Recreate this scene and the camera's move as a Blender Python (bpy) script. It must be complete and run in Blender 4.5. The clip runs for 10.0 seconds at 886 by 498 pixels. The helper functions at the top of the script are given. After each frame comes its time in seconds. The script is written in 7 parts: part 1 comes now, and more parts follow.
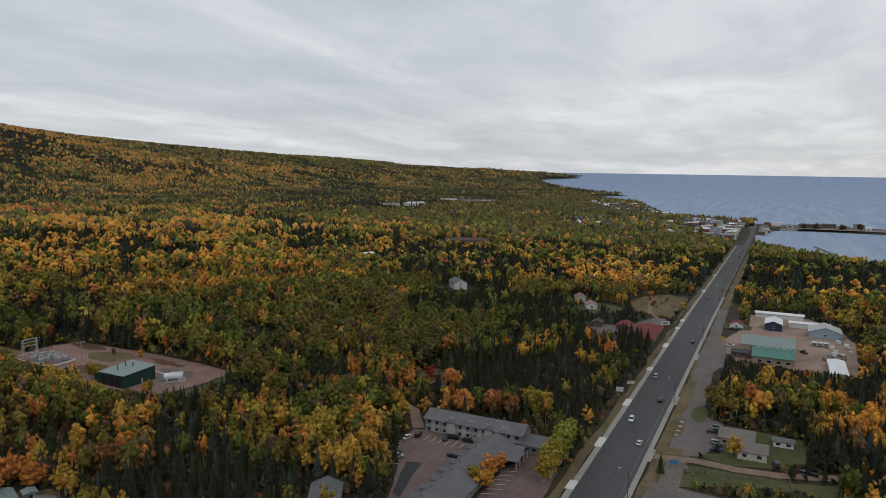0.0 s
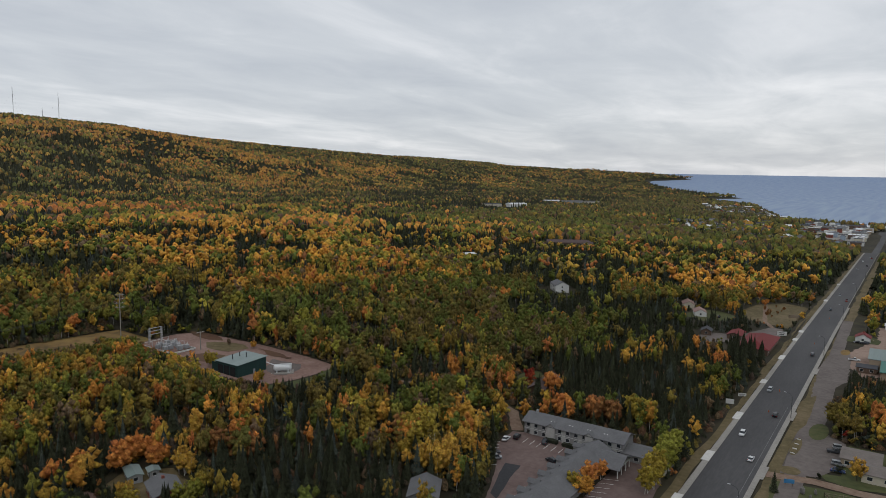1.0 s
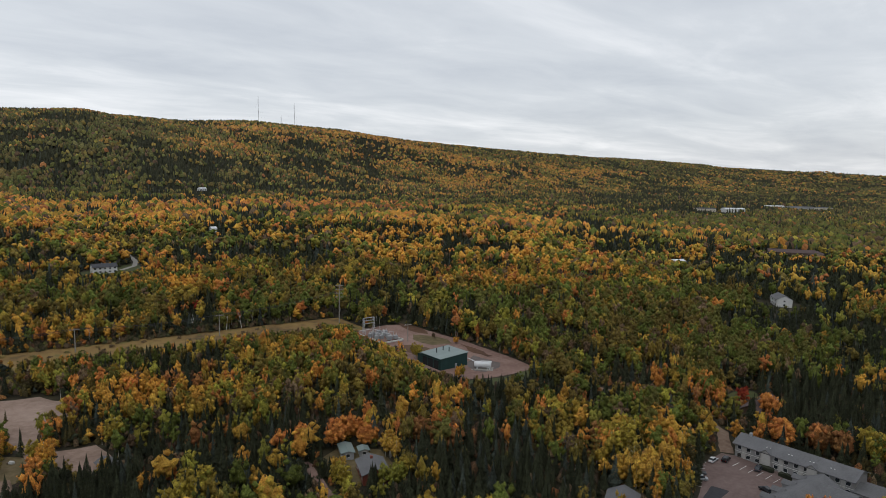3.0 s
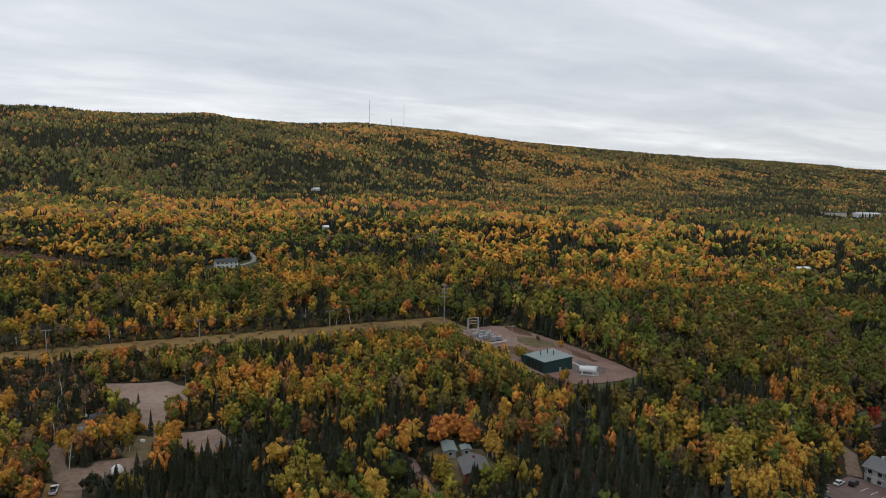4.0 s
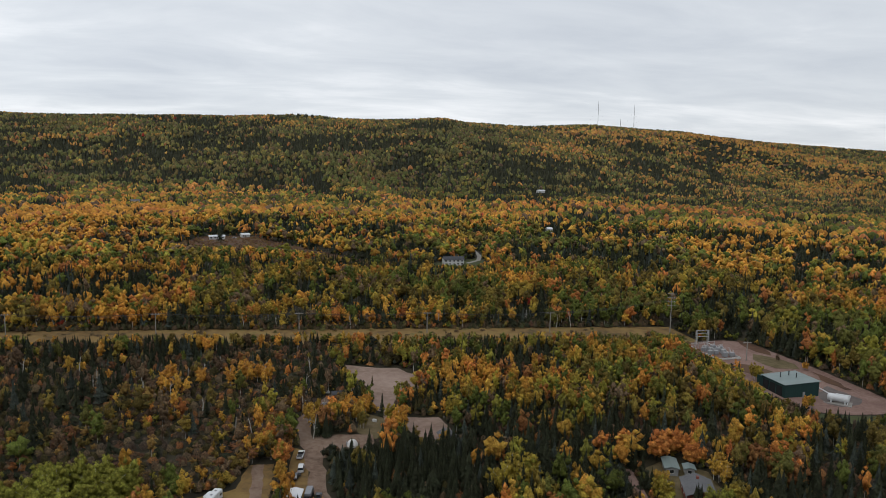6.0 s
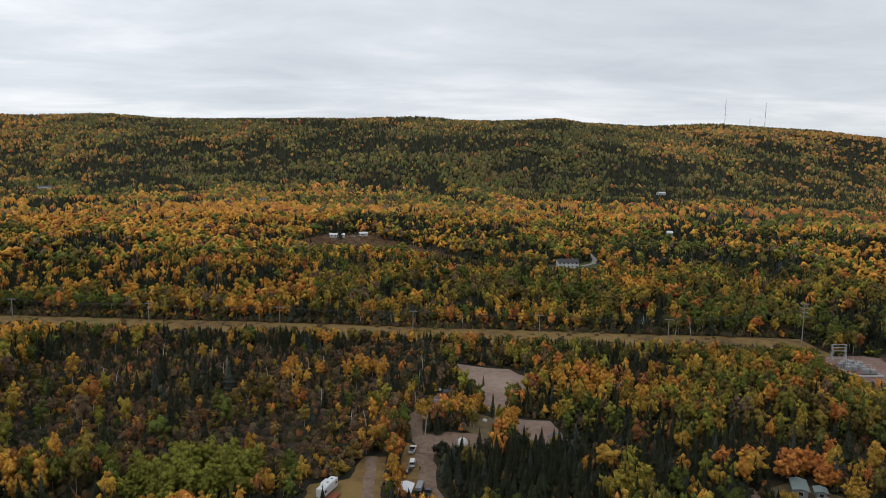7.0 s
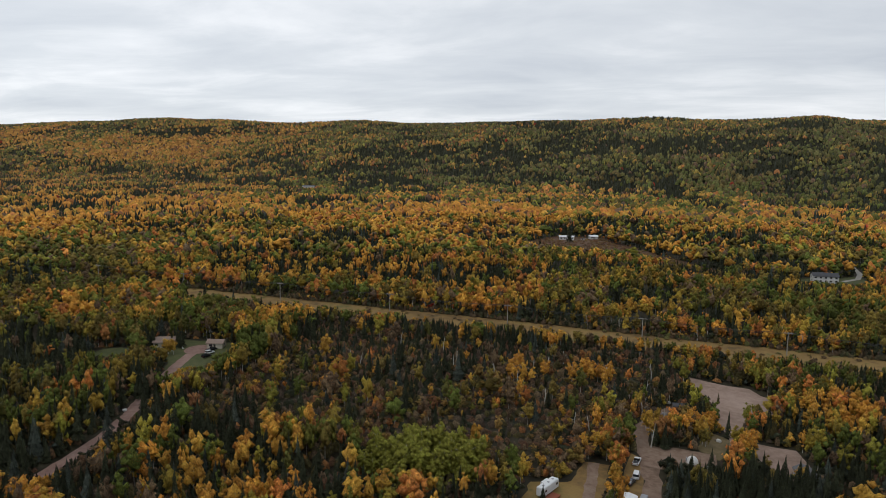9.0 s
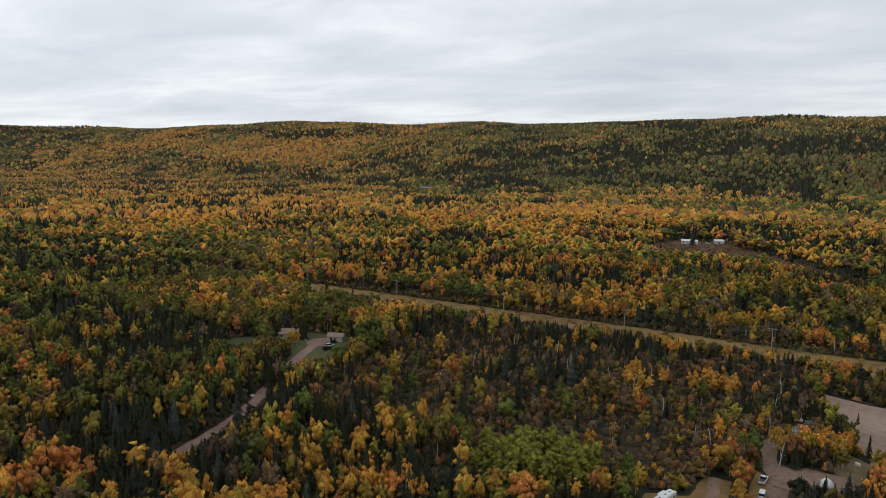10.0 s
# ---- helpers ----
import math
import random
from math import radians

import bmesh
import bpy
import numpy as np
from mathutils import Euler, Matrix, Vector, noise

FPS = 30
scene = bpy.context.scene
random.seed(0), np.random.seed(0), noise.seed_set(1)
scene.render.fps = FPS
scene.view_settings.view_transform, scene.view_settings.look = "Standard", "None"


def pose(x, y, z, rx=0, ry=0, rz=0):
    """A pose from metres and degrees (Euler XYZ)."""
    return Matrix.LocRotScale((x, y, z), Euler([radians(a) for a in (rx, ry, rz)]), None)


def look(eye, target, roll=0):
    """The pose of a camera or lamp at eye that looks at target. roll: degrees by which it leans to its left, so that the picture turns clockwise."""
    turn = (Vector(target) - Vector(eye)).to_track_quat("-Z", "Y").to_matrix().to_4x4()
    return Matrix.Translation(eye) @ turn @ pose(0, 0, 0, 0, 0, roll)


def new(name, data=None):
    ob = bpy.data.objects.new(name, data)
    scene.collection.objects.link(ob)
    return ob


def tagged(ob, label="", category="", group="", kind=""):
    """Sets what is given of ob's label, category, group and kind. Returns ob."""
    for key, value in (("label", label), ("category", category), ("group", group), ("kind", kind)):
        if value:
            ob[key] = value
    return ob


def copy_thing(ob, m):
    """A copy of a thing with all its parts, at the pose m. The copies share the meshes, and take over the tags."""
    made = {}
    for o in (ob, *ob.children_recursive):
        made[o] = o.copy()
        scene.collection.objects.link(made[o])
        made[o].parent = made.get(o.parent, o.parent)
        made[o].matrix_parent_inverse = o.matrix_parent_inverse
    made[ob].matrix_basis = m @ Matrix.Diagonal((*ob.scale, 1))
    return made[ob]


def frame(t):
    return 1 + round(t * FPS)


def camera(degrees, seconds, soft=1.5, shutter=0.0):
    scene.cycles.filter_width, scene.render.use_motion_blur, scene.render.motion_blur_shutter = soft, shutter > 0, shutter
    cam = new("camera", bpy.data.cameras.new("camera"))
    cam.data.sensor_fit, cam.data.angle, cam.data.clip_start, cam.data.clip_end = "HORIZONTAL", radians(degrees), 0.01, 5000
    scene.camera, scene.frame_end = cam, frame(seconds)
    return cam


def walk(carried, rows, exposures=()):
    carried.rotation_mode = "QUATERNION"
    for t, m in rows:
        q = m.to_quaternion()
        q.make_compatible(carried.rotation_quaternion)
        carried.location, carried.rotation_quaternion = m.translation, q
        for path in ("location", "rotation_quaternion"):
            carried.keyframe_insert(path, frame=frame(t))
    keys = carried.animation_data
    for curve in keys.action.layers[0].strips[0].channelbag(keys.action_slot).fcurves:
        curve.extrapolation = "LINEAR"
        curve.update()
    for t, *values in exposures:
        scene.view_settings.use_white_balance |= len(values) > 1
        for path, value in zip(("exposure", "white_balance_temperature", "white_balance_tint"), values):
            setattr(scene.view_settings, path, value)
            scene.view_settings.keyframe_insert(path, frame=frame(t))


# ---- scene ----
# ---- the drone's camera: x runs along the highway towards the town, y inland, z up from the lake ----
cam = camera(65.1, 10.0, soft=0.72)
ROWS = [
    (0.0, 0.00, 0.00, 117.00, -64.13, -6.64, -0.78),
    (0.5, -0.21, 0.12, 117.04, -59.89, -6.66, -0.81),
    (1.0, -0.41, 0.22, 117.07, -55.75, -6.69, -0.84),
    (1.5, -0.60, 0.30, 117.09, -51.65, -6.71, -0.87),
    (2.0, -0.79, 0.36, 117.11, -47.52, -6.74, -0.89),
    (2.5, -0.97, 0.40, 117.12, -43.35, -6.76, -0.92),
    (3.0, -1.14, 0.42, 117.13, -39.11, -6.79, -0.94),
    (3.5, -1.31, 0.41, 117.12, -34.79, -6.82, -0.95),
    (4.0, -1.47, 0.39, 117.11, -30.38, -6.85, -0.97),
    (4.5, -1.62, 0.34, 117.10, -25.89, -6.88, -0.98),
    (5.0, -1.77, 0.27, 117.07, -21.33, -6.91, -0.99),
    (5.5, -1.91, 0.18, 117.04, -16.71, -6.94, -1.00),
    (6.0, -2.04, 0.07, 117.01, -12.04, -6.97, -1.00),
    (6.5, -2.16, -0.06, 116.96, -7.35, -7.00, -1.00),
    (7.0, -2.28, -0.21, 116.91, -2.64, -7.04, -1.00),
    (7.5, -2.40, -0.39, 116.86, 2.07, -7.07, -1.00),
    (8.0, -2.50, -0.58, 116.79, 6.78, -7.11, -0.99),
    (8.5, -2.60, -0.80, 116.72, 11.49, -7.15, -0.99),
    (9.0, -2.69, -1.04, 116.65, 16.19, -7.18, -0.98),
    (9.5, -2.78, -1.30, 116.56, 20.92, -7.22, -0.96),
    (10.0, -2.86, -1.58, 116.47, 25.69, -7.26, -0.95),
]
walk(cam, [(t, pose(x, y, z, 90 + pitch, roll, yaw)) for t, x, y, z, yaw, pitch, roll in ROWS],
     [(0.0, -0.10), (1.0, -0.06), (2.5, 0.06), (4.0, 0.12), (6.0, 0.12), (8.0, 0.09), (10.0, 0.05)])

# ---- overcast sky and a wide, weak sun ----
world = bpy.data.worlds.new("sky")
scene.world = world
world.use_nodes = True
wn, wl = world.node_tree.nodes, world.node_tree.links
wn.clear()


def wnode(kind, **kw):
    n = wn.new(kind)
    for k, val in kw.items():
        n.inputs[k].default_value = val
    return n


out_w = wn.new("ShaderNodeOutputWorld")
bg_sky, bg_cloud = wn.new("ShaderNodeBackground"), wn.new("ShaderNodeBackground")
clear_sky = wn.new("ShaderNodeTexSky")
clear_sky.sky_type, clear_sky.sun_disc = "NISHITA", False
clear_sky.sun_elevation, clear_sky.sun_rotation = radians(42), radians(100)
bg_sky.inputs["Strength"].default_value = 0.10
wl.new(clear_sky.outputs[0], bg_sky.inputs["Color"])
tc = wn.new("ShaderNodeTexCoord")
# a flat cloud sheet seen in perspective: direction divided by its height
sep = wn.new("ShaderNodeSeparateXYZ")
wl.new(tc.outputs["Generated"], sep.inputs[0])
up = wnode("ShaderNodeMath"); up.operation = "MAXIMUM"; up.inputs[1].default_value = 0.0
wl.new(sep.outputs["Z"], up.inputs[0])
up2 = wnode("ShaderNodeMath"); up2.operation = "ADD"; up2.inputs[1].default_value = 0.11
wl.new(up.outputs[0], up2.inputs[0])
dv = wn.new("ShaderNodeVectorMath"); dv.operation = "DIVIDE"
comb = wn.new("ShaderNodeCombineXYZ")
for i in range(2):
    wl.new(up2.outputs[0], comb.inputs[i])
comb.inputs[2].default_value = 1.0
wl.new(tc.outputs["Generated"], dv.inputs[0]); wl.new(comb.outputs[0], dv.inputs[1])
mp = wn.new("ShaderNodeMapping")
mp.inputs["Rotation"].default_value = (0, 0, radians(-20)); mp.inputs["Scale"].default_value = (0.55, 0.9, 0.6)
wl.new(dv.outputs[0], mp.inputs[0])
big = wnode("ShaderNodeTexNoise", Scale=0.55, Detail=5.0, Roughness=0.5, Distortion=0.3)
fine = wnode("ShaderNodeTexNoise", Scale=1.7, Detail=7.0, Roughness=0.58, Distortion=0.4)
wl.new(mp.outputs[0], big.inputs["Vector"]); wl.new(mp.outputs[0], fine.inputs["Vector"])
mixn = wnode("ShaderNodeMath"); mixn.operation = "MULTIPLY_ADD"; mixn.inputs[1].default_value = 0.5
wl.new(fine.outputs["Fac"], mixn.inputs[0])
half = wnode("ShaderNodeMath"); half.operation = "MULTIPLY"; half.inputs[1].default_value = 0.55
wl.new(big.outputs["Fac"], half.inputs[0]); wl.new(half.outputs[0], mixn.inputs[2])
ramp = wn.new("ShaderNodeValToRGB")
ramp.color_ramp.elements[0].position, ramp.color_ramp.elements[0].color = 0.30, (0.49, 0.53, 0.595, 1)
ramp.color_ramp.elements[1].position, ramp.color_ramp.elements[1].color = 0.70, (0.91, 0.925, 0.955, 1)
e = ramp.color_ramp.elements.new(0.52); e.color = (0.66, 0.695, 0.74, 1)
wl.new(mixn.outputs[0], ramp.inputs[0])
wl.new(ramp.outputs[0], bg_cloud.inputs["Color"])
thick = wnode("ShaderNodeMath"); thick.operation = "MULTIPLY_ADD"; thick.inputs[1].default_value, thick.inputs[2].default_value = -0.11, 1.05
wl.new(sep.outputs["X"], thick.inputs[0]); wl.new(thick.outputs[0], bg_cloud.inputs["Strength"])
mixs = wn.new("ShaderNodeMixShader"); mixs.inputs[0].default_value = 0.93
wl.new(bg_sky.outputs[0], mixs.inputs[1]); wl.new(bg_cloud.outputs[0], mixs.inputs[2])
wl.new(mixs.outputs[0], out_w.inputs[0])

sun = new("sun", bpy.data.lights.new("sun", "SUN"))
sun.data.energy, sun.data.angle, sun.data.color = 0.5, radians(25), (1.0, 0.96, 0.9)
sun.matrix_world = look((0, 0, 900), (500, 350, 0))
scene.view_settings.exposure = 0.0

# ---- materials ----


def material(name, stops, scale=1.0, rough=0.85, bump=0.0, metal=0.0, detail=6.0, spec=0.3, scale2=None, mix2=0.35, tint=False, island=0.0, rand=0.0, stretch=(1, 1, 1), gaps=0.0):
    """Noise-coloured surface: stops are colours from dark to light; a second, coarser noise adds stains; tint takes the mesh's own hue."""
    m = bpy.data.materials.new(name)
    m.use_nodes = True
    n, l = m.node_tree.nodes, m.node_tree.links
    b = n["Principled BSDF"]
    b.inputs["Roughness"].default_value, b.inputs["Metallic"].default_value = rough, metal
    b.inputs["Specular IOR Level"].default_value = spec
    t = n.new("ShaderNodeTexCoord")
    mpn = n.new("ShaderNodeMapping")
    mpn.inputs["Scale"].default_value = stretch
    l.new(t.outputs["Object"], mpn.inputs[0])
    no = n.new("ShaderNodeTexNoise")
    no.inputs["Scale"].default_value, no.inputs["Detail"].default_value, no.inputs["Roughness"].default_value = scale, detail, 0.62
    l.new(mpn.outputs[0], no.inputs["Vector"])
    fac = no.outputs["Fac"]
    if scale2:
        n2 = n.new("ShaderNodeTexNoise")
        n2.inputs["Scale"].default_value, n2.inputs["Detail"].default_value = scale2, 4.0
        l.new(mpn.outputs[0], n2.inputs["Vector"])
        mx = n.new("ShaderNodeMix"); mx.inputs[0].default_value = mix2
        l.new(fac, mx.inputs[2]); l.new(n2.outputs["Fac"], mx.inputs[3])
        fac = mx.outputs[0]
    r = n.new("ShaderNodeValToRGB")
    lo, hi = 0.36, 0.64
    for i, c in enumerate(stops):
        p = lo + (hi - lo) * i / max(1, len(stops) - 1)
        el = r.color_ramp.elements[i] if i < 2 and len(stops) > 1 and i in (0,) else (r.color_ramp.elements[0] if i == 0 else r.color_ramp.elements.new(p))
        el.position, el.color = p, (*c, 1)
    r.color_ramp.elements[-1].color = (*stops[-1], 1)
    l.new(fac, r.inputs[0])
    col = r.outputs[0]
    if tint:
        at = n.new("ShaderNodeAttribute"); at.attribute_name = "tint"
        mm = n.new("ShaderNodeMix"); mm.data_type, mm.blend_type = "RGBA", "MULTIPLY"; mm.inputs[0].default_value = 1.0
        l.new(at.outputs["Color"], mm.inputs[6]); l.new(col, mm.inputs[7])
        col = mm.outputs[2]
    src = None
    if island:
        g = n.new("ShaderNodeNewGeometry"); src, amount = g.outputs["Random Per Island"], island
    elif rand:
        oi = n.new("ShaderNodeObjectInfo"); src, amount = oi.outputs["Random"], rand
    if src:
        mr = n.new("ShaderNodeMapRange")
        mr.inputs["To Min"].default_value, mr.inputs["To Max"].default_value = 1 - amount, 1 + amount
        l.new(src, mr.inputs[0])
        hs = n.new("ShaderNodeHueSaturation")
        l.new(mr.outputs[0], hs.inputs["Value"]); l.new(col, hs.inputs["Color"])
        mh = n.new("ShaderNodeMapRange")
        mh.inputs["To Min"].default_value, mh.inputs["To Max"].default_value = 0.5 - amount * 0.04, 0.5 + amount * 0.04
        l.new(src, mh.inputs[0]); l.new(mh.outputs[0], hs.inputs["Hue"])
        col = hs.outputs[0]
    l.new(col, b.inputs["Base Color"])
    if gaps:
        # open places between the sprays of leaves
        ng = n.new("ShaderNodeTexNoise")
        ng.inputs["Scale"].default_value, ng.inputs["Detail"].default_value, ng.inputs["Roughness"].default_value = 3.2, 2.0, 0.7
        l.new(t.outputs["Object"], ng.inputs["Vector"])
        gt = n.new("ShaderNodeMath"); gt.operation = "GREATER_THAN"; gt.inputs[1].default_value = gaps
        l.new(ng.outputs["Fac"], gt.inputs[0]); l.new(gt.outputs[0], b.inputs["Alpha"])
    if bump:
        bp = n.new("ShaderNodeBump"); bp.inputs["Strength"].default_value, bp.inputs["Distance"].default_value = bump, (0.45 if tint else 0.1)
        l.new(no.outputs["Fac"], bp.inputs["Height"]); l.new(bp.outputs[0], b.inputs["Normal"])
    return m


def glass(name, colour=(0.02, 0.025, 0.03)):
    m = bpy.data.materials.new(name)
    m.use_nodes = True
    b = m.node_tree.nodes["Principled BSDF"]
    b.inputs["Base Color"].default_value, b.inputs["Roughness"].default_value = (*colour, 1), 0.06
    b.inputs["Specular IOR Level"].default_value = 0.6
    return m


M = dict(
    floor=material("forest_floor", [(0.016, 0.014, 0.008), (0.030, 0.025, 0.013), (0.044, 0.038, 0.018)], 0.12, 0.95, 0.4, scale2=0.015),
    asphalt=material("asphalt", [(0.044, 0.043, 0.045), (0.056, 0.055, 0.057), (0.074, 0.072, 0.073)], 0.9, 0.8, 0.15, scale2=0.05, mix2=0.6, stretch=(0.25, 1.6, 1)),
    patch=material("new_asphalt", [(0.024, 0.025, 0.027), (0.034, 0.034, 0.038)], 1.2, 0.8, 0.2),
    lot=material("worn_pink_asphalt", [(0.096, 0.064, 0.057), (0.128, 0.088, 0.079), (0.153, 0.112, 0.101)], 0.5, 0.88, 0.2, scale2=0.07, mix2=0.5),
    grey_lot=material("grey_lot", [(0.092, 0.076, 0.069), (0.124, 0.104, 0.095), (0.152, 0.129, 0.119)], 0.5, 0.88, 0.2, scale2=0.07, mix2=0.5),
    gravel=material("pink_gravel", [(0.145, 0.086, 0.070), (0.200, 0.124, 0.101), (0.252, 0.171, 0.144)], 0.6, 0.95, 0.4, scale2=0.06, mix2=0.5),
    pale_gravel=material("pale_gravel", [(0.175, 0.118, 0.090), (0.245, 0.172, 0.135), (0.300, 0.220, 0.178)], 0.4, 0.95, 0.4, scale2=0.06, mix2=0.5),
    dirt=material("dirt_track", [(0.125, 0.080, 0.054), (0.180, 0.121, 0.087), (0.218, 0.160, 0.121)], 0.5, 0.95, 0.4, scale2=0.08),
    concrete=material("concrete", [(0.203, 0.188, 0.169), (0.255, 0.240, 0.217), (0.292, 0.277, 0.255)], 0.8, 0.85, 0.15, scale2=0.06),
    white_concrete=material("fresh_concrete", [(0.468, 0.459, 0.433), (0.561, 0.552, 0.527)], 0.8, 0.8, 0.1),
    grass=material("mown_grass", [(0.042, 0.050, 0.017), (0.060, 0.069, 0.023), (0.086, 0.084, 0.035)], 0.35, 0.95, 0.5, scale2=0.05, mix2=0.5),
    dry_grass=material("dry_grass", [(0.080, 0.056, 0.024), (0.160, 0.098, 0.036), (0.215, 0.138, 0.046), (0.115, 0.098, 0.032)], 0.16, 0.95, 0.6, scale2=0.035, mix2=0.5),
    verge=material("verge_grass", [(0.070, 0.056, 0.024), (0.110, 0.085, 0.040), (0.150, 0.112, 0.062)], 0.4, 0.95, 0.6, scale2=0.05, mix2=0.5),
    brown_grass=material("cut_over_brush", [(0.055, 0.030, 0.018), (0.100, 0.052, 0.030), (0.085, 0.066, 0.030)], 0.15, 0.95, 0.6, scale2=0.04, mix2=0.5),
    sand=material("beach_sand", [(0.200, 0.176, 0.152), (0.272, 0.240, 0.208)], 0.1, 0.95, 0.2),
    line=material("road_paint", [(0.55, 0.55, 0.53), (0.72, 0.72, 0.70)], 1.5, 0.7),
    line_worn=material("worn_paint", [(0.12, 0.12, 0.12), (0.22, 0.22, 0.22)], 1.5, 0.7),
    far_leaf=material("far_leaves", [(0.60, 0.59, 0.60), (0.88, 0.86, 0.90), (1.18, 1.12, 1.12)], 0.35, 0.8, 0.5, tint=True, island=0.12, spec=0.1, detail=2.5),
    leaf=material("leaves", [(0.56, 0.57, 0.54), (1.08, 1.08, 1.08), (1.68, 1.60, 1.44)], 2.4, 0.8, 0.9, tint=True, island=0.22, spec=0.1, detail=4.0, gaps=0.45),
    mid_leaf=material("mid_leaves", [(0.58, 0.59, 0.57), (1.0, 1.0, 1.0), (1.45, 1.40, 1.28)], 1.1, 0.8, 0.7, tint=True, island=0.2, spec=0.1, detail=4.0),
    bark_pale=material("pale_bark", [(0.30, 0.28, 0.25), (0.48, 0.46, 0.42), (0.12, 0.11, 0.10)], 1.2, 0.9, 0.3, stretch=(1, 1, 0.5)),
    bark_dark=material("dark_bark", [(0.05, 0.04, 0.032), (0.09, 0.075, 0.06)], 1.5, 0.95, 0.4),
    metal=material("galvanised_steel", [(0.38, 0.39, 0.40), (0.52, 0.53, 0.54)], 1.0, 0.45, 0.0, 0.6),
    dark_metal=material("dark_steel", [(0.03, 0.032, 0.035), (0.06, 0.062, 0.066)], 1.0, 0.5, 0.0, 0.4),
    glass=glass("window_glass"),
)

# ---- the lie of the land ----
RIDGE = [(-6000, 215), (-4300, 200), (-4150, 188), (-4020, 165), (-3680, 194), (-3280, 186), (-2466, 232), (-1550, 248), (-1083, 237), (-573, 247), (-426, 250), (-20, 245),
         (300, 252), (470, 252), (535, 240), (1020, 250), (1405, 236), (1950, 208), (2500, 176), (2720, 168), (4048, 84), (5200, 14), (9000, 8)]
SHORE = [(-9000, -390), (650, -290), (910, -170), (1000, -85), (1040, -52), (1105, -25), (1157, 8), (1274, 25), (1417, 31), (1508, 14), (1566, -8), (1589, -900), (1690, -900),
         (1695, 40), (1729, 130), (1862, 235), (2404, 395), (2887, 700), (3090, 690), (3150, 612), (3210, 605), (3235, 700), (3450, 900), (3700, 1080), (4000, 1260),
         (4180, 1335), (4300, 1235), (4470, 1105), (4520, 1400), (6000, 2300)]


def smooth(a, b, x):
    t = np.clip((x - a) / (b - a), 0, 1)
    return t * t * (3 - 2 * t)


def table(rows, x):
    return np.interp(x, [a for a, _ in rows], [b for _, b in rows])


def hash2(ix, iy, seed):
    h = np.sin(ix * 127.1 + iy * 311.7 + seed * 74.7) * 43758.5453
    return h - np.floor(h)


def value_noise(x, y, size, seed=0):
    """Smooth noise from 0 to 1 with features of that size in metres."""
    px, py = np.asarray(x, float) / size, np.asarray(y, float) / size
    ix, iy = np.floor(px), np.floor(py)
    fx, fy = px - ix, py - iy
    fx, fy = fx * fx * (3 - 2 * fx), fy * fy * (3 - 2 * fy)
    a, b = hash2(ix, iy, seed), hash2(ix + 1, iy, seed)
    c, d = hash2(ix, iy + 1, seed), hash2(ix + 1, iy + 1, seed)
    return (a * (1 - fx) + b * fx) * (1 - fy) + (c * (1 - fx) + d * fx) * fy


def far_rise(r):
    """The far ground and lake rise a little, so that the horizon stands at its height within the view's depth."""
    return 94 * (np.maximum(r - 2800, 0) / 2100) ** 2


def ground_height(x, y):
    x, y = np.asarray(x, float), np.asarray(y, float)
    base = np.interp(x, [0, 500, 1170, 1560, 6000], [15, 14, 5, 4.5, 5])
    sh = table(SHORE, x)
    z = base + 0.026 * np.clip(y - np.maximum(60, sh + 60), 0, 1500)
    z = z + np.maximum(table(RIDGE, x) - 54, 0) * smooth(1350, 2350, y + 160 * (value_noise(x, y, 420, 3) - 0.5))
    z = z + smooth(1300, 1900, y) * (value_noise(x, y, 260, 5) - 0.5) * 22
    z = z + 6 * np.exp(-((x - 4400) / 300) ** 2 - ((y - 1600) / 300) ** 2)
    z = np.where(y < sh + 40, np.minimum(z, -2 + (y - sh + 10) * 0.12), z)
    return z + far_rise(np.hypot(x, y))


def gz(x, y):
    return float(ground_height(x, y))


def mesh_np(name, verts, faces, mat, tint=None, mats=None, index=None):
    """One mesh from arrays: faces is n x 3 or n x 4."""
    me = bpy.data.meshes.new(name)
    n, k = faces.shape
    me.vertices.add(len(verts)); me.vertices.foreach_set("co", np.asarray(verts, np.float32).ravel())
    me.loops.add(n * k); me.loops.foreach_set("vertex_index", np.asarray(faces, np.int32).ravel())
    me.polygons.add(n); me.polygons.foreach_set("loop_start", np.arange(0, n * k, k, dtype=np.int32))
    for m in (mats or [mat]):
        me.materials.append(m)
    if index is not None:
        me.polygons.foreach_set("material_index", np.asarray(index, np.int32))
    if tint is not None:
        at = me.attributes.new("tint", "FLOAT_COLOR", "FACE")
        at.data.foreach_set("color", np.concatenate([tint, np.ones((n, 1))], 1).astype(np.float32).ravel())
    me.update(calc_edges=True)
    return me


# one ground sheet out to the horizon, finer where it is looked at
ang = np.radians(np.concatenate([np.arange(-40, -12, 1.0), np.arange(-12, 30, 0.4), np.arange(30, 165, 0.8), np.arange(165, 320, 5.0)]))
rad = np.concatenate([[0.0], np.arange(25, 500, 25), 500 * 1.018 ** np.arange(0, 135)])
rad = np.append(rad[rad < 4930], 4940.0)
A, R = np.meshgrid(ang, rad)
gx, gy = R * np.cos(A), R * np.sin(A)
gv = np.stack([gx, gy, ground_height(gx, gy)], -1).reshape(-1, 3)
na, nr = len(ang), len(rad)
i0 = (np.arange(nr - 1)[:, None] * na + np.arange(na)[None]).ravel()
i1 = (np.arange(nr - 1)[:, None] * na + (np.arange(na)[None] + 1) % na).ravel()
gf = np.stack([i0, i0 + na, i1 + na, i1], -1)
gme = mesh_np("ground", gv, gf, M["floor"])
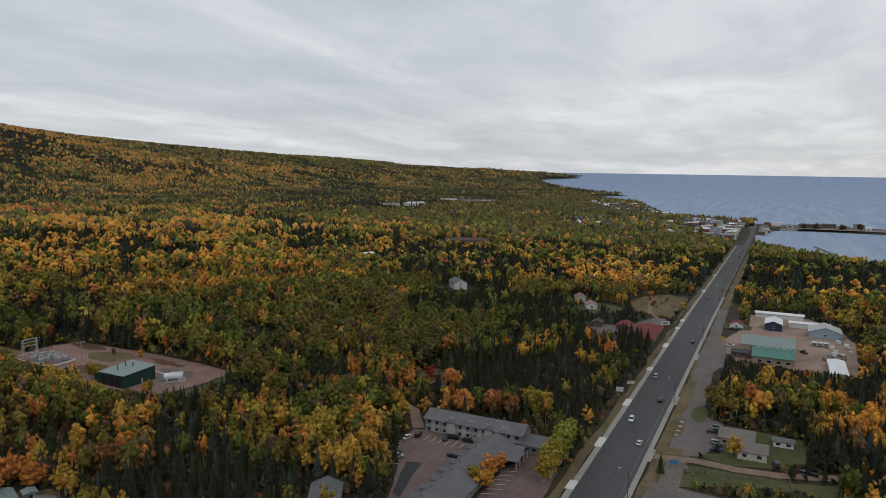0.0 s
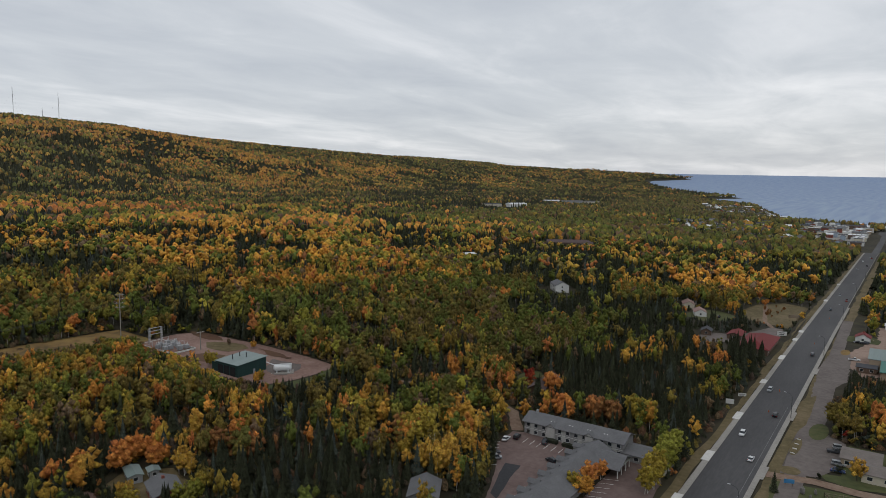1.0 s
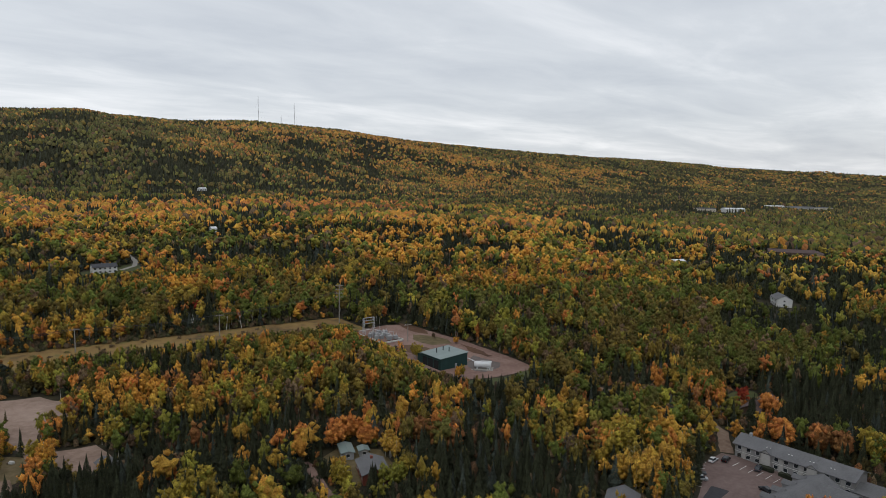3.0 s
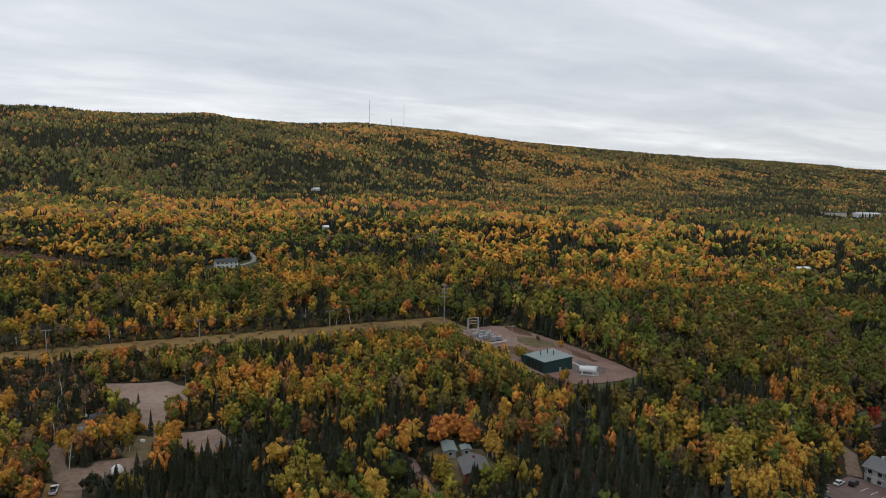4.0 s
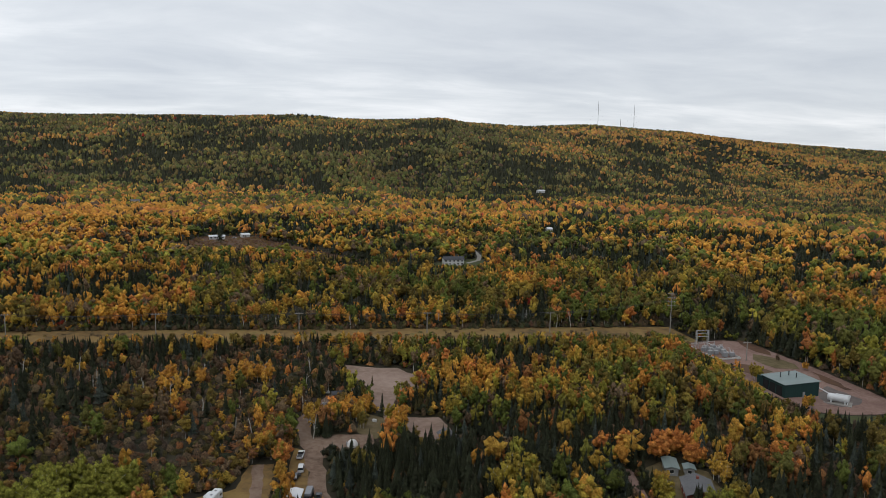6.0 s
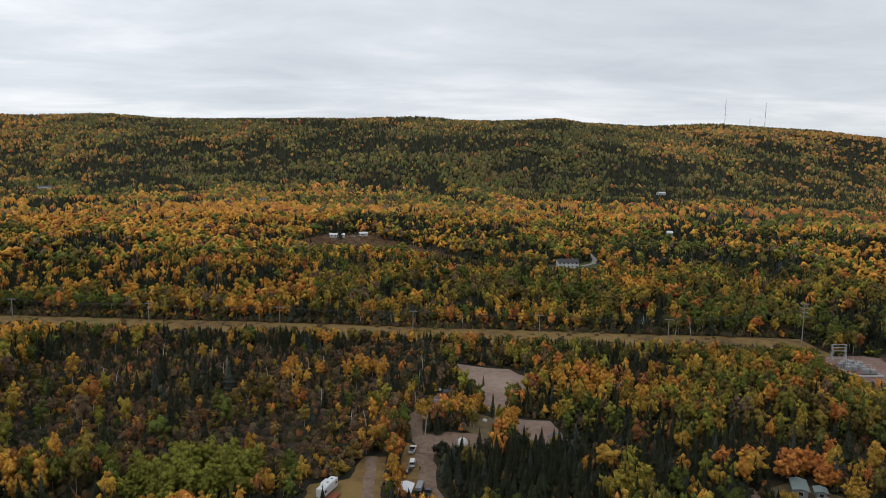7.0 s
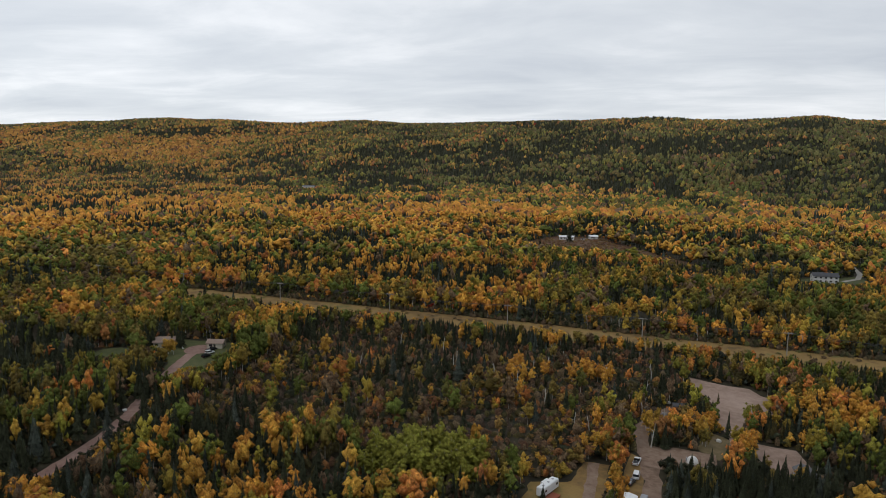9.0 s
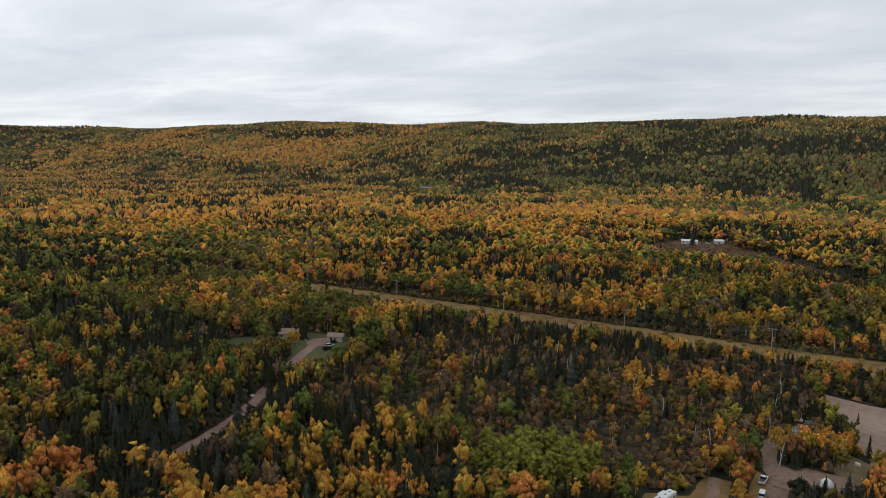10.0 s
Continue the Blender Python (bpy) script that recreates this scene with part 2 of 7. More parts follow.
gme.polygons.foreach_set("use_smooth", np.ones(len(gf), bool))
ground = tagged(new("ground", gme), "dark forest floor rising inland to a long wooded ridge", "ground", kind="structure")

# the lake
wm = bpy.data.materials.new("lake_water"); wm.use_nodes = True
n_, l_ = wm.node_tree.nodes, wm.node_tree.links
wb = n_["Principled BSDF"]
wb.inputs["Roughness"].default_value, wb.inputs["IOR"].default_value, wb.inputs["Specular IOR Level"].default_value = 0.5, 1.33, 0.14
wt = n_.new("ShaderNodeTexCoord"); wmp = n_.new("ShaderNodeMapping"); wmp.inputs["Scale"].default_value = (0.003, 0.05, 1); wmp.inputs["Rotation"].default_value = (0, 0, 0.4)
l_.new(wt.outputs["Object"], wmp.inputs[0])
wno = n_.new("ShaderNodeTexNoise"); wno.inputs["Scale"].default_value, wno.inputs["Detail"].default_value, wno.inputs["Roughness"].default_value = 1.0, 8.0, 0.42
l_.new(wmp.outputs[0], wno.inputs["Vector"])
# streaked blues paint the waves' sky reflection into the base colour
wr = n_.new("ShaderNodeValToRGB")
wr.color_ramp.elements[0].position, wr.color_ramp.elements[0].color = 0.22, (0.130, 0.200, 0.345, 1)
wr.color_ramp.elements[1].position, wr.color_ramp.elements[1].color = 0.82, (0.250, 0.318, 0.412, 1)
# painted light-to-dark run by distance from the origin, in place of reflection
wlen = n_.new("ShaderNodeVectorMath"); wlen.operation = "LENGTH"; l_.new(wt.outputs["Object"], wlen.inputs[0])
wfar = n_.new("ShaderNodeMapRange"); wfar.inputs["From Min"].default_value, wfar.inputs["From Max"].default_value = 1500, 4700
wfar.inputs["To Min"].default_value, wfar.inputs["To Max"].default_value = 0.13, -0.07
l_.new(wlen.outputs["Value"], wfar.inputs[0])
wsum = n_.new("ShaderNodeMath"); l_.new(wno.outputs["Fac"], wsum.inputs[0]); l_.new(wfar.outputs[0], wsum.inputs[1])
l_.new(wsum.outputs[0], wr.inputs[0]); l_.new(wr.outputs[0], wb.inputs["Base Color"])
wbp = n_.new("ShaderNodeBump"); wbp.inputs["Strength"].default_value, wbp.inputs["Distance"].default_value = 0.06, 0.5
l_.new(wno.outputs["Fac"], wbp.inputs["Height"]); l_.new(wbp.outputs[0], wb.inputs["Normal"])
wang = np.radians(np.arange(-60, 61, 1.0))
wrad = np.append(700 * 1.03 ** np.arange(0, 66), 4936.0)
A, R = np.meshgrid(wang, wrad)
wv = np.stack([R * np.cos(A), R * np.sin(A), far_rise(R)], -1).reshape(-1, 3)
na = len(wang)
i0 = (np.arange(len(wrad) - 1)[:, None] * na + np.arange(na - 1)[None]).ravel()
lme = mesh_np("lake", wv, np.stack([i0, i0 + na, i0 + na + 1, i0 + 1], -1), wm)
lme.polygons.foreach_set("use_smooth", np.ones(len(i0), bool))
tagged(new("lake", lme), "grey-blue lake under an overcast sky", "water", kind="structure")

# ---- plan: where the forest leaves off ----


def strip_points(path, width):
    """Outline of a lane of that width along a path."""
    left, right = [], []
    for i, (x, y) in enumerate(path):
        x0, y0 = path[max(i - 1, 0)]
        x1, y1 = path[min(i + 1, len(path) - 1)]
        d = math.hypot(x1 - x0, y1 - y0)
        nx, ny = -(y1 - y0) / d * width / 2, (x1 - x0) / d * width / 2
        left.append((x + nx, y + ny)); right.append((x - nx, y - ny))
    return left + right[::-1]


def ring(x, y, r, n=14, sx=1.0):
    return [(x + r * sx * math.cos(i * 2 * math.pi / n), y + r * math.sin(i * 2 * math.pi / n)) for i in range(n)]


# name, outline, material, height above the ground, how ragged its edge, label, category
PATCHES = [
    ("road_verge", strip_points([(-320, 57.7), (300, 57.7), (700, 57.7), (1150, 57.7)], 3.4), "verge", 0.10, 1.2, "strip of dry grass beside the pavement", "grass"),
    ("road_verge", strip_points([(-320, 32.5), (300, 32.5), (700, 32.5), (1150, 32)], 6), "verge", 0.08, 1.0, "strip of dry grass beside the highway", "grass"),
    ("parking_lot", [(229, 122), (231, 118), (231.5, 94), (224, 94), (165, 95), (160, 99), (178, 103.5), (192, 109), (203, 114), (215, 121)], "lot", 0.16, 0.3, "worn pinkish asphalt parking lot with white stall lines", "parking lot"),
    ("parking_lot", [(231, 79), (231, 67), (222, 62.5), (205, 61), (160, 60.5), (160, 79)], "lot", 0.16, 0.2, "worn pinkish asphalt forecourt of the motel", "parking lot"),
    ("asphalt_patch", [(202.2, 110.4), (203.7, 105.1), (193.3, 103.6), (185.5, 101.5), (178, 100), (180, 103.4), (187, 105.6), (194, 108.2)], "patch", 0.20, 0.15, "fresh black asphalt patch on the parking lot", "asphalt"),
    ("dirt_lane", strip_points([(231, 121), (240, 127), (248, 132), (255, 148), (257, 163), (252, 178), (246, 200)], 4.6), "dirt", 0.12, 0.4, "narrow unpaved lane behind the motel", "lane"),
    ("gravel_yard", [(199, 250), (203, 240), (207, 234.6), (217.8, 230.3), (231.2, 228.9), (245.5, 230.4), (247.4, 242.2), (248, 256.3), (248.2, 274.9), (247, 294), (244.7, 318.6), (240.6, 333.4), (232, 338), (206, 336), (206, 304), (202.5, 279), (199.5, 262)], "gravel", 0.12, 1.0, "pinkish gravel yard round the utility building", "yard"),
    ("weed_patch", [(240.5, 338), (244, 329), (243, 313), (240, 308), (236, 315), (237, 330)], "brown_grass", 0.22, 2.2, "strip of brown weeds beside the yard's lane", "weeds"),
    ("weed_patch", [(232, 312), (237, 307), (242, 293), (239, 285.6), (228, 288.5), (225.5, 303)], "verge", 0.24, 2.4, "mound of dry grass and weeds in the gravel yard", "grass"),
    ("weed_patch", [(242, 282), (243.5, 274), (242.2, 255.3), (238.5, 256.4), (237.6, 270.5)], "brown_grass", 0.22, 1.8, "strip of weeds behind the utility building", "weeds"),
    ("dirt_mound", [(214.4, 297.3), (220.9, 293.7), (222.9, 284.3), (213.8, 280.8), (209, 283.2), (207, 289)], "brown_grass", 0.26, 1.8, "heap of brown dirt and weeds in the yard", "dirt"),
    ("stone_pad", [(234.4, 262.2), (236, 252.5), (237, 245), (230.6, 239.5), (220.5, 238), (217, 242), (221, 252)], "grey_lot", 0.18, 1.4, "grey crushed-stone pad beside the tank", "gravel"),
    ("yard_grass", [(200, 238), (206, 233), (217.5, 229), (231, 227.6), (245.5, 229), (241, 220.5), (214.4, 219), (200, 225)], "grass", 0.09, 1.6, "rough grass along the edge of the gravel yard", "grass"),
    ("town_lot", [(1330, 66), (1420, 66), (1560, 68), (1650, 72), (1655, 170), (1600, 190), (1480, 150), (1340, 118)], "concrete", 0.25, 1.5, "grey streets and parking lots of the lakeside town", "street"),
    ("town_lot", [(1598, -240), (1640, -240), (1660, 30), (1600, 28)], "grey_lot", 0.25, 1.0, "grey paved ground along the harbour spit", "street"),
    ("line_clearing", [(216, 336), (216, 369), (100, 379), (10, 387), (-76, 396), (-200, 406), (-430, 426), (-430, 402), (-200, 380), (-76, 369), (10, 360), (100, 350), (190, 340)], "dry_grass", 0.10, 2.5, "cleared strip of yellowed grass under the power line", "grass"),
    ("camp_clearing", [(21, 322), (27, 319), (45, 314), (54, 301), (51, 287), (47, 279.5), (38, 272), (35, 262), (38, 255), (52, 252.5), (54, 241), (52, 229), (43, 227), (38, 240), (31, 250), (28, 268), (30, 279), (28, 290), (22, 302)], "pale_gravel", 0.12, 2.6, "bare gravel clearing in the woods", "clearing"),
    ("camp_lane", strip_points([(12, 178), (6, 194), (4, 206), (3.5, 231), (0.5, 250), (1, 258), (8, 272), (14, 281)], 5.6), "dirt", 0.14, 1.6, "dirt drive through the camp", "lane"),
    ("camp_yard", [(1, 224), (24, 225), (25, 240), (4, 243)], "dirt", 0.17, 0.8, "trodden dirt yard beside a tent", "yard"),
    ("camp_lawn", [(-17, 222), (-9, 222), (-10, 188), (-33, 184), (-32, 203), (-20, 207)], "dry_grass", 0.12, 0.8, "rough grass round a parked trailer", "grass"),
    ("camp_verge", [(-4.5, 194), (1, 194), (1.5, 230), (-2.5, 233), (-4, 222)], "dry_grass", 0.11, 0.9, "trodden grass where vehicles park beside the camp drive", "grass"),
    ("camp_glade", [(22, 262), (30, 256), (34, 248), (33, 238), (24, 236), (19, 244)], "verge", 0.10, 2.2, "rough grass between the clumps of trees in the camp", "grass"),
    ("camp_lane", strip_points([(-14, 184), (-14, 200), (-14, 222)], 3.6), "dirt", 0.16, 0.4, "short dirt track over rough grass", "lane"),
    ("cottage_lawn", [(-232, 304), (-200, 306), (-192, 264), (-204, 252), (-214, 268), (-230, 284)], "grass", 0.10, 0.9, "mown green lawn round a turning place", "lawn"),
    ("cottage_lawn", ring(-250, 273, 9), "grass", 0.10, 0.9, "small mown clearing among spruces", "lawn"),
    ("gravel_lane", strip_points([(-178, 160), (-179, 175), (-181, 190), (-186, 208), (-197, 235), (-208, 268), (-214, 290)], 5.2), "gravel", 0.16, 0.4, "gravel lane leading to a cottage", "lane"),
    ("turning_circle", ring(-213, 291, 8, sx=0.9), "gravel", 0.18, 0.4, "gravel turning place in front of a cottage", "lane"),
    ("lodge_parking", [(428, 96), (437, 108), (455, 100), (460, 86), (497, 74), (498, 66), (470, 64), (440, 84)], "grey_lot", 0.14, 0.3, "grey parking lot beside the red-roofed building", "parking lot"),
    ("lawn", [(486, 114), (500, 101), (520, 100), (530, 114), (527, 124), (505, 130), (494, 128)], "grass", 0.12, 0.8, "bright mown lawn round a house", "lawn"),
    ("meadow", [(503, 63), (543, 63), (597, 62.8), (606, 80), (580, 97), (545, 101), (515, 92)], "verge", 0.12, 1.5, "mown dry meadow beside the highway", "meadow"),
    ("meadow_track", strip_points([(497, 72), (515, 80), (540, 84), (565, 88), (590, 92)], 3.0), "dirt", 0.18, 0.4, "pair of worn wheel tracks over the meadow", "lane"),
    ("works_yard", [(398, -42), (398, -10), (404, 17), (425, 24), (440, 31), (458, 25), (508, 13), (548, 14), (552, -24), (522, -40), (480, -47)], "pale_gravel", 0.14, 0.9, "pinkish gravel yard of a building merchant", "yard"),
    ("lawn", [(488, 12), (500, 11), (512, 18), (504, 29), (488, 29)], "grass", 0.20, 0.5, "small lawn round a red-roofed cottage", "lawn"),
    ("parking_lot", [(254, 31.5), (257, 21), (262, 18.5), (271, 14.5), (297, 15), (304, 24), (312, 30), (300, 32)], "grey_lot", 0.16, 0.4, "grey gravelled car park beside a low building", "parking lot"),
    ("lawn", [(256.5, 17.8), (262, 20), (263.5, 14), (296, 14), (292, -14), (267.6, -15), (258.5, -4), (254.5, 10)], "grass", 0.12, 0.6, "rough lawn round a low building", "lawn"),
    ("dirt_lane", strip_points([(250, 36), (251, 30), (253, 21), (251.8, 8), (253.4, -6), (258.5, -19), (265, -40)], 5.0), "dirt", 0.20, 0.3, "reddish dirt lane leaving the highway", "lane"),
    ("lawn", [(225, 31), (246, 33), (248.5, 19), (249, -9), (254, -24), (240, -22), (238, 2), (231.5, 17.5)], "grass", 0.14, 0.5, "grass plot with a sign and young spruces", "lawn"),
    ("parking_lot", [(120, 34), (229, 33), (226, 4), (232, -24), (200, -40), (120, -20)], "grey_lot", 0.15, 0.4, "pinkish grey gravel lot beside the frontage road", "parking lot"),
    ("frontage_road", strip_points([(120, 27), (250, 27), (330, 27), (390, 29), (450, 31), (560, 33)], 6.5), "grey_lot", 0.17, 0.2, "worn grey frontage road along the highway", "road"),
    ("grass_island", ring(283, 30.4, 1.8, sx=5.6), "verge", 0.24, 0.3, "narrow grass island with low white markers", "grass"),
    ("grass_island", ring(258, 29, 3.4, sx=1.1), "verge", 0.24, 0.3, "oval grass island beside the frontage road", "grass"),
    ("grass_island", ring(305, 25, 3.5, sx=3.0), "grass", 0.24, 1.0, "weedy grass beside the frontage road", "grass"),
    ("parking_lot", [(409, 36), (452, 33.5), (452, 24), (430, 22.5), (408, 22), (390, 21), (372, 26), (352, 33), (372, 34)], "grey_lot", 0.155, 0.6, "worn grey lot before the store", "parking lot"),
    ("grass_island", ring(455, 27, 2.5, sx=3.0), "dry_grass", 0.24, 0.4, "dry grass island at a yard entrance", "grass"),
    ("house_lawn", [(118, 583), (150, 580), (170, 596), (166, 628), (150, 612), (118, 602)], "grass", 0.15, 0.8, "lawn beside a white house", "lawn"),
    ("drive", strip_points([(150, 600), (164, 615), (172, 640), (176, 680)], 4.0), "concrete", 0.22, 0.3, "pale gravel drive between trees", "drive"),
    ("cut_over_clearing", [(-112, 694), (-75, 676), (-18, 660), (54, 596), (66, 606), (24, 668), (-36, 762), (-44, 792), (-96, 792), (-118, 742)], "brown_grass", 0.15, 3.0, "brown cut-over clearing with low brush", "clearing"),
    ("cabin_yard", [(107, 178), (124, 173), (130, 194), (121, 204), (109, 199)], "verge", 0.12, 0.8, "rough grass yard round a brick cabin", "yard"),
    ("cabin_lane", strip_points([(98, 170), (101, 185), (104, 200)], 3.2), "gravel", 0.16, 0.3, "short gravel drive beside a cabin", "lane"),
    ("clearing_lawn", ring(296, 149, 5, sx=1.9), "grass", 0.12, 0.6, "small green lawn among trees", "lawn"),
    ("hill_road", strip_points([(1985, 1868), (2030, 1880), (2090, 1868), (2140, 1890)], 14), "concrete", 1.2, 1.0, "pale cutting of a road on the far hillside", "road"),
    ("beach", strip_points([(1262, 22), (1330, 25), (1417, 29), (1508, 12), (1560, -8), (1590, -60), (1592, -180), (1592, -320)], 16), "sand", 0.35, 0.8, "pale sand beach round the harbour", "beach"),
]

prng = np.random.RandomState(11)


def ragged(poly, amount):
    """The outline with its edges cut into short, uneven steps."""
    out = []
    for (x0, y0), (x1, y1) in zip(poly, poly[1:] + poly[:1]):
        d = math.hypot(x1 - x0, y1 - y0)
        n = max(1, min(40, int(d / max(2.5, amount * 2.5))))
        for i in range(n):
            f = i / n
            j = amount * (prng.rand() - 0.5) * 1.6 if i else 0
            out.append((x0 + (x1 - x0) * f - (y1 - y0) / d * j, y0 + (y1 - y0) * f + (x1 - x0) / d * j))
    return out


for name, poly, mat, dz, rough, label, cat in PATCHES:
    bm = bmesh.new()
    pts = ragged(poly, rough)
    f = bm.faces.new([bm.verts.new((x, y, gz(x, y) + dz)) for x, y in pts])
    bmesh.ops.triangulate(bm, faces=[f], ngon_method="EAR_CLIP")
    if max(x for x, _ in poly) - min(x for x, _ in poly) > 30:
        bmesh.ops.subdivide_edges(bm, edges=bm.edges[:], cuts=3, use_grid_fill=True)
        for v in bm.verts:
            v.co.z = gz(v.co.x, v.co.y) + dz
    bmesh.ops.recalc_face_normals(bm, faces=bm.faces[:])
    for f in bm.faces:
        f.normal_update()
        if f.normal.z < 0:
            f.normal_flip()
    me = bpy.data.meshes.new(name)
    bm.to_mesh(me); bm.free()
    me.materials.append(M[mat])
    tagged(new(name, me), label, cat, kind="structure")

# ---- buildings' footprints that the trees keep off: x, y, half lengths ----
PLOTS = [(1400, 72, 170, 11), (1500, 24, 75, 9), (214, 320, 9, 16), (236, 92, 9, 29), (197, 87, 36, 10), (212, 260, 12, 14), (278, 9, 8, 8), (267, 3, 7, 7), (283, -7, 4, 5), (420, 0, 18, 15), (430, 2, 22, 15),
         (437, 71, 26, 14), (505, 121, 9, 8), (529, 137, 7, 6), (449, 104, 6, 6), (518, 236, 13, 13), (631, 395, 10, 10), (843, 376, 26, 34), (1465, 819, 50, 40),
         (1830, 810, 60, 60), (135, 593, 13, 9), (-83, 771, 12, 9), (-56, 785, 9, 7), (117, 179, 10, 9), (165, 117, 7, 7), (277, 135, 6, 5), (291, 137, 6, 5),
         (-233, 291, 8, 7), (-208, 297, 6, 5), (522, 1434, 12, 9), (304, 803, 8, 8), (-713, 1388, 14, 10), (-251, 1188, 10, 8), (209, 357, 4, 4), (118, 198, 9, 7),
         (317, 61, 4, 4), (467, 61, 5, 5), (532, 64, 5, 5), (330, 58, 4, 4)]


trnd = random.Random(21)
TOWN = []
for i in range(900):
    x = trnd.uniform(1230, 2350)
    y = float(table(SHORE, x)) + trnd.uniform(45, 330 if x < 1800 else 200)
    if x < 1720:
        y = trnd.uniform(72, 420)
    if any(math.hypot(x - a, y - b) < 21 for a, b in TOWN) or abs(y - 46) < 24:
        continue
    TOWN.append((x, y))
    if len(TOWN) >= 165:
        break


def inside(poly, x, y):
    res = np.zeros(x.shape, bool)
    for (x0, y0), (x1, y1) in zip(poly, poly[1:] + poly[:1]):
        c = (y0 > y) != (y1 > y)
        res ^= c & (x < (x1 - x0) * (y - y0) / ((y1 - y0) if y1 != y0 else 1e-9) + x0)
    return res


def open_ground(x, y, margin=1.5):
    """True where no tree stands."""
    hit = (y > np.where(x > 590, 30, 20)) & (y < 59.8) & (x < 1180) & (x > -900)
    hit |= (y > 34) & (y < 60) & (x >= 1180) & (x < 1600)
    hit |= y < table(SHORE, x) + np.where(np.hypot(x, y) > 2500, 40, 24)
    hit |= np.hypot(x, y) > 4780
    for name, poly, *_ in PATCHES:
        xs, ys = [a for a, _ in poly], [b for _, b in poly]
        m = (x > min(xs) - 4) & (x < max(xs) + 4) & (y > min(ys) - 4) & (y < max(ys) + 4) & ~hit
        if m.any():
            idx = np.nonzero(m)[0]
            q = np.zeros(len(idx), bool)
            for dx, dy in ((0, 0), (margin, 0), (-margin, 0), (0, margin), (0, -margin)):
                q |= inside(poly, x[idx] + dx, y[idx] + dy)
            hit[idx] |= q
    for px, py in TOWN:
        hit |= np.hypot(x - px, y - py) < 12
    for px, py, hx, hy in PLOTS:
        hit |= (np.abs(x - px) < hx + 1) & (np.abs(y - py) < hy + 1)
    return hit


def sightline_cap(x, y):
    """Tree heights capped along the camera's sightlines, so that clearings and buildings behind stay in view."""
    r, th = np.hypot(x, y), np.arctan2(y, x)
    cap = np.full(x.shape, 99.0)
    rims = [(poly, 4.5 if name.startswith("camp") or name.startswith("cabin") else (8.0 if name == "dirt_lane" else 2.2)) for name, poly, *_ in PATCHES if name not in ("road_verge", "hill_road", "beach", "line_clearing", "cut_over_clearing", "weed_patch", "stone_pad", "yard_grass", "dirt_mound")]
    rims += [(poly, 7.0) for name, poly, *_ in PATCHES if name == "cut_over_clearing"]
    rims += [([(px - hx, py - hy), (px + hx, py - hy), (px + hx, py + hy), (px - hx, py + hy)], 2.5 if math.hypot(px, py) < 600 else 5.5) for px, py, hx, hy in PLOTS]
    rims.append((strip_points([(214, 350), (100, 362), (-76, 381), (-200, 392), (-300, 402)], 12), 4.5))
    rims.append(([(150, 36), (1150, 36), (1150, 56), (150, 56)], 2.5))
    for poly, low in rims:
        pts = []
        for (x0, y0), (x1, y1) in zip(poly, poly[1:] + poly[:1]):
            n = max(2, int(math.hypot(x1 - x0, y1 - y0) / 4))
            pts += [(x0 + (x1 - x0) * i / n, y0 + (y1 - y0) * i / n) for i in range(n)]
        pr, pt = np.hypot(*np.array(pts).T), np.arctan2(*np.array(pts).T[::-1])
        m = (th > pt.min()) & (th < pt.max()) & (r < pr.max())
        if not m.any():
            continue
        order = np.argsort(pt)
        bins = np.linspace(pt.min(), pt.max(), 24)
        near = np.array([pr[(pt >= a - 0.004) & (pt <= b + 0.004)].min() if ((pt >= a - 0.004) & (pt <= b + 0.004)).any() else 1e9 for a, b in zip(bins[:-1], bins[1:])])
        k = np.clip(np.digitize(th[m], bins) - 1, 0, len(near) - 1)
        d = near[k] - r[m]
        # camera height over range: the slope of the sightline to the near edge
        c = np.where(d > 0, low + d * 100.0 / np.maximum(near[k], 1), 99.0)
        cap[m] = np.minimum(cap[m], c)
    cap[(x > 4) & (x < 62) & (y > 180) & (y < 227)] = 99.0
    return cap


# ---- tree shapes ----
trng = np.random.RandomState(5)


def puff(sides):
    """A rounded clump of leaves: a ring of uneven corners between a top and a foot."""
    a = (np.arange(sides) + trng.uniform(-0.25, 0.25, sides)) * 2 * math.pi / sides
    q = trng.uniform(0.8, 1.2, sides)
    rim = np.stack([q * np.cos(a), q * np.sin(a), trng.uniform(-0.25, 0.25, sides)], 1)
    top = np.array([trng.uniform(-0.25, 0.25), trng.uniform(-0.25, 0.25), trng.uniform(0.75, 1.0)])
    foot = np.array([0.0, 0.0, -0.8])
    tris = []
    for i in range(sides):
        j = (i + 1) % sides
        tris += [[rim[i], rim[j], top], [rim[j], rim[i], foot]]
    return np.array(tris)


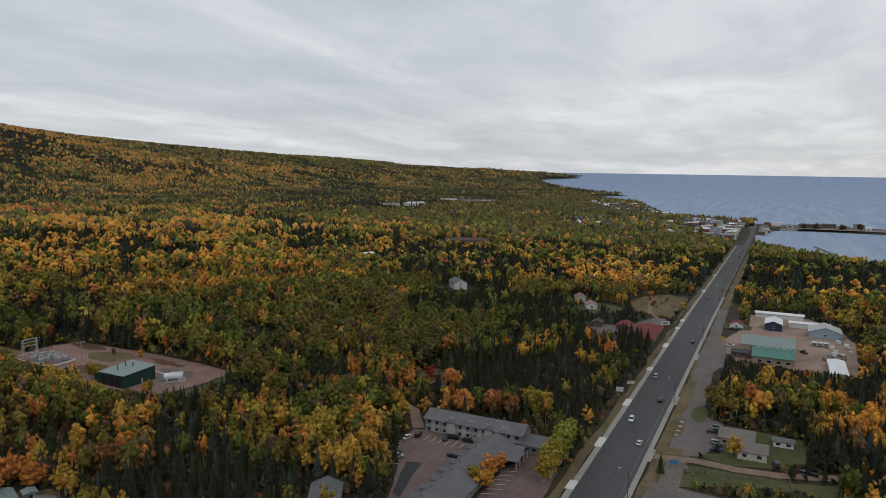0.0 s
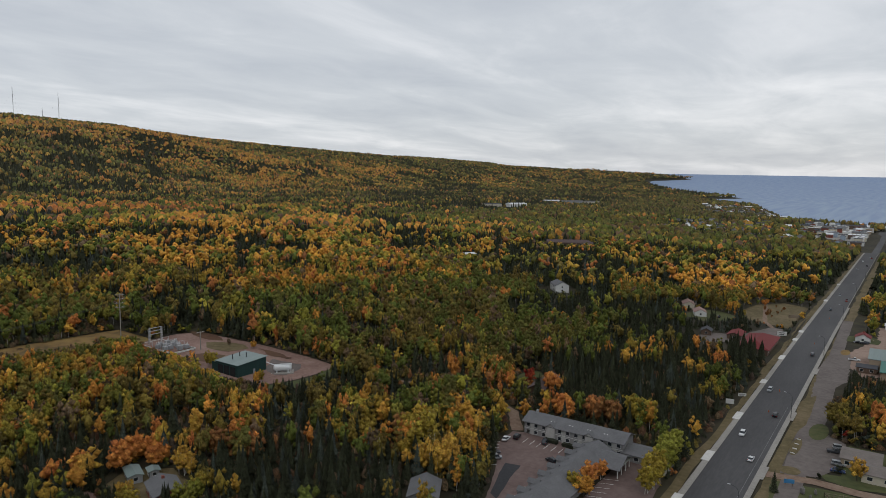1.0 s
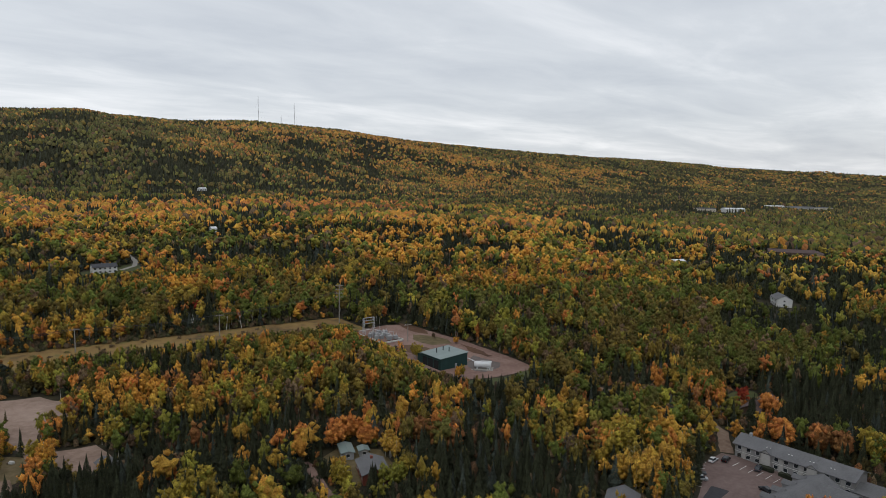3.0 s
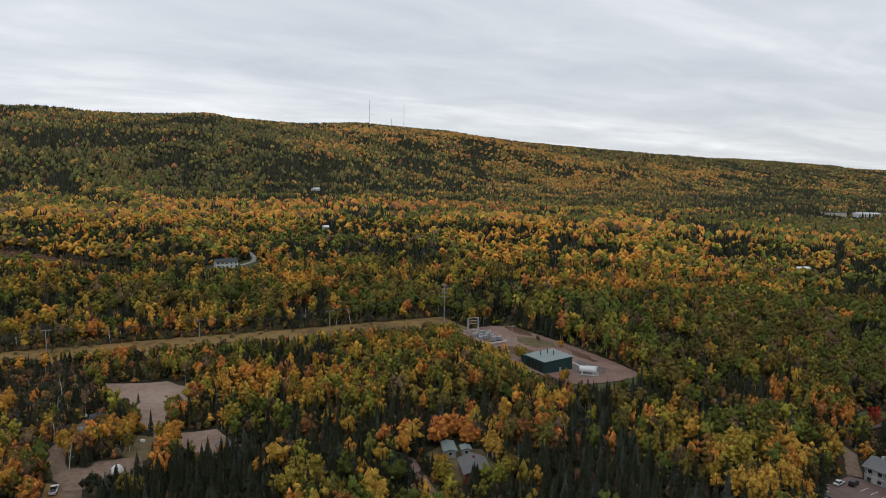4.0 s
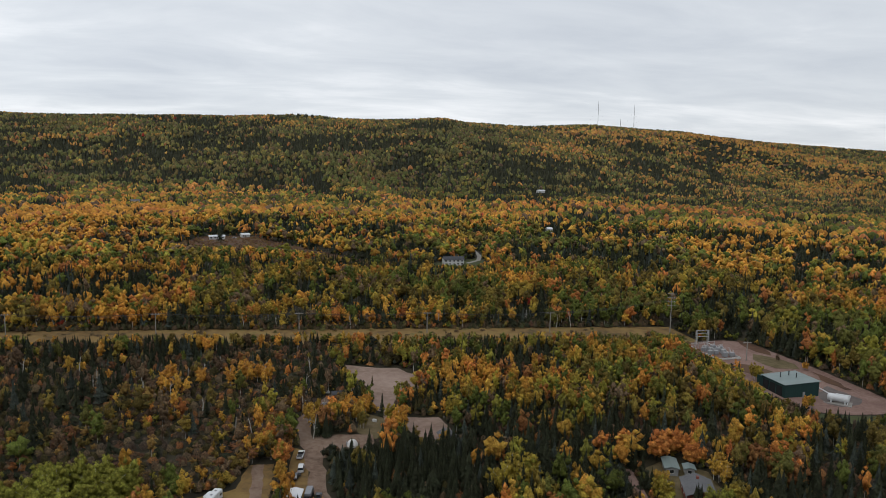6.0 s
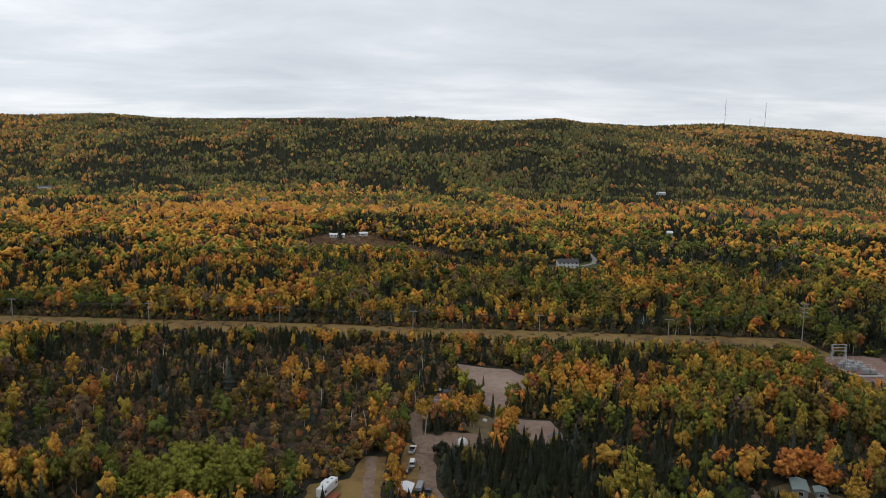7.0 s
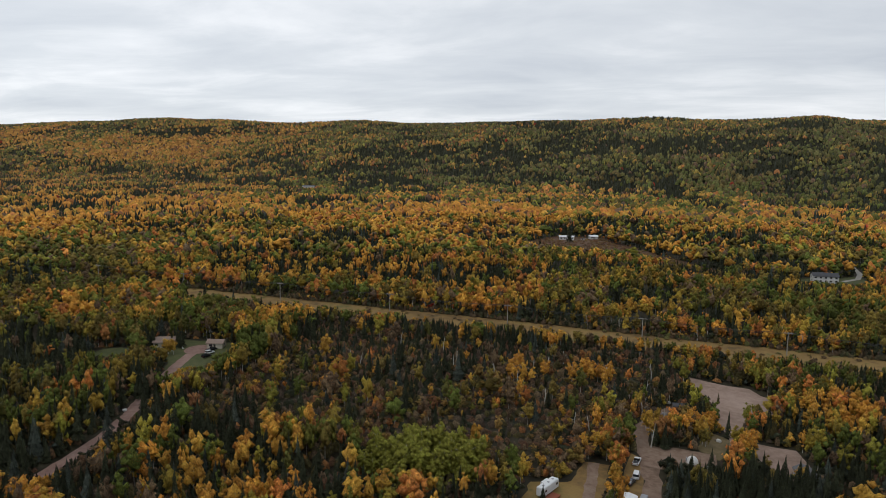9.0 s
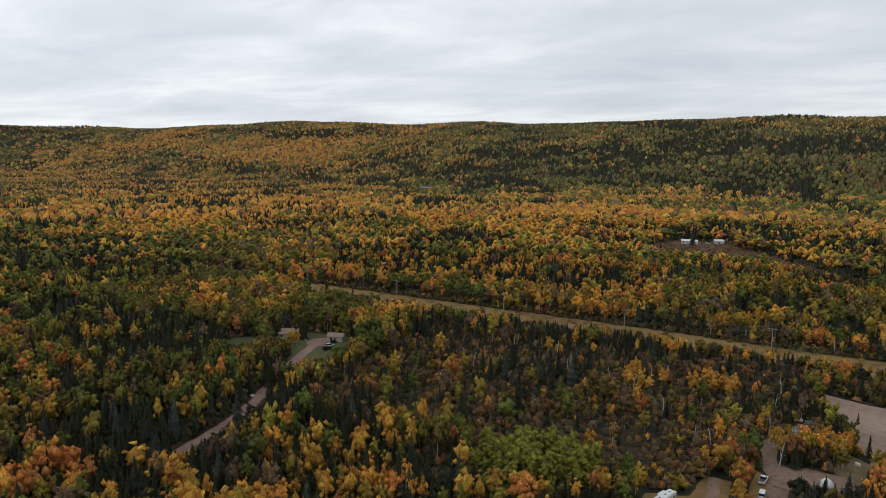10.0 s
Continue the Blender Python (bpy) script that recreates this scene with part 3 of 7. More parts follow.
def full_crown(puffs, loose, tall=1.25, spray=0.10, sides=5, size=0.42, fork=0.0):
    """A crown of many leaf clumps on an uneven egg, with loose sprays; radius about 1, standing on z = 0. fork parts it in two tops."""
    tris = [puff(5) * (0.66, 0.66, 0.85 * tall) + (0, 0, 0.92 * tall)]
    lean = trng.uniform(-0.18, 0.18, 2)
    for i in range(puffs):
        u = (i + 0.5) / puffs
        wide = math.sin(math.pi * (0.16 + 0.74 * u ** 1.1)) ** 0.8
        a, q = i * 2.39996 + trng.uniform(-0.5, 0.5), wide * trng.uniform(0.42, 0.86)
        k = size * trng.uniform(0.75, 1.3) * (0.72 + 0.28 * wide)
        side = fork * u * (1 if math.cos(a) > 0 else -1)
        at = (q * math.cos(a) + lean[0] * u + side, q * math.sin(a) + lean[1] * u, tall * (0.22 + 1.5 * u + trng.uniform(-0.14, 0.14)))
        tris.append(puff(sides) * (k, k, k * trng.uniform(0.75, 1.05)) + at)
    t = np.concatenate(tris)
    if loose:
        pick = t[trng.randint(0, len(t), loose)]
        w = trng.dirichlet((1, 1, 1), loose)[..., None]
        c = (pick * w).sum(1) - (0, 0, tall)
        c = c * trng.uniform(1.0, 1.14, (loose, 1)) + (0, 0, tall)
        t = np.concatenate([t, c[:, None] + trng.normal(size=(loose, 3, 3)) * spray])
    t[..., :2] *= 1.08 / np.percentile(np.hypot(t[..., 0], t[..., 1]), 96)
    return t


def weld(me, smooth_it=True):
    """Joins equal corners of each clump, so that its faces shade as one."""
    bm = bmesh.new(); bm.from_mesh(me)
    bmesh.ops.remove_doubles(bm, verts=bm.verts[:], dist=1e-5)
    bm.to_mesh(me); bm.free()
    me.polygons.foreach_set("use_smooth", np.full(len(me.polygons), smooth_it))
    return me


def spruce_crown(tiers, spokes, core=True):
    """A spire of drooping tiers, radius 1 at the foot and height 1."""
    tris = []
    for i in range(tiers):
        f = i / tiers
        z, rr = 0.06 + 0.86 * f, (1 - f) ** 0.9 * (0.8 + 0.4 * trng.rand())
        for j in range(spokes):
            a = (j + trng.rand() * 0.7) * 2 * math.pi / spokes
            q = rr * trng.uniform(0.75, 1.15)
            w = 0.9 * 2 * math.pi / spokes * 0.62
            top = (0, 0, z + 1.9 * 0.86 / tiers)
            tris.append([top, (q * math.cos(a - w), q * math.sin(a - w), z - 0.02 * trng.rand()), (q * 0.98 * math.cos(a + w), q * 0.98 * math.sin(a + w), z - 0.04 * trng.rand())])
    tris.append([(0, 0, 1.03), (0.06, 0, 0.82), (-0.04, 0.05, 0.82)])
    return np.array(tris)


def dome_crown(tall=1.2, sides=4):
    """A far crown: an uneven dome of two rings."""
    a = np.arange(sides) * 2 * math.pi / sides + trng.uniform(-0.3, 0.3, sides)
    lo = np.stack([np.cos(a), np.sin(a), 0.15 + 0.4 * trng.rand(sides)], 1) * trng.uniform(0.85, 1.15, (sides, 1))
    hi = np.stack([0.72 * np.cos(a + 0.4), 0.72 * np.sin(a + 0.4), tall * trng.uniform(1.0, 1.45, sides)], 1)
    top = np.array([trng.uniform(-0.25, 0.25), trng.uniform(-0.25, 0.25), 1.75 * tall])
    tris = []
    for i in range(sides):
        j = (i + 1) % sides
        tris += [[lo[i], lo[j], hi[i]], [lo[j], hi[j], hi[i]], [hi[i], hi[j], top]]
    return np.array(tris)


def spire_crown():
    a = np.arange(3) * 2 * math.pi / 3 + trng.uniform(-0.4, 0.4, 3)
    rim = np.stack([np.cos(a), np.sin(a), np.zeros(3)], 1) * trng.uniform(0.95, 1.3, (3, 1))
    return np.array([[rim[i], rim[(i + 1) % 3], (0, 0, 1.0)] for i in range(3)])


def trunk_prism(r=0.5):
    a = np.arange(3) * 2 * math.pi / 3
    lo, hi = np.stack([np.cos(a) * r, np.sin(a) * r, a * 0], 1), np.stack([np.cos(a) * r * 0.5, np.sin(a) * r * 0.5, a * 0 + 1], 1)
    t = []
    for i in range(3):
        j = (i + 1) % 3
        t += [[lo[i], lo[j], hi[j]], [lo[i], hi[j], hi[i]]]
    return np.array(t)


def round_lump(tall=1.2):
    """A far crown with a broad uneven top."""
    a = np.arange(4) * math.pi / 2 + trng.uniform(-0.3, 0.3, 4)
    rim = np.stack([np.cos(a), np.sin(a), 0.3 + 0.5 * trng.rand(4)], 1) * trng.uniform(0.85, 1.15, (4, 1))
    b = trng.uniform(0, 3.14)
    t0 = np.array([0.42 * math.cos(b), 0.42 * math.sin(b), 1.6 * tall * trng.uniform(0.85, 1.15)])
    t1 = np.array([-0.42 * math.cos(b), -0.42 * math.sin(b), 1.6 * tall * trng.uniform(0.85, 1.15)])
    tris = []
    for i in range(4):
        near = t0 if ((rim[i] + rim[(i + 1) % 4])[:2] @ t0[:2]) > 0 else t1
        tris.append([rim[i], rim[(i + 1) % 4], near])
        prev = t0 if ((rim[i] + rim[i - 1])[:2] @ t0[:2]) > 0 else t1
        if prev is not near:
            tris.append([rim[i], near, prev])
    return np.array(tris)


NEAR_LEAF = [full_crown(10, 36, t, 0.13, 4, 0.36, f) for t, f in ((1.0, 0), (1.1, 0.2), (1.2, 0), (1.35, 0.1), (1.5, 0), (1.15, 0.3), (1.3, 0), (0.95, 0.25), (1.4, 0.15), (1.05, 0))]
FULL_LEAF = [full_crown(6, 10, t, 0.15, 4, 0.42, f) for t, f in ((1.0, 0), (1.15, 0.2), (1.3, 0), (1.4, 0.1), (1.2, 0.3), (1.05, 0), (0.9, 0.2))]
MID_LEAF = [full_crown(3, 5, t, 0.16, 4, 0.5, f) for t, f in ((1.0, 0), (1.15, 0.2), (1.3, 0), (1.4, 0.1), (1.2, 0.3), (1.05, 0), (0.9, 0.2))]
DOME_LEAF = [dome_crown(t) for t in (0.8, 1.0, 1.1, 0.9, 1.2, 0.95)]
ROUND_LEAF = [round_lump(t) for t in (0.9, 1.1, 1.2, 1.0, 1.15, 0.95)]
NEAR_SPRUCE = [spruce_crown(9, 6) for _ in range(5)]
MID_SPRUCE = [spruce_crown(4, 5) for _ in range(4)]
FAR_SPRUCE = [spire_crown() for _ in range(4)]
TRUNK = trunk_prism()

HUES = dict(dark=(0.062, 0.052, 0.021), green=(0.158, 0.124, 0.030), lime=(0.270, 0.205, 0.034), yellow=(0.42, 0.250, 0.046), gold=(0.48, 0.240, 0.044), willow=(0.205, 0.205, 0.036), orange=(0.46, 0.180, 0.048),
            rust=(0.225, 0.105, 0.040), red=(0.25, 0.042, 0.022), bare=(0.122, 0.086, 0.052), spruce=(0.028, 0.032, 0.018), blue_spruce=(0.043, 0.052, 0.043))
SCALE = ["dark", "green", "lime", "yellow", "gold", "orange", "rust"]


def plant(spacing, sector, seed):
    """Uneven grid of places within a sector: r0, r1 and bearings in degrees from +x towards +y."""
    r0, r1, a0, a1 = sector
    rs = np.random.RandomState(seed)
    n = int(r1 / spacing) + 2
    ix, iy = np.meshgrid(np.arange(-n, n + 1), np.arange(-n, n + 1))
    x = (ix.ravel() + rs.uniform(-0.48, 0.48, ix.size)) * spacing
    y = (iy.ravel() + rs.uniform(-0.48, 0.48, ix.size)) * spacing
    r, th = np.hypot(x, y), np.degrees(np.arctan2(y, x))
    m = (r >= r0) & (r < r1) & (th > a0) & (th < a1)
    x, y = x[m], y[m]
    m = ~open_ground(x, y)
    return x[m], y[m], rs


# stands that differ from the woods round them: middle, half widths, warmer (+) or greener (-), more (+) or fewer (-) conifers
ZONES = [(1134, 1560, 90, 40, 0.40, -0.4), (610, 850, 90, 45, 0.2, -0.3), (-1450, 1800, 330, 160, 0.42, -0.75), (-2180, 1890, 330, 150, 0.20, -0.3), (-220, 985, 170, 80, 0.20, -0.2),
         (-404, 760, 200, 90, 0.10, -0.2), (347, 1990, 120, 60, -0.1, 0.4), (1330, 2060, 420, 90, 0.30, -0.25), (700, 2150, 500, 70, 0.25, -0.1), (-120, 1910, 260, 90, -0.05, 0.2), (600, 1665, 120, 45, -0.05, 0.3),
         (-470, 690, 150, 60, 0.08, -0.15), (620, 127, 45, 40, 0.4, -0.5), (130, 318, 60, 30, -0.12, 0.0), (-235, 195, 75, 70, -0.15, 0.42), (-750, 560, 260, 130, 0.18, -0.1), (270, 112, 35, 30, -0.1, 0.35),
         (0, 1160, 160, 45, 0.15, -0.1), (830, 1490, 150, 40, -0.1, 0.35), (540, 628, 120, 60, -0.05, 0.0), (400, 310, 150, 110, 0.14, -0.12), (330, 200, 130, 70, 0.12, -0.05), (800, 330, 230, 260, -0.16, 0.05), (1000, 1000, 300, 300, -0.08, 0.08), (1900, 900, 950, 600, -0.3, 0.28), (100, 1700, 700, 250, 0.06, 0.0), (150, 160, 110, 60, -0.12, 0.15), (-110, 175, 60, 40, 0.12, -0.15)]


def species(x, y, rs):
    """What grows where: conifer or not, hue (with distance haze painted in), height and crown radius."""
    n = len(x)
    swamp = smooth(0.35, 0.6, value_noise(x, y, 70, 21)) * ((x > -170) & (x < 20) & (y > 205) & (y < 350)) + ((x > -120) & (x < -15) & (y > 225) & (y < 335)) * 0.6
    swamp = np.clip(swamp, 0, 1)
    stand = value_noise(x, y, 52, 8) * 0.75 + value_noise(x, y, 17, 18) * 0.25
    pc = 0.13 + 0.62 * smooth(0.50, 0.66, stand + 0.14 * (value_noise(x, y, 300, 9) - 0.5))
    pc = pc + 0.40 * ((y > 60) & (y < 150) & (x > 268) & (x < 520)) + 0.22 * ((x > 650) & (y < 700)) + 0.06 * smooth(400, 460, y) * (x < 400) * (y < 1250) + 0.08 * ((x > 250) & (y > 250) & (y < 1250))
    pc = pc + 0.10 * ((x > 120) & (x < 750) & (y > 60) & (y < 250)) + 0.03 * ((np.hypot(x, y) < 330) & (x > 60) & (y > 60)) + 0.05 * smooth(1000, 1250, x) * (y < 600) + 0.2 * smooth(2600, 3600, np.hypot(x, y))
    pc = np.where((x > -330) & (x < -150) & (y > 120) & (y < 330), pc + 0.06, pc)
    pc = np.where(y < 30, pc + 0.32, pc) + 0.15 * smooth(850, 1050, x) * (y < 700)
    pc = np.where((x > 6) & (x < 60) & (y > 182) & (y < 224), 0.95, pc)
    pc = pc + 0.05 * smooth(950, 1400, y) * smooth(-1100, -600, x) * (1 - smooth(900, 1500, x))
    pc = pc + 0.32 * smooth(0.52, 0.68, value_noise(x, y, 170, 71)) * smooth(800, 1200, np.hypot(x, y)) + 0.12 * ((x > 260) & (x < 520) & (y > 60) & (y < 300))
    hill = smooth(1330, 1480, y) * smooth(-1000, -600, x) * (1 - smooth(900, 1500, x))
    pc = pc + hill * (0.22 * smooth(0.45, 0.64, value_noise(x * 0.4, y, 90, 72)))
    pc = pc + 0.38 * smooth(0.56, 0.70, value_noise(x * 0.55, y, 48, 77)) * smooth(620, 900, np.hypot(x, y)) * (1 - smooth(1400, 1600, y))
    zone_warm, zone_con = np.zeros(n), np.zeros(n)
    for zx, zy, zr, zq, dw, dc in ZONES:
        g = np.exp(-(((x - zx) / zr) ** 2 + ((y - zy) / zq) ** 2) ** 2)
        zone_warm, zone_con = zone_warm + dw * g, zone_con + dc * g
    pc = pc + zone_con
    pc = np.where((x > 900) & (y < 750), np.minimum(pc, 0.50), pc)
    con = rs.rand(n) < np.clip(pc, 0.04, 0.95)
    warm = 0.46 + 0.72 * (value_noise(x, y, 40, 12) - 0.5) + 0.50 * (value_noise(x, y, 15, 52) - 0.5) + 0.75 * (value_noise(x, y, 230, 13) - 0.5) + 0.74 * (rs.rand(n) - 0.5)
    warm = warm - 0.30 * ((y < 20) & (y > -20) & (x < 420)) - 0.10 * ((x > 260) & (x < 520) & (y > 60) & (y < 300)) - 0.16 * ((y < 40) & (x > 420)) - 0.24 * smooth(850, 1150, x) * (y < 800)
    warm = warm + 0.12 * smooth(330, 520, y) * (1 - smooth(100, 700, x)) - 0.22 * smooth(1380, 1560, y) * smooth(-1300, -700, x) * (1 - smooth(400, 900, x)) + 0.10 * smooth(1380, 1560, y) * smooth(400, 900, x) - 0.04 * smooth(700, 1200, x)
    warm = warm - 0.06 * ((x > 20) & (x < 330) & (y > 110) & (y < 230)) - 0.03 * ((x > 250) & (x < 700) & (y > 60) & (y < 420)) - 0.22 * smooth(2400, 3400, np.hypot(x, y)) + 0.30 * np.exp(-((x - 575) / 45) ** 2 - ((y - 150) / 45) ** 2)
    warm = warm - 0.18 * smooth(950, 1400, y) * smooth(-1100, -600, x) * (1 - smooth(700, 1300, x))
    close = 1 - smooth(330, 460, np.hypot(x, y))
    warm = warm + zone_warm + 0.10 * close + 0.07 * smooth(430, 560, y) * (1 - smooth(1250, 1400, y)) * (1 - smooth(500, 900, x))
    k = np.clip(warm, 0.15, 0.94) * 4.25
    russet = rs.rand(n) < 0.11 + 0.4 * smooth(0.72, 0.9, value_noise(x, y, 38, 41)) + 0.55 * np.exp(-((x - 620) / 300) ** 2 - ((y - 1050) / 110) ** 2)
    k = np.where(russet & (k > 1.2), rs.uniform(4.2, 6.0, n), k)
    pal = np.array([HUES[c] for c in SCALE])
    lo = k.astype(int); fr = (k - lo)[:, None]
    hue = pal[lo] * (1 - fr) + pal[np.minimum(lo + 1, len(SCALE) - 1)] * fr
    leafy = (k < 2.6) & (rs.rand(n) < (0.30 + 0.6 * smooth(0.42, 0.66, value_noise(x, y, 36, 61))) * (1 - 0.6 * (x < 400) * (y > 380) * (y < 1100)) * (1 - 0.35 * close))
    hue = np.where(leafy[:, None], hue * (0.81, 1.05, 1.0), hue)
    fresh = (k < 3.0) & (rs.rand(n) < (0.16 + 0.30 * smooth(0.45, 0.65, value_noise(x, y, 27, 64))) * (1 - 0.7 * swamp))
    hue = np.where(fresh[:, None], np.array((0.088, 0.112, 0.024)), hue)
    # leaf hues fade to grey-brown with distance: haze painted into the tint
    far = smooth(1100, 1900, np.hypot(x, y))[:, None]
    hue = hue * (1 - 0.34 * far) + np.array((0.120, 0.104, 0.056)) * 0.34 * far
    brush = (swamp > 0.3) & (rs.rand(n) < 0.4)
    hue = np.where(brush[:, None], np.array([(0.20, 0.100, 0.046), (0.160, 0.122, 0.042), (0.22, 0.145, 0.046)])[rs.randint(0, 3, n)], hue)
    pick = rs.rand(n)
    hue = np.where((pick < 0.0006)[:, None], HUES["red"], hue)
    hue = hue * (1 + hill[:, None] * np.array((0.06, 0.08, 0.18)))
    bare = (pick > 0.935) | ((pick > 0.4) & (swamp > 0.3) & (pick < 0.55))
    hue = np.where(bare[:, None], HUES["bare"], hue)
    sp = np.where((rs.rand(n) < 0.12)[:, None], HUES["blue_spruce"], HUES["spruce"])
    # far spruces lightened the same way, as haze would do
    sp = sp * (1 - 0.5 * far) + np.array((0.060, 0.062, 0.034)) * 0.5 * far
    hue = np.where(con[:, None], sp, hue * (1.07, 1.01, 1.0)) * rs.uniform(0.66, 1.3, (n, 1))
    h = np.where(con, rs.uniform(6, 14, n), rs.uniform(8.5, 14.5, n)) * (0.85 + 0.35 * value_noise(x, y, 90, 31))
    h = h * (1 - 0.6 * swamp * (rs.rand(n) < 0.8))
    # heights fitted to the camera's sightlines
    h = np.maximum(np.minimum(h, sightline_cap(x, y) * rs.uniform(0.8, 1.15, n)), rs.uniform(1.3, 2.6, n))
    h = np.where(brush, h * 0.65, h)
    rad = np.where(con, h * rs.uniform(0.13, 0.21, n) + 0.3, h * np.exp(rs.normal(-1.48, 0.22, n)) + 0.5)
    rad = np.where(brush & ~con, rad + 0.7, rad)
    h = np.where(con & (np.hypot(x, y) > 1400), h * 1.12, h)
    town = (x > 1180) & (x < 2300) & (y < table(SHORE, x) + 360)
    h = np.where(town, h * 0.75, h)
    keep = ~((x > 1540) & (x < 1730) & (y < 46)) & (h > 1.2) & (((x + 66) / 22) ** 2 + ((y - 200) / 17) ** 2 > 1) & ~(town & (rs.rand(n) < np.where((y < 40) & (x > 1540), 1.0, np.where(y < table(SHORE, x) + 90, 0.65, 0.42))))
    return con, hue, h, rad, keep


def grow(templates, x, y, z, h, rad, unit, lift_by, rs):
    """Corner arrays of crowns set out from a list of templates. unit: the template's own height."""
    out, who = [], []
    t = rs.randint(0, len(templates), len(x))
    rot = rs.uniform(0, 2 * math.pi, len(x))
    for i, tp in enumerate(templates):
        m = np.nonzero(t == i)[0]
        if not len(m):
            continue
        c, s = np.cos(rot[m])[:, None, None], np.sin(rot[m])[:, None, None]
        top = tp[..., 2].max()
        vx = (tp[None, ..., 0] * c - tp[None, ..., 1] * s) * rad[m][:, None, None] + x[m][:, None, None]
        vy = (tp[None, ..., 0] * s + tp[None, ..., 1] * c) * rad[m][:, None, None] + y[m][:, None, None]
        foot = h[m] * lift_by
        vz = tp[None, ..., 2] / top * (h[m] - foot)[:, None, None] + (z[m] + foot)[:, None, None]
        out.append(np.stack([vx, vy, vz], -1).reshape(-1, 3, 3))
        who.append(np.repeat(m, len(tp)))
    return np.concatenate(out), np.concatenate(who)


def forest(name, label, x, y, con, hue, h, rad, leafs, spruces, trunks, rs, leaf="leaf", foot_at=0.28):
    z = ground_height(x, y) - 0.2
    tris, tint, idx = [], [], []
    for flag, temps, foot in ((False, leafs, foot_at), (True, spruces, 0.03)):
        m = np.nonzero(con == flag)[0]
        if len(m):
            t, who = grow(temps, x[m], y[m], z[m], h[m], rad[m], 1, foot, rs)
            tris.append(t); tint.append(hue[m][who]); idx.append(np.zeros(len(t), int))
    if trunks > 0.01:
        m = np.nonzero(~con & (rs.rand(len(x)) < trunks) & (h > 4))[0]
        t, who = grow([TRUNK], x[m], y[m], z[m], h[m] * 0.75, np.full(len(m), 0.22), 1, 0.0, rs)
        tris.append(t); tint.append(np.ones((len(t), 3))); idx.append(np.ones(len(t), int))
    tris, tint, idx = np.concatenate(tris), np.concatenate(tint), np.concatenate(idx)
    flat = tris.reshape(-1, 3).astype(np.float32)
    key = np.ascontiguousarray(np.round(flat * 500).astype(np.int32)).view([("", np.int32)] * 3).ravel()
    _, first, inv = np.unique(key, return_index=True, return_inverse=True)
    me = mesh_np(name, flat[first], inv.reshape(-1, 3), None, tint, [M[leaf], M["bark_pale"]], idx)
    me.polygons.foreach_set("use_smooth", np.ones(len(tris), bool))
    return tagged(new(name, me), label, "forest", kind="stuff")


# ---- the woods ----
VIEW = (-10.0, 152.0)
NX, NY, nrs = plant(3.75, (172, 420, *VIEW), 1)
ncon, nhue, nh, nrad, nk = species(NX, NY, nrs)
NX, NY, ncon, nhue, nh, nrad = NX[nk], NY[nk], ncon[nk], nhue[nk], nh[nk], nrad[nk]
# open places in the near woods, where the brush shows
thin = (value_noise(NX, NY, 19, 91) + 0.25 * nrs.rand(len(NX)) > 0.86) & ~ncon
NX, NY, ncon, nhue, nh, nrad = NX[~thin], NY[~thin], ncon[~thin], nhue[~thin], nh[~thin], nrad[~thin] * np.where(ncon[~thin], 1.0, nrs.uniform(0.60, 0.88, (~thin).sum()))
SINGLE = (np.hypot(NX, NY) < 250) & (nh > 5) & (nrs.rand(len(NX)) < 0.36)
x, y, rs = plant(3.1, (172, 405, *VIEW), 15)
qx, qy = rs.uniform(-420, 212, 420), rs.uniform(0, 1, 420) ** 2.2
qy = 386 - 0.088 * qx - 34 + 36 * qy
x, y = np.append(x, qx), np.append(y, qy)
qx, qy = rs.uniform(-118, 66, 2600), rs.uniform(596, 792, 2600)
k = inside(next(p for n, p, *_ in PATCHES if n == "cut_over_clearing"), qx, qy) & (np.hypot(qx + 83, qy - 771) > 14) & (np.hypot(qx + 56, qy - 785) > 11)
x, y, clear_n = np.append(x, qx[k]), np.append(y, qy[k]), int(k.sum())
bush = np.array([HUES["bare"], HUES["dark"], HUES["rust"], HUES["spruce"], HUES["green"], (0.075, 0.055, 0.04), (0.105, 0.058, 0.034)])[rs.choice(7, len(x), p=[0.15, 0.24, 0.06, 0.15, 0.04, 0.21, 0.15])]
bush[len(x) - clear_n:] = np.array([(0.125, 0.065, 0.035), (0.10, 0.06, 0.035), (0.14, 0.09, 0.035)])[rs.randint(0, 3, clear_n)]
bush[len(x) - 420 - clear_n:len(x) - clear_n] = np.array([(0.16, 0.115, 0.045), (0.10, 0.095, 0.035), (0.085, 0.06, 0.035)])[rs.randint(0, 3, 420)]
uh = rs.uniform(1.4, 4.6, len(x)) * (0.7 + 0.6 * value_noise(x, y, 25, 33)) * np.where(np.arange(len(x)) >= len(x) - 420 - clear_n, 0.45, 1)
# brush kept below the camera's sightlines too
uh = np.minimum(uh, np.maximum(sightline_cap(x, y) * 0.8, 1.2))
forest("undergrowth", "dark brown and olive undergrowth between the trees", x, y, np.zeros(len(x), bool), bush, uh, rs.uniform(1.1, 2.1, len(x)), DOME_LEAF, FAR_SPRUCE, 0.001, rs, "leaf", 0.05)
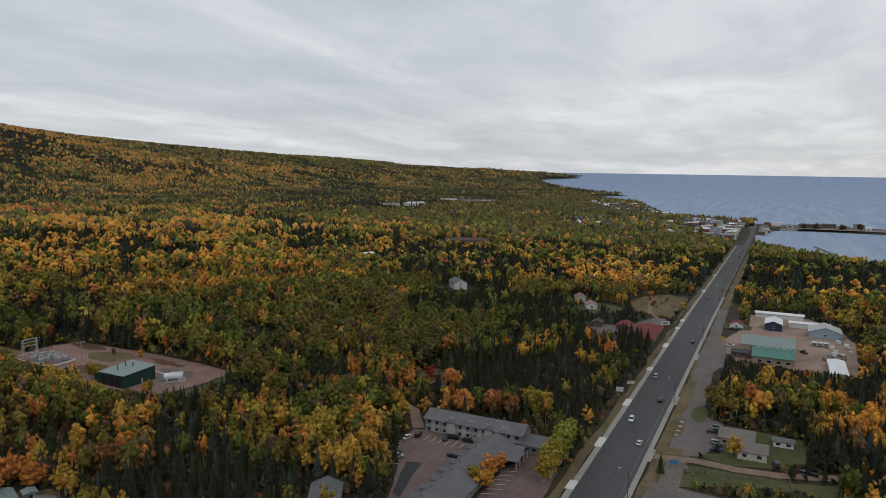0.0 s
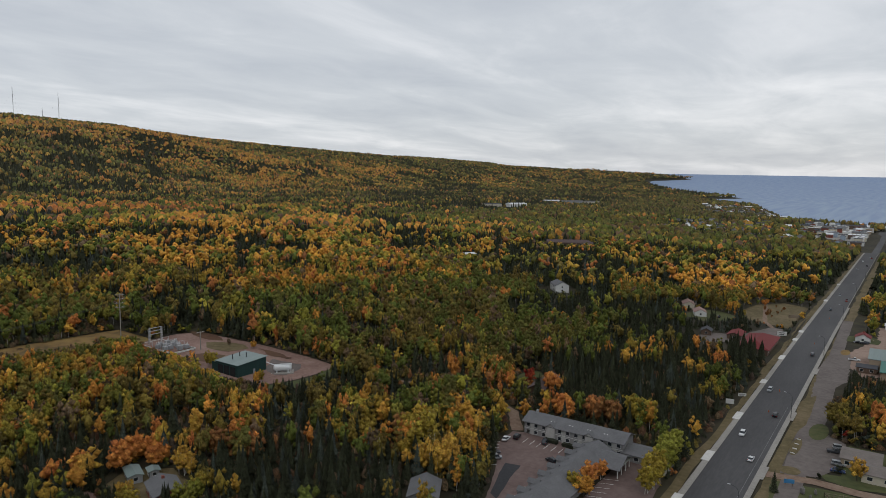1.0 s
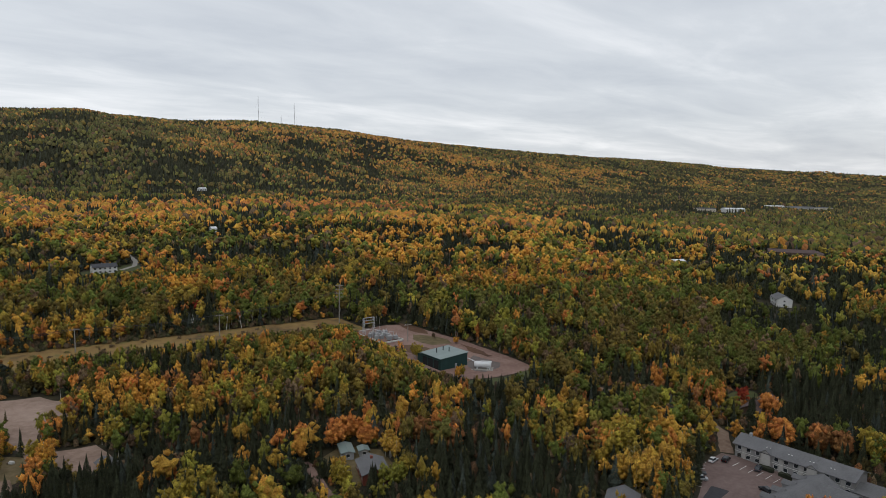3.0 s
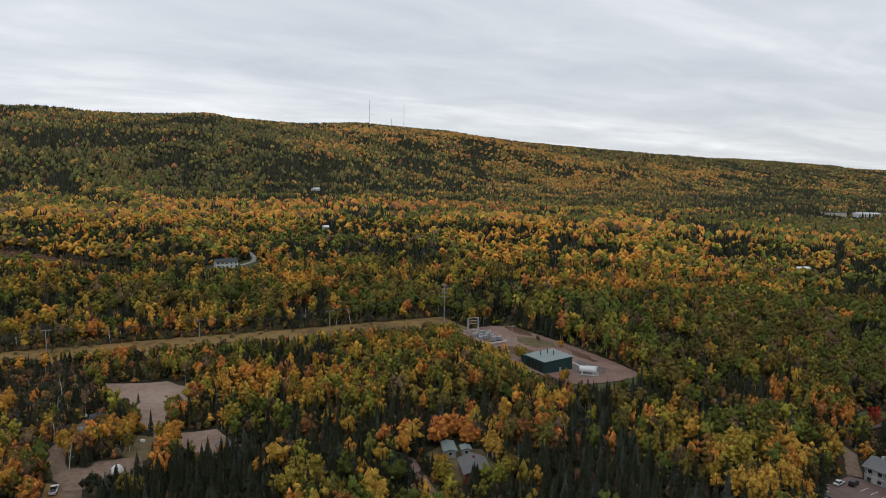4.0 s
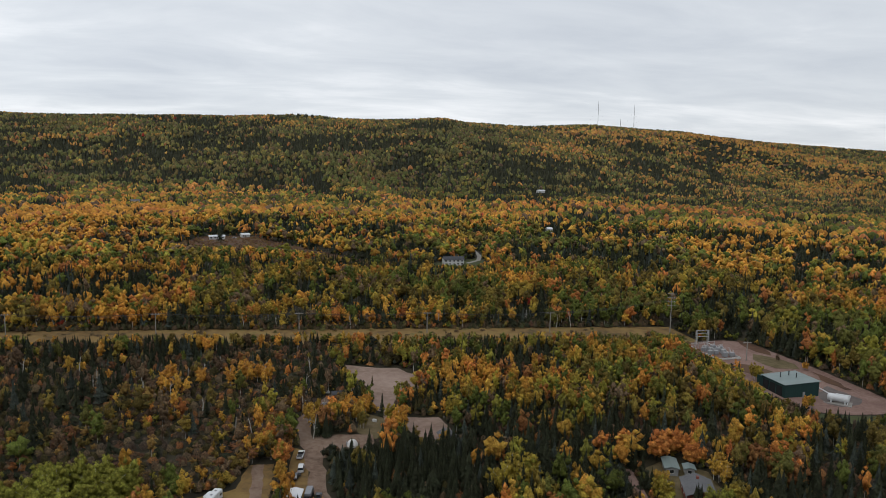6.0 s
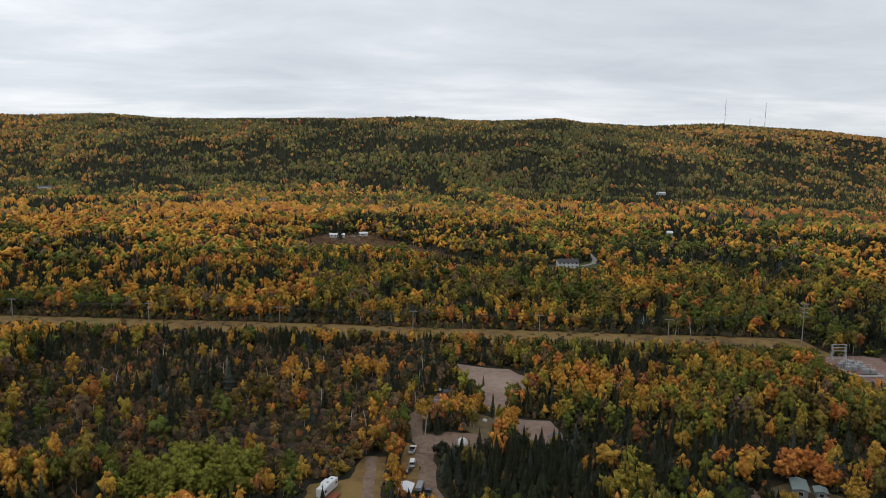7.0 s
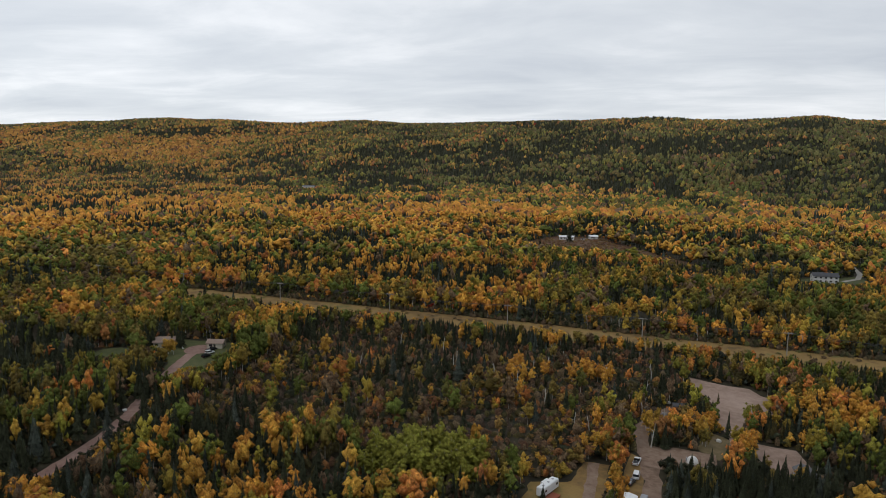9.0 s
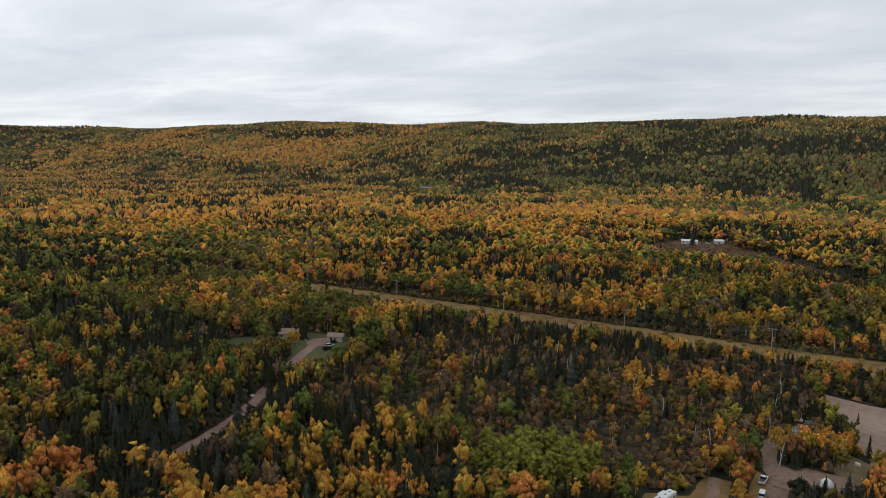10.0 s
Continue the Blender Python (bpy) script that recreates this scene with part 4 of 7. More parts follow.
# the belt of dense brush that hems the power line on its inland side
brs = np.random.RandomState(63)
x, f = brs.uniform(-430, 216, 2600), brs.rand(2600)
y = 388 - 0.088 * x + 15 * f + np.where(x > 150, (x - 150) * 0.05, 0)
k = ~open_ground(x, y, 0.5)
x, y, f = x[k], y[k], f[k]
bush = np.array([(0.060, 0.050, 0.028), (0.085, 0.058, 0.036), (0.048, 0.050, 0.024), (0.11, 0.07, 0.035), (0.09, 0.088, 0.03)])[brs.choice(5, len(x), p=[0.35, 0.25, 0.2, 0.1, 0.1])]
forest("brush_belt", "dense dark brush along the power line", x, y, np.zeros(len(x), bool), bush, brs.uniform(1.6, 3.4, len(x)) + 2.2 * f, brs.uniform(1.1, 2.0, len(x)), DOME_LEAF, FAR_SPRUCE, 0.001, brs, "leaf", 0.03)
# bushes along the edges of the clearings
ex, ey = [], []
ern = np.random.RandomState(44)
for name, poly, *_ in PATCHES:
    if name in ("hill_road", "beach", "town_lot", "asphalt_patch", "grass_island", "meadow_track", "dirt_mound", "frontage_road", "road_verge", "weed_patch", "stone_pad", "yard_grass"):
        continue
    for (x0, y0), (x1, y1) in zip(poly, poly[1:] + poly[:1]):
        d = math.hypot(x1 - x0, y1 - y0)
        n = int(d / (2.2 if math.hypot(x0, y0) < 420 else 5))
        f = ern.rand(n)
        for s in (-1, 1):
            off = s * ern.uniform(1.5, 5.5, n)
            ex.append(x0 + (x1 - x0) * f - (y1 - y0) / d * off); ey.append(y0 + (y1 - y0) * f + (x1 - x0) / d * off)
ex, ey = np.concatenate(ex), np.concatenate(ey)
k = ~open_ground(ex, ey, 0.8)
ex, ey = ex[k], ey[k]
_, ehue, eh, _, _ = species(ex, ey, ern)
eh = np.minimum(ern.uniform(2.0, 6.0, len(ex)), np.maximum(eh, 1.6))
forest("edge_shrubs", "bushes and young trees along the edges of the clearings", ex, ey, np.zeros(len(ex), bool), ehue, eh, eh * ern.uniform(0.28, 0.42, len(ex)) + 0.3, MID_LEAF, NEAR_SPRUCE, 0.001, ern, "leaf", 0.08)
for r0, r1, sp, crowns, leaf, seed in ((420, 620, 5.3, FULL_LEAF, "leaf", 2), (620, 950, 6.5, MID_LEAF, "mid_leaf", 12)):
    x, y, rs = plant(sp, (r0, r1, *VIEW), seed)
    con, hue, h, rad, k = species(x, y, rs)
    forest("mid_woods", "mixed autumn woods with golden aspens and dark spruces", x[k], y[k], con[k], hue[k], h[k] * 1.05, rad[k] * (0.96 if r0 < 600 else 1.30), crowns, MID_SPRUCE, 0.25, rs, leaf, 0.30)
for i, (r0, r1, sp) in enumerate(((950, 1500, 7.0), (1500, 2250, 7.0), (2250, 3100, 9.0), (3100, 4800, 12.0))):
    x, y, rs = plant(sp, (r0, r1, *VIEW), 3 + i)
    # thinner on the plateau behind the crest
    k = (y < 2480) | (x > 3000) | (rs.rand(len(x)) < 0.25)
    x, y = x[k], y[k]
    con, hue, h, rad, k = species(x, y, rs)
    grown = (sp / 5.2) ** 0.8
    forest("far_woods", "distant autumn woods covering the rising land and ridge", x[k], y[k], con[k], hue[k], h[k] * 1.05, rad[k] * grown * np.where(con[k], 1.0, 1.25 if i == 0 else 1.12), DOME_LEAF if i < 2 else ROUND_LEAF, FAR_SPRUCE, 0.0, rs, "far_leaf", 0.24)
x, y, rs = plant(7.0, (60, 172, -180, 180), 9)
con, hue, h, rad, k = species(x, y, rs)
forest("woods_by_the_road", "mixed autumn woods beside the highway", x[k], y[k], con[k], hue[k], h[k], rad[k] * 1.2, MID_LEAF, MID_SPRUCE, 0.2, rs)

# ---- helpers for things ----


def paint(name, c, rough=0.6, metal=0.0, spread=0.10, scale=0.8, bump=0.05, stretch=(1, 1, 1)):
    c = tuple(v * 0.8 for v in c)
    a, b = tuple(v * (1 - spread) for v in c), tuple(min(1, v * (1 + spread)) for v in c)
    return material(name, [a, c, b], scale, rough, bump, metal, scale2=scale * 0.15, mix2=0.5, stretch=stretch)


C = dict(
    white=paint("white_siding", (0.70, 0.70, 0.68)), cream=paint("cream_siding", (0.55, 0.50, 0.40)), grey=paint("grey_siding", (0.32, 0.33, 0.34)), tan=paint("tan_siding", (0.36, 0.28, 0.20)),
    beige=paint("pale_motel_panel", (0.44, 0.43, 0.41)), motel=paint("grey_motel_wall", (0.27, 0.265, 0.265)), brick=paint("red_brick", (0.22, 0.065, 0.045)), brown=paint("brown_log", (0.13, 0.085, 0.06)),
    navy=paint("navy_steel", (0.03, 0.04, 0.09)), dgreen=paint("dark_green_steel", (0.018, 0.054, 0.050), 0.55, stretch=(4, 4, 0.2)), blue=paint("pale_blue_siding", (0.33, 0.40, 0.48)),
    r_grey=paint("grey_shingles", (0.142, 0.142, 0.148), 0.9, scale=1.6, spread=0.16, bump=0.3), r_dark=paint("dark_shingles", (0.07, 0.072, 0.08), 0.9, scale=1.6, spread=0.16, bump=0.3),
    r_warm=paint("warm_grey_shingles", (0.19, 0.165, 0.15), 0.9, scale=1.6, spread=0.16, bump=0.3),
    r_white=paint("white_roof", (0.74, 0.75, 0.77), 0.5, stretch=(0.3, 3, 1)), r_green=paint("green_metal_roof", (0.035, 0.17, 0.135), 0.45, stretch=(0.2, 3, 1)),
    r_sage=paint("grey_green_metal_roof", (0.20, 0.255, 0.245), 0.45, stretch=(0.2, 3, 1)), r_red=paint("red_metal_roof", (0.17, 0.026, 0.026), 0.8, stretch=(0.2, 3, 1)),
    r_tan=paint("tan_shingles", (0.27, 0.20, 0.16), 0.9, scale=1.6, bump=0.3), r_pink=paint("pinkish_shingles", (0.33, 0.22, 0.19), 0.9, scale=1.6, bump=0.3), r_brown=paint("brown_shingles", (0.105, 0.072, 0.066), 0.9, scale=1.6, bump=0.3),
    trim=paint("white_trim", (0.66, 0.66, 0.64)), door=paint("dark_door", (0.05, 0.045, 0.04)), tyre=paint("tyre", (0.02, 0.02, 0.021), 0.9), rim=paint("rim", (0.35, 0.35, 0.36), 0.35, 0.7),
    car_white=paint("white_car", (0.68, 0.69, 0.70), 0.25, spread=0.02), car_black=paint("black_car", (0.012, 0.012, 0.014), 0.2, spread=0.05), car_silver=paint("silver_car", (0.36, 0.38, 0.40), 0.28, 0.5, spread=0.03),
    car_grey=paint("grey_car", (0.07, 0.075, 0.085), 0.25, 0.3, spread=0.03), car_red=paint("red_car", (0.35, 0.03, 0.025), 0.25, spread=0.03), car_blue=paint("blue_car", (0.03, 0.06, 0.15), 0.25, 0.2, spread=0.03),
    lamp_white=paint("headlamp", (0.7, 0.7, 0.7), 0.1, spread=0.02), lamp_red=paint("tail_lamp", (0.3, 0.01, 0.01), 0.2, spread=0.02), wood=paint("weathered_wood", (0.22, 0.17, 0.125), 0.9), pole=paint("brown_pole", (0.14, 0.105, 0.08), 0.9),
    arm=paint("greyed_timber", (0.30, 0.28, 0.25), 0.9), canvas=paint("white_canvas", (0.72, 0.72, 0.70), 0.8), hedge=paint("dark_hedge", (0.022, 0.026, 0.014), 0.95, scale=3.0, spread=0.5, bump=0.8), boat=paint("white_tank_paint", (0.72, 0.74, 0.75), 0.4, spread=0.04),
    orange=paint("orange_plastic", (0.55, 0.12, 0.02)), sign_white=paint("sign_face", (0.6, 0.6, 0.58), 0.4), sign_blue=paint("blue_sign", (0.06, 0.22, 0.42), 0.4), tarp=paint("grey_tarp", (0.30, 0.31, 0.33), 0.7),
    rock=paint("grey_rock", (0.2, 0.185, 0.17), 0.95, scale=0.5, spread=0.3, bump=0.5), deck=paint("red_deck", (0.26, 0.075, 0.04), 0.8),
)


def part(name, bm, mat, parent, label=""):
    """Links a bmesh (or a mesh) as one object under a thing or a part."""
    if isinstance(bm, bpy.types.Mesh):
        me = bm
    else:
        bmesh.ops.recalc_face_normals(bm, faces=bm.faces[:])
        me = bpy.data.meshes.new(name)
        bm.to_mesh(me); bm.free()
        me.materials.append(mat)
    ob = new(name, me)
    ob.parent = parent
    if label:
        ob["label"] = label
    return ob


def thing(name, x, y, rot, label, category, group="", dz=0.15, z=None):
    ob = new(name)
    ob.matrix_basis = pose(x, y, (gz(x, y) if z is None else z) + dz, 0, 0, rot)
    return tagged(ob, label, category, group)


def box(bm, x0, x1, y0, y1, z0, z1, taper=0.0):
    t = taper
    v = [bm.verts.new(c) for c in ((x0, y0, z0), (x1, y0, z0), (x1, y1, z0), (x0, y1, z0), (x0 + t, y0 + t, z1), (x1 - t, y0 + t, z1), (x1 - t, y1 - t, z1), (x0 + t, y1 - t, z1))]
    for q in ((0, 3, 2, 1), (4, 5, 6, 7), (0, 1, 5, 4), (1, 2, 6, 5), (2, 3, 7, 6), (3, 0, 4, 7)):
        bm.faces.new([v[i] for i in q])
    return v


def boxm(*a, **k):
    bm = bmesh.new()
    box(bm, *a, **k)
    return bm


def bevelled(bm, w=0.05, seg=1):
    bmesh.ops.bevel(bm, geom=bm.edges[:], offset=w, segments=seg, affect="EDGES", clamp_overlap=True)
    return bm


def prism(bm, pts, y0, y1):
    """Profile in x, z drawn out from y0 to y1."""
    a, b = [bm.verts.new((x, y0, z)) for x, z in pts], [bm.verts.new((x, y1, z)) for x, z in pts]
    bm.faces.new(a); bm.faces.new(b[::-1])
    for i in range(len(pts)):
        j = (i + 1) % len(pts)
        bm.faces.new([a[j], a[i], b[i], b[j]])
    return bm


def tube(bm, p0, p1, r0, r1=None, n=8):
    r1 = r0 if r1 is None else r1
    p0, p1 = Vector(p0), Vector(p1)
    d = (p1 - p0).normalized()
    s = d.orthogonal().normalized(); t = d.cross(s)
    a, b = [], []
    for i in range(n):
        c = math.cos(i * 2 * math.pi / n) * s + math.sin(i * 2 * math.pi / n) * t
        a.append(bm.verts.new(p0 + c * r0)); b.append(bm.verts.new(p1 + c * r1))
    bm.faces.new(a[::-1]); bm.faces.new(b)
    for i in range(n):
        j = (i + 1) % n
        bm.faces.new([a[i], a[j], b[j], b[i]])
    return bm


def gable_roof(L, W, h, rise, over=0.5, thick=0.2):
    """Two slabs with a ridge along x."""
    bm = bmesh.new()
    k = rise / (W / 2)
    e = W / 2 + over
    pts = [(-e, h - over * k), (0, h + rise), (e, h - over * k), (e, h - over * k + thick), (0, h + rise + thick), (-e, h - over * k + thick)]
    a = [bm.verts.new((-L / 2 - over, y, z)) for y, z in pts]
    b = [bm.verts.new((L / 2 + over, y, z)) for y, z in pts]
    for i in range(6):
        j = (i + 1) % 6
        bm.faces.new([a[i], a[j], b[j], b[i]])
    for s in (a, b):
        bm.faces.new([s[0], s[1], s[4], s[5]]); bm.faces.new([s[1], s[2], s[3], s[4]])
    return bm


def gable_walls(L, W, h, rise):
    bm = bmesh.new()
    pts = [(-W / 2, -0.6), (W / 2, -0.6), (W / 2, h), (0, h + rise), (-W / 2, h)]
    a = [bm.verts.new((-L / 2, y, z)) for y, z in pts]
    b = [bm.verts.new((L / 2, y, z)) for y, z in pts]
    bm.faces.new(a); bm.faces.new(b)
    for i in range(5):
        j = (i + 1) % 5
        bm.faces.new([a[i], a[j], b[j], b[i]])
    return bm


def window(parent, cx, cz, w, hgt, face, sill=True):
    """A framed pane set on a wall. face: (axis, place, outward sign)."""
    ax, at, s = face

    def slab(u0, u1, z0, z1, d0, d1):
        lo, hi = sorted((at + s * d0, at + s * d1))
        return (lo, hi, u0, u1, z0, z1) if ax == "x" else (u0, u1, lo, hi, z0, z1)
    fr = bmesh.new()
    t = 0.09
    for q in ((cx - w / 2 - t, cx + w / 2 + t, cz + hgt / 2, cz + hgt / 2 + t), (cx - w / 2 - t, cx + w / 2 + t, cz - hgt / 2 - t, cz - hgt / 2), (cx - w / 2 - t, cx - w / 2, cz - hgt / 2, cz + hgt / 2), (cx + w / 2, cx + w / 2 + t, cz - hgt / 2, cz + hgt / 2)):
        box(fr, *slab(*q, -0.05, 0.07))
    f = part("window", fr, C["trim"], parent)
    part("pane", boxm(*slab(cx - w / 2, cx + w / 2, cz - hgt / 2, cz + hgt / 2, -0.05, 0.025)), M["glass"], f)
    return f


def house(name, x, y, rot, L, W, h, rise, wall, roof, label, category="house", group="", storeys=1, per_side=3, chimney=False, door=True, over=0.5, ends=True, dz=0.15):
    """A gabled building: walls, roof, windows with frames and panes, a door."""
    t = thing(name, x, y, rot, label, category, group, dz)
    part("wall", gable_walls(L, W, h, rise), C[wall], t)
    r = part("roof", gable_roof(L, W, h, rise, over), C[roof], t)
    if chimney:
        part("chimney", boxm(L * 0.2 - 0.4, L * 0.2 + 0.4, -0.4, 0.4, h + rise * 0.6, h + rise + 0.9), C["brick"], r)
    sh = h / storeys
    for st in range(storeys):
        for i in range(per_side):
            cx = -L / 2 + L * (i + 0.5) / per_side
            for s in (-1, 1):
                if door and st == 0 and i == per_side // 2 and s == -1:
                    continue
                window(t, cx, st * sh + sh * 0.55, min(1.5, L / per_side * 0.45), min(1.2, sh * 0.45), ("y", s * W / 2, s))
        if ends:
            for s in (-1, 1):
                window(t, 0, st * sh + sh * 0.55, 1.2, min(1.2, sh * 0.45), ("x", s * L / 2, s))
    if door:
        d = part("door", boxm(-0.5, 0.5, -W / 2 - 0.06, -W / 2 + 0.05, 0, 2.05), C["door"], t)
        part("door_frame", boxm(-0.62, 0.62, -W / 2 - 0.035, -W / 2 + 0.05, 2.05, 2.17), C["trim"], d)
    return t


def car(x, y, rot, paint_key, kind, label, group="", dz=0.3):
    """A parked or stopped vehicle pointing along its own +x."""
    name = dict(sedan="car", suv="car", pickup="pickup_truck", van="van")[kind]
    t = thing(name, x, y, rot, label, "car" if name == "car" else name.split("_")[0], group, dz)
    L, W, Hh = dict(sedan=(4.6, 1.8, 1.45), suv=(4.7, 1.9, 1.72), pickup=(5.7, 1.95, 1.8), van=(5.0, 1.95, 1.8))[kind]
    belt, sill = Hh * 0.56, 0.28
    prof = dict(sedan=[(-L / 2, sill), (L / 2, sill), (L / 2, belt * 0.8), (L * 0.22, belt), (-L * 0.36, belt), (-L / 2, belt * 0.95)],
                suv=[(-L / 2, sill), (L / 2, sill), (L / 2, belt * 0.88), (L * 0.24, belt), (-L / 2, belt)],
                pickup=[(-L / 2, sill), (L / 2, sill), (L / 2, belt * 0.95), (L * 0.22, belt), (-L / 2, belt)],
                van=[(-L / 2, sill), (L / 2, sill), (L / 2, belt * 0.8), (L * 0.34, belt), (-L / 2, belt)])[kind]
    bm = prism(bmesh.new(), prof, -W / 2, W / 2)
    body = part("body", bevelled(bm, 0.07), C[paint_key], t)
    x0, x1, s0, s1 = dict(sedan=(-L * 0.36, L * 0.20, 0.55, 0.75), suv=(-L * 0.49, L * 0.22, 0.25, 0.6), pickup=(-L * 0.10, L * 0.22, 0.2, 0.6), van=(-L * 0.49, L * 0.33, 0.15, 0.8))[kind]
    bm = bmesh.new()
    lo = [bm.verts.new(c) for c in ((x0, -W / 2 + 0.06, belt), (x1, -W / 2 + 0.06, belt), (x1, W / 2 - 0.06, belt), (x0, W / 2 - 0.06, belt))]
    hi = [bm.verts.new(c) for c in ((x0 + s0, -W / 2 + 0.24, Hh - 0.05), (x1 - s1, -W / 2 + 0.24, Hh - 0.05), (x1 - s1, W / 2 - 0.24, Hh - 0.05), (x0 + s0, W / 2 - 0.24, Hh - 0.05))]
    bm.faces.new(hi); bm.faces.new(lo[::-1])
    for i in range(4):
        j = (i + 1) % 4
        bm.faces.new([lo[i], lo[j], hi[j], hi[i]])
    part("window", bm, M["glass"], t)
    part("roof", bevelled(boxm(x0 + s0 - 0.05, x1 - s1 + 0.05, -W / 2 + 0.2, W / 2 - 0.2, Hh - 0.07, Hh + 0.02), 0.03), C[paint_key], t)
    if kind == "pickup":
        part("bed", boxm(-L / 2 + 0.15, -L * 0.12, -W / 2 + 0.15, W / 2 - 0.15, belt - 0.02, belt + 0.03), M["dark_metal"], t)
    for wx in (-L * 0.31, L * 0.31):
        for s in (-1, 1):
            w = part("wheel", tube(bmesh.new(), (wx, s * (W / 2 - 0.2), 0.33 - 0.0), (wx, s * (W / 2 + 0.02), 0.33), 0.33, n=12), C["tyre"], t)
            part("rim", tube(bmesh.new(), (wx, s * (W / 2 + 0.0), 0.33), (wx, s * (W / 2 + 0.035), 0.33), 0.2, n=8), C["rim"], w)
    for s in (-1, 1):
        part("headlight", boxm(L / 2 - 0.04, L / 2 + 0.02, s * W * 0.36 - 0.16, s * W * 0.36 + 0.16, 0.62, 0.78), C["lamp_white"], body)
        part("tail_light", boxm(-L / 2 - 0.02, -L / 2 + 0.04, s * W * 0.4 - 0.1, s * W * 0.4 + 0.1, 0.65, 0.9), C["lamp_red"], body)
    for w in t.children:
        if w.name.startswith("wheel"):
            w.location.z = 0.0
    return t


# ---- highway, kerbs, pavements ----


def ribbon(name, y0, y1, x0, x1, dz, mat, label, category, step=12.0, drop=None, kind="structure", bend=0.0):
    """A long strip along x that follows the ground, with a depth of its own."""
    n = max(1, int((x1 - x0) / step))
    bm = bmesh.new()
    rows = []
    for i in range(n + 1):
        x = x0 + (x1 - x0) * i / n
        zz = gz(x, 45) + dz
        d = drop or 0.12
        rows.append([bm.verts.new(c) for c in ((x, y0, zz - d), (x, y0, zz), (x, y1, zz), (x, y1, zz - d))])
    for a, b in zip(rows[:-1], rows[1:]):
        for i in range(3):
            bm.faces.new([a[i], b[i], b[i + 1], a[i + 1]])
    for s in (rows[0], rows[-1]):
        bm.faces.new(s)
    bmesh.ops.recalc_face_normals(bm, faces=bm.faces[:])
    me = bpy.data.meshes.new(name)
    bm.to_mesh(me); bm.free()
    me.materials.append(mat)
    ob = new(name, me)
    return tagged(ob, label, category, kind=kind)


ribbon("highway", 38.0, 53.8, -320, 1610, 0.26, M["asphalt"], "dark asphalt highway running straight to the town", "road")
ribbon("kerb", 53.8, 54.2, -320, 1180, 0.42, M["concrete"], "low concrete kerb along the highway", "kerb")
ribbon("kerb", 37.6, 38.0, -320, 1180, 0.42, M["concrete"], "low concrete kerb along the highway", "kerb")
ribbon("pavement", 54.2, 55.9, -320, 1180, 0.40, M["concrete"], "pale concrete pavement beside the highway", "pavement")
ribbon("pavement", 36.2, 37.6, -320, 620, 0.40, M["concrete"], "pale concrete pavement beside the highway", "pavement")
for x in (212, 254, 305, 363, 420, 470, 497, 647, 760):
    ribbon("driveway_apron", 53.9, 56.7, x - (5 if x in (254, 305, 420, 647) else 2), x + 5, 0.435, M["white_concrete"], "fresh white concrete driveway apron", "pavement", step=4)
for x in (250, 318, 400):
    ribbon("driveway_apron", 35.2, 37.9, x - 6, x + 6, 0.435, M["concrete"], "pale concrete driveway apron", "pavement", step=4)
ribbon("edge_line", 39.6, 39.72, -320, 330, 0.275, M["line_worn"], "thin worn white edge line on the highway", "road marking", drop=0.01)

# street lamps
lamp_things = []


def street_lamp(x, y, rot):
    t = thing("street_lamp", x, y, rot, "tall grey steel street lamp with a curved arm", "street lamp", "lamps along the highway", 0.3)
    bm = bmesh.new()
    tube(bm, (0, 0, 0), (0, 0, 9.2), 0.13, 0.09)
    part("pole", bm, M["dark_metal"], t)
    bm = bmesh.new()
    pts = [(0, 0, 9.1), (-0.25, 0, 9.9), (-0.9, 0, 10.5), (-2.4, 0, 10.9)]
    for a, b in zip(pts[:-1], pts[1:]):
        tube(bm, a, b, 0.07, 0.06, 6)
    part("arm", bm, M["dark_metal"], t)
    part("lamp_head", bevelled(boxm(-3.2, -2.3, -0.16, 0.16, 10.82, 11.0), 0.05), M["metal"], t)
    part("foot", tube(bmesh.new(), (0, 0, -0.3), (0, 0, 0.35), 0.28, 0.24, 8), M["concrete"], t)
    return t


lamp0 = street_lamp(209, 36.5, -90)
for x in (315, 439, 560, 690, 820, 960):
    copy_thing(lamp0, pose(x, 36.5, gz(x, 36.5) + 0.3, 0, 0, -90))

# vehicles on the highway and parked
road_cars = [(283, 49.3, 180, "car_white", "suv", "white car on the highway"), (259, 41.8, 0, "car_white", "sedan", "white saloon car on the highway"),
             (314, 42.3, 0, "car_black", "suv", "black car on the highway"), (350, 50.2, 180, "car_silver", "suv", "silver car on the highway"),
             (435, 41.7, 0, "car_grey", "suv", "dark grey car on the highway"), (598, 47.5, 180, "car_grey", "suv", "grey car on the highway"),
             (655, 41.0, 0, "car_red", "pickup", "red pickup truck on the highway"), (684, 48.0, 180, "car_silver", "sedan", "silver car on the highway"),
             (905, 49, 180, "car_silver", "sedan", "silver car far along the highway"), (955, 42, 0, "car_grey", "suv", "grey car far along the highway"), (1010, 49, 180, "car_white", "suv", "white car far along the highway"),
             (1060, 42, 0, "car_red", "suv", "red car far along the highway")]
for a in road_cars:
    car(*a, group="traffic on the highway", dz=0.27)
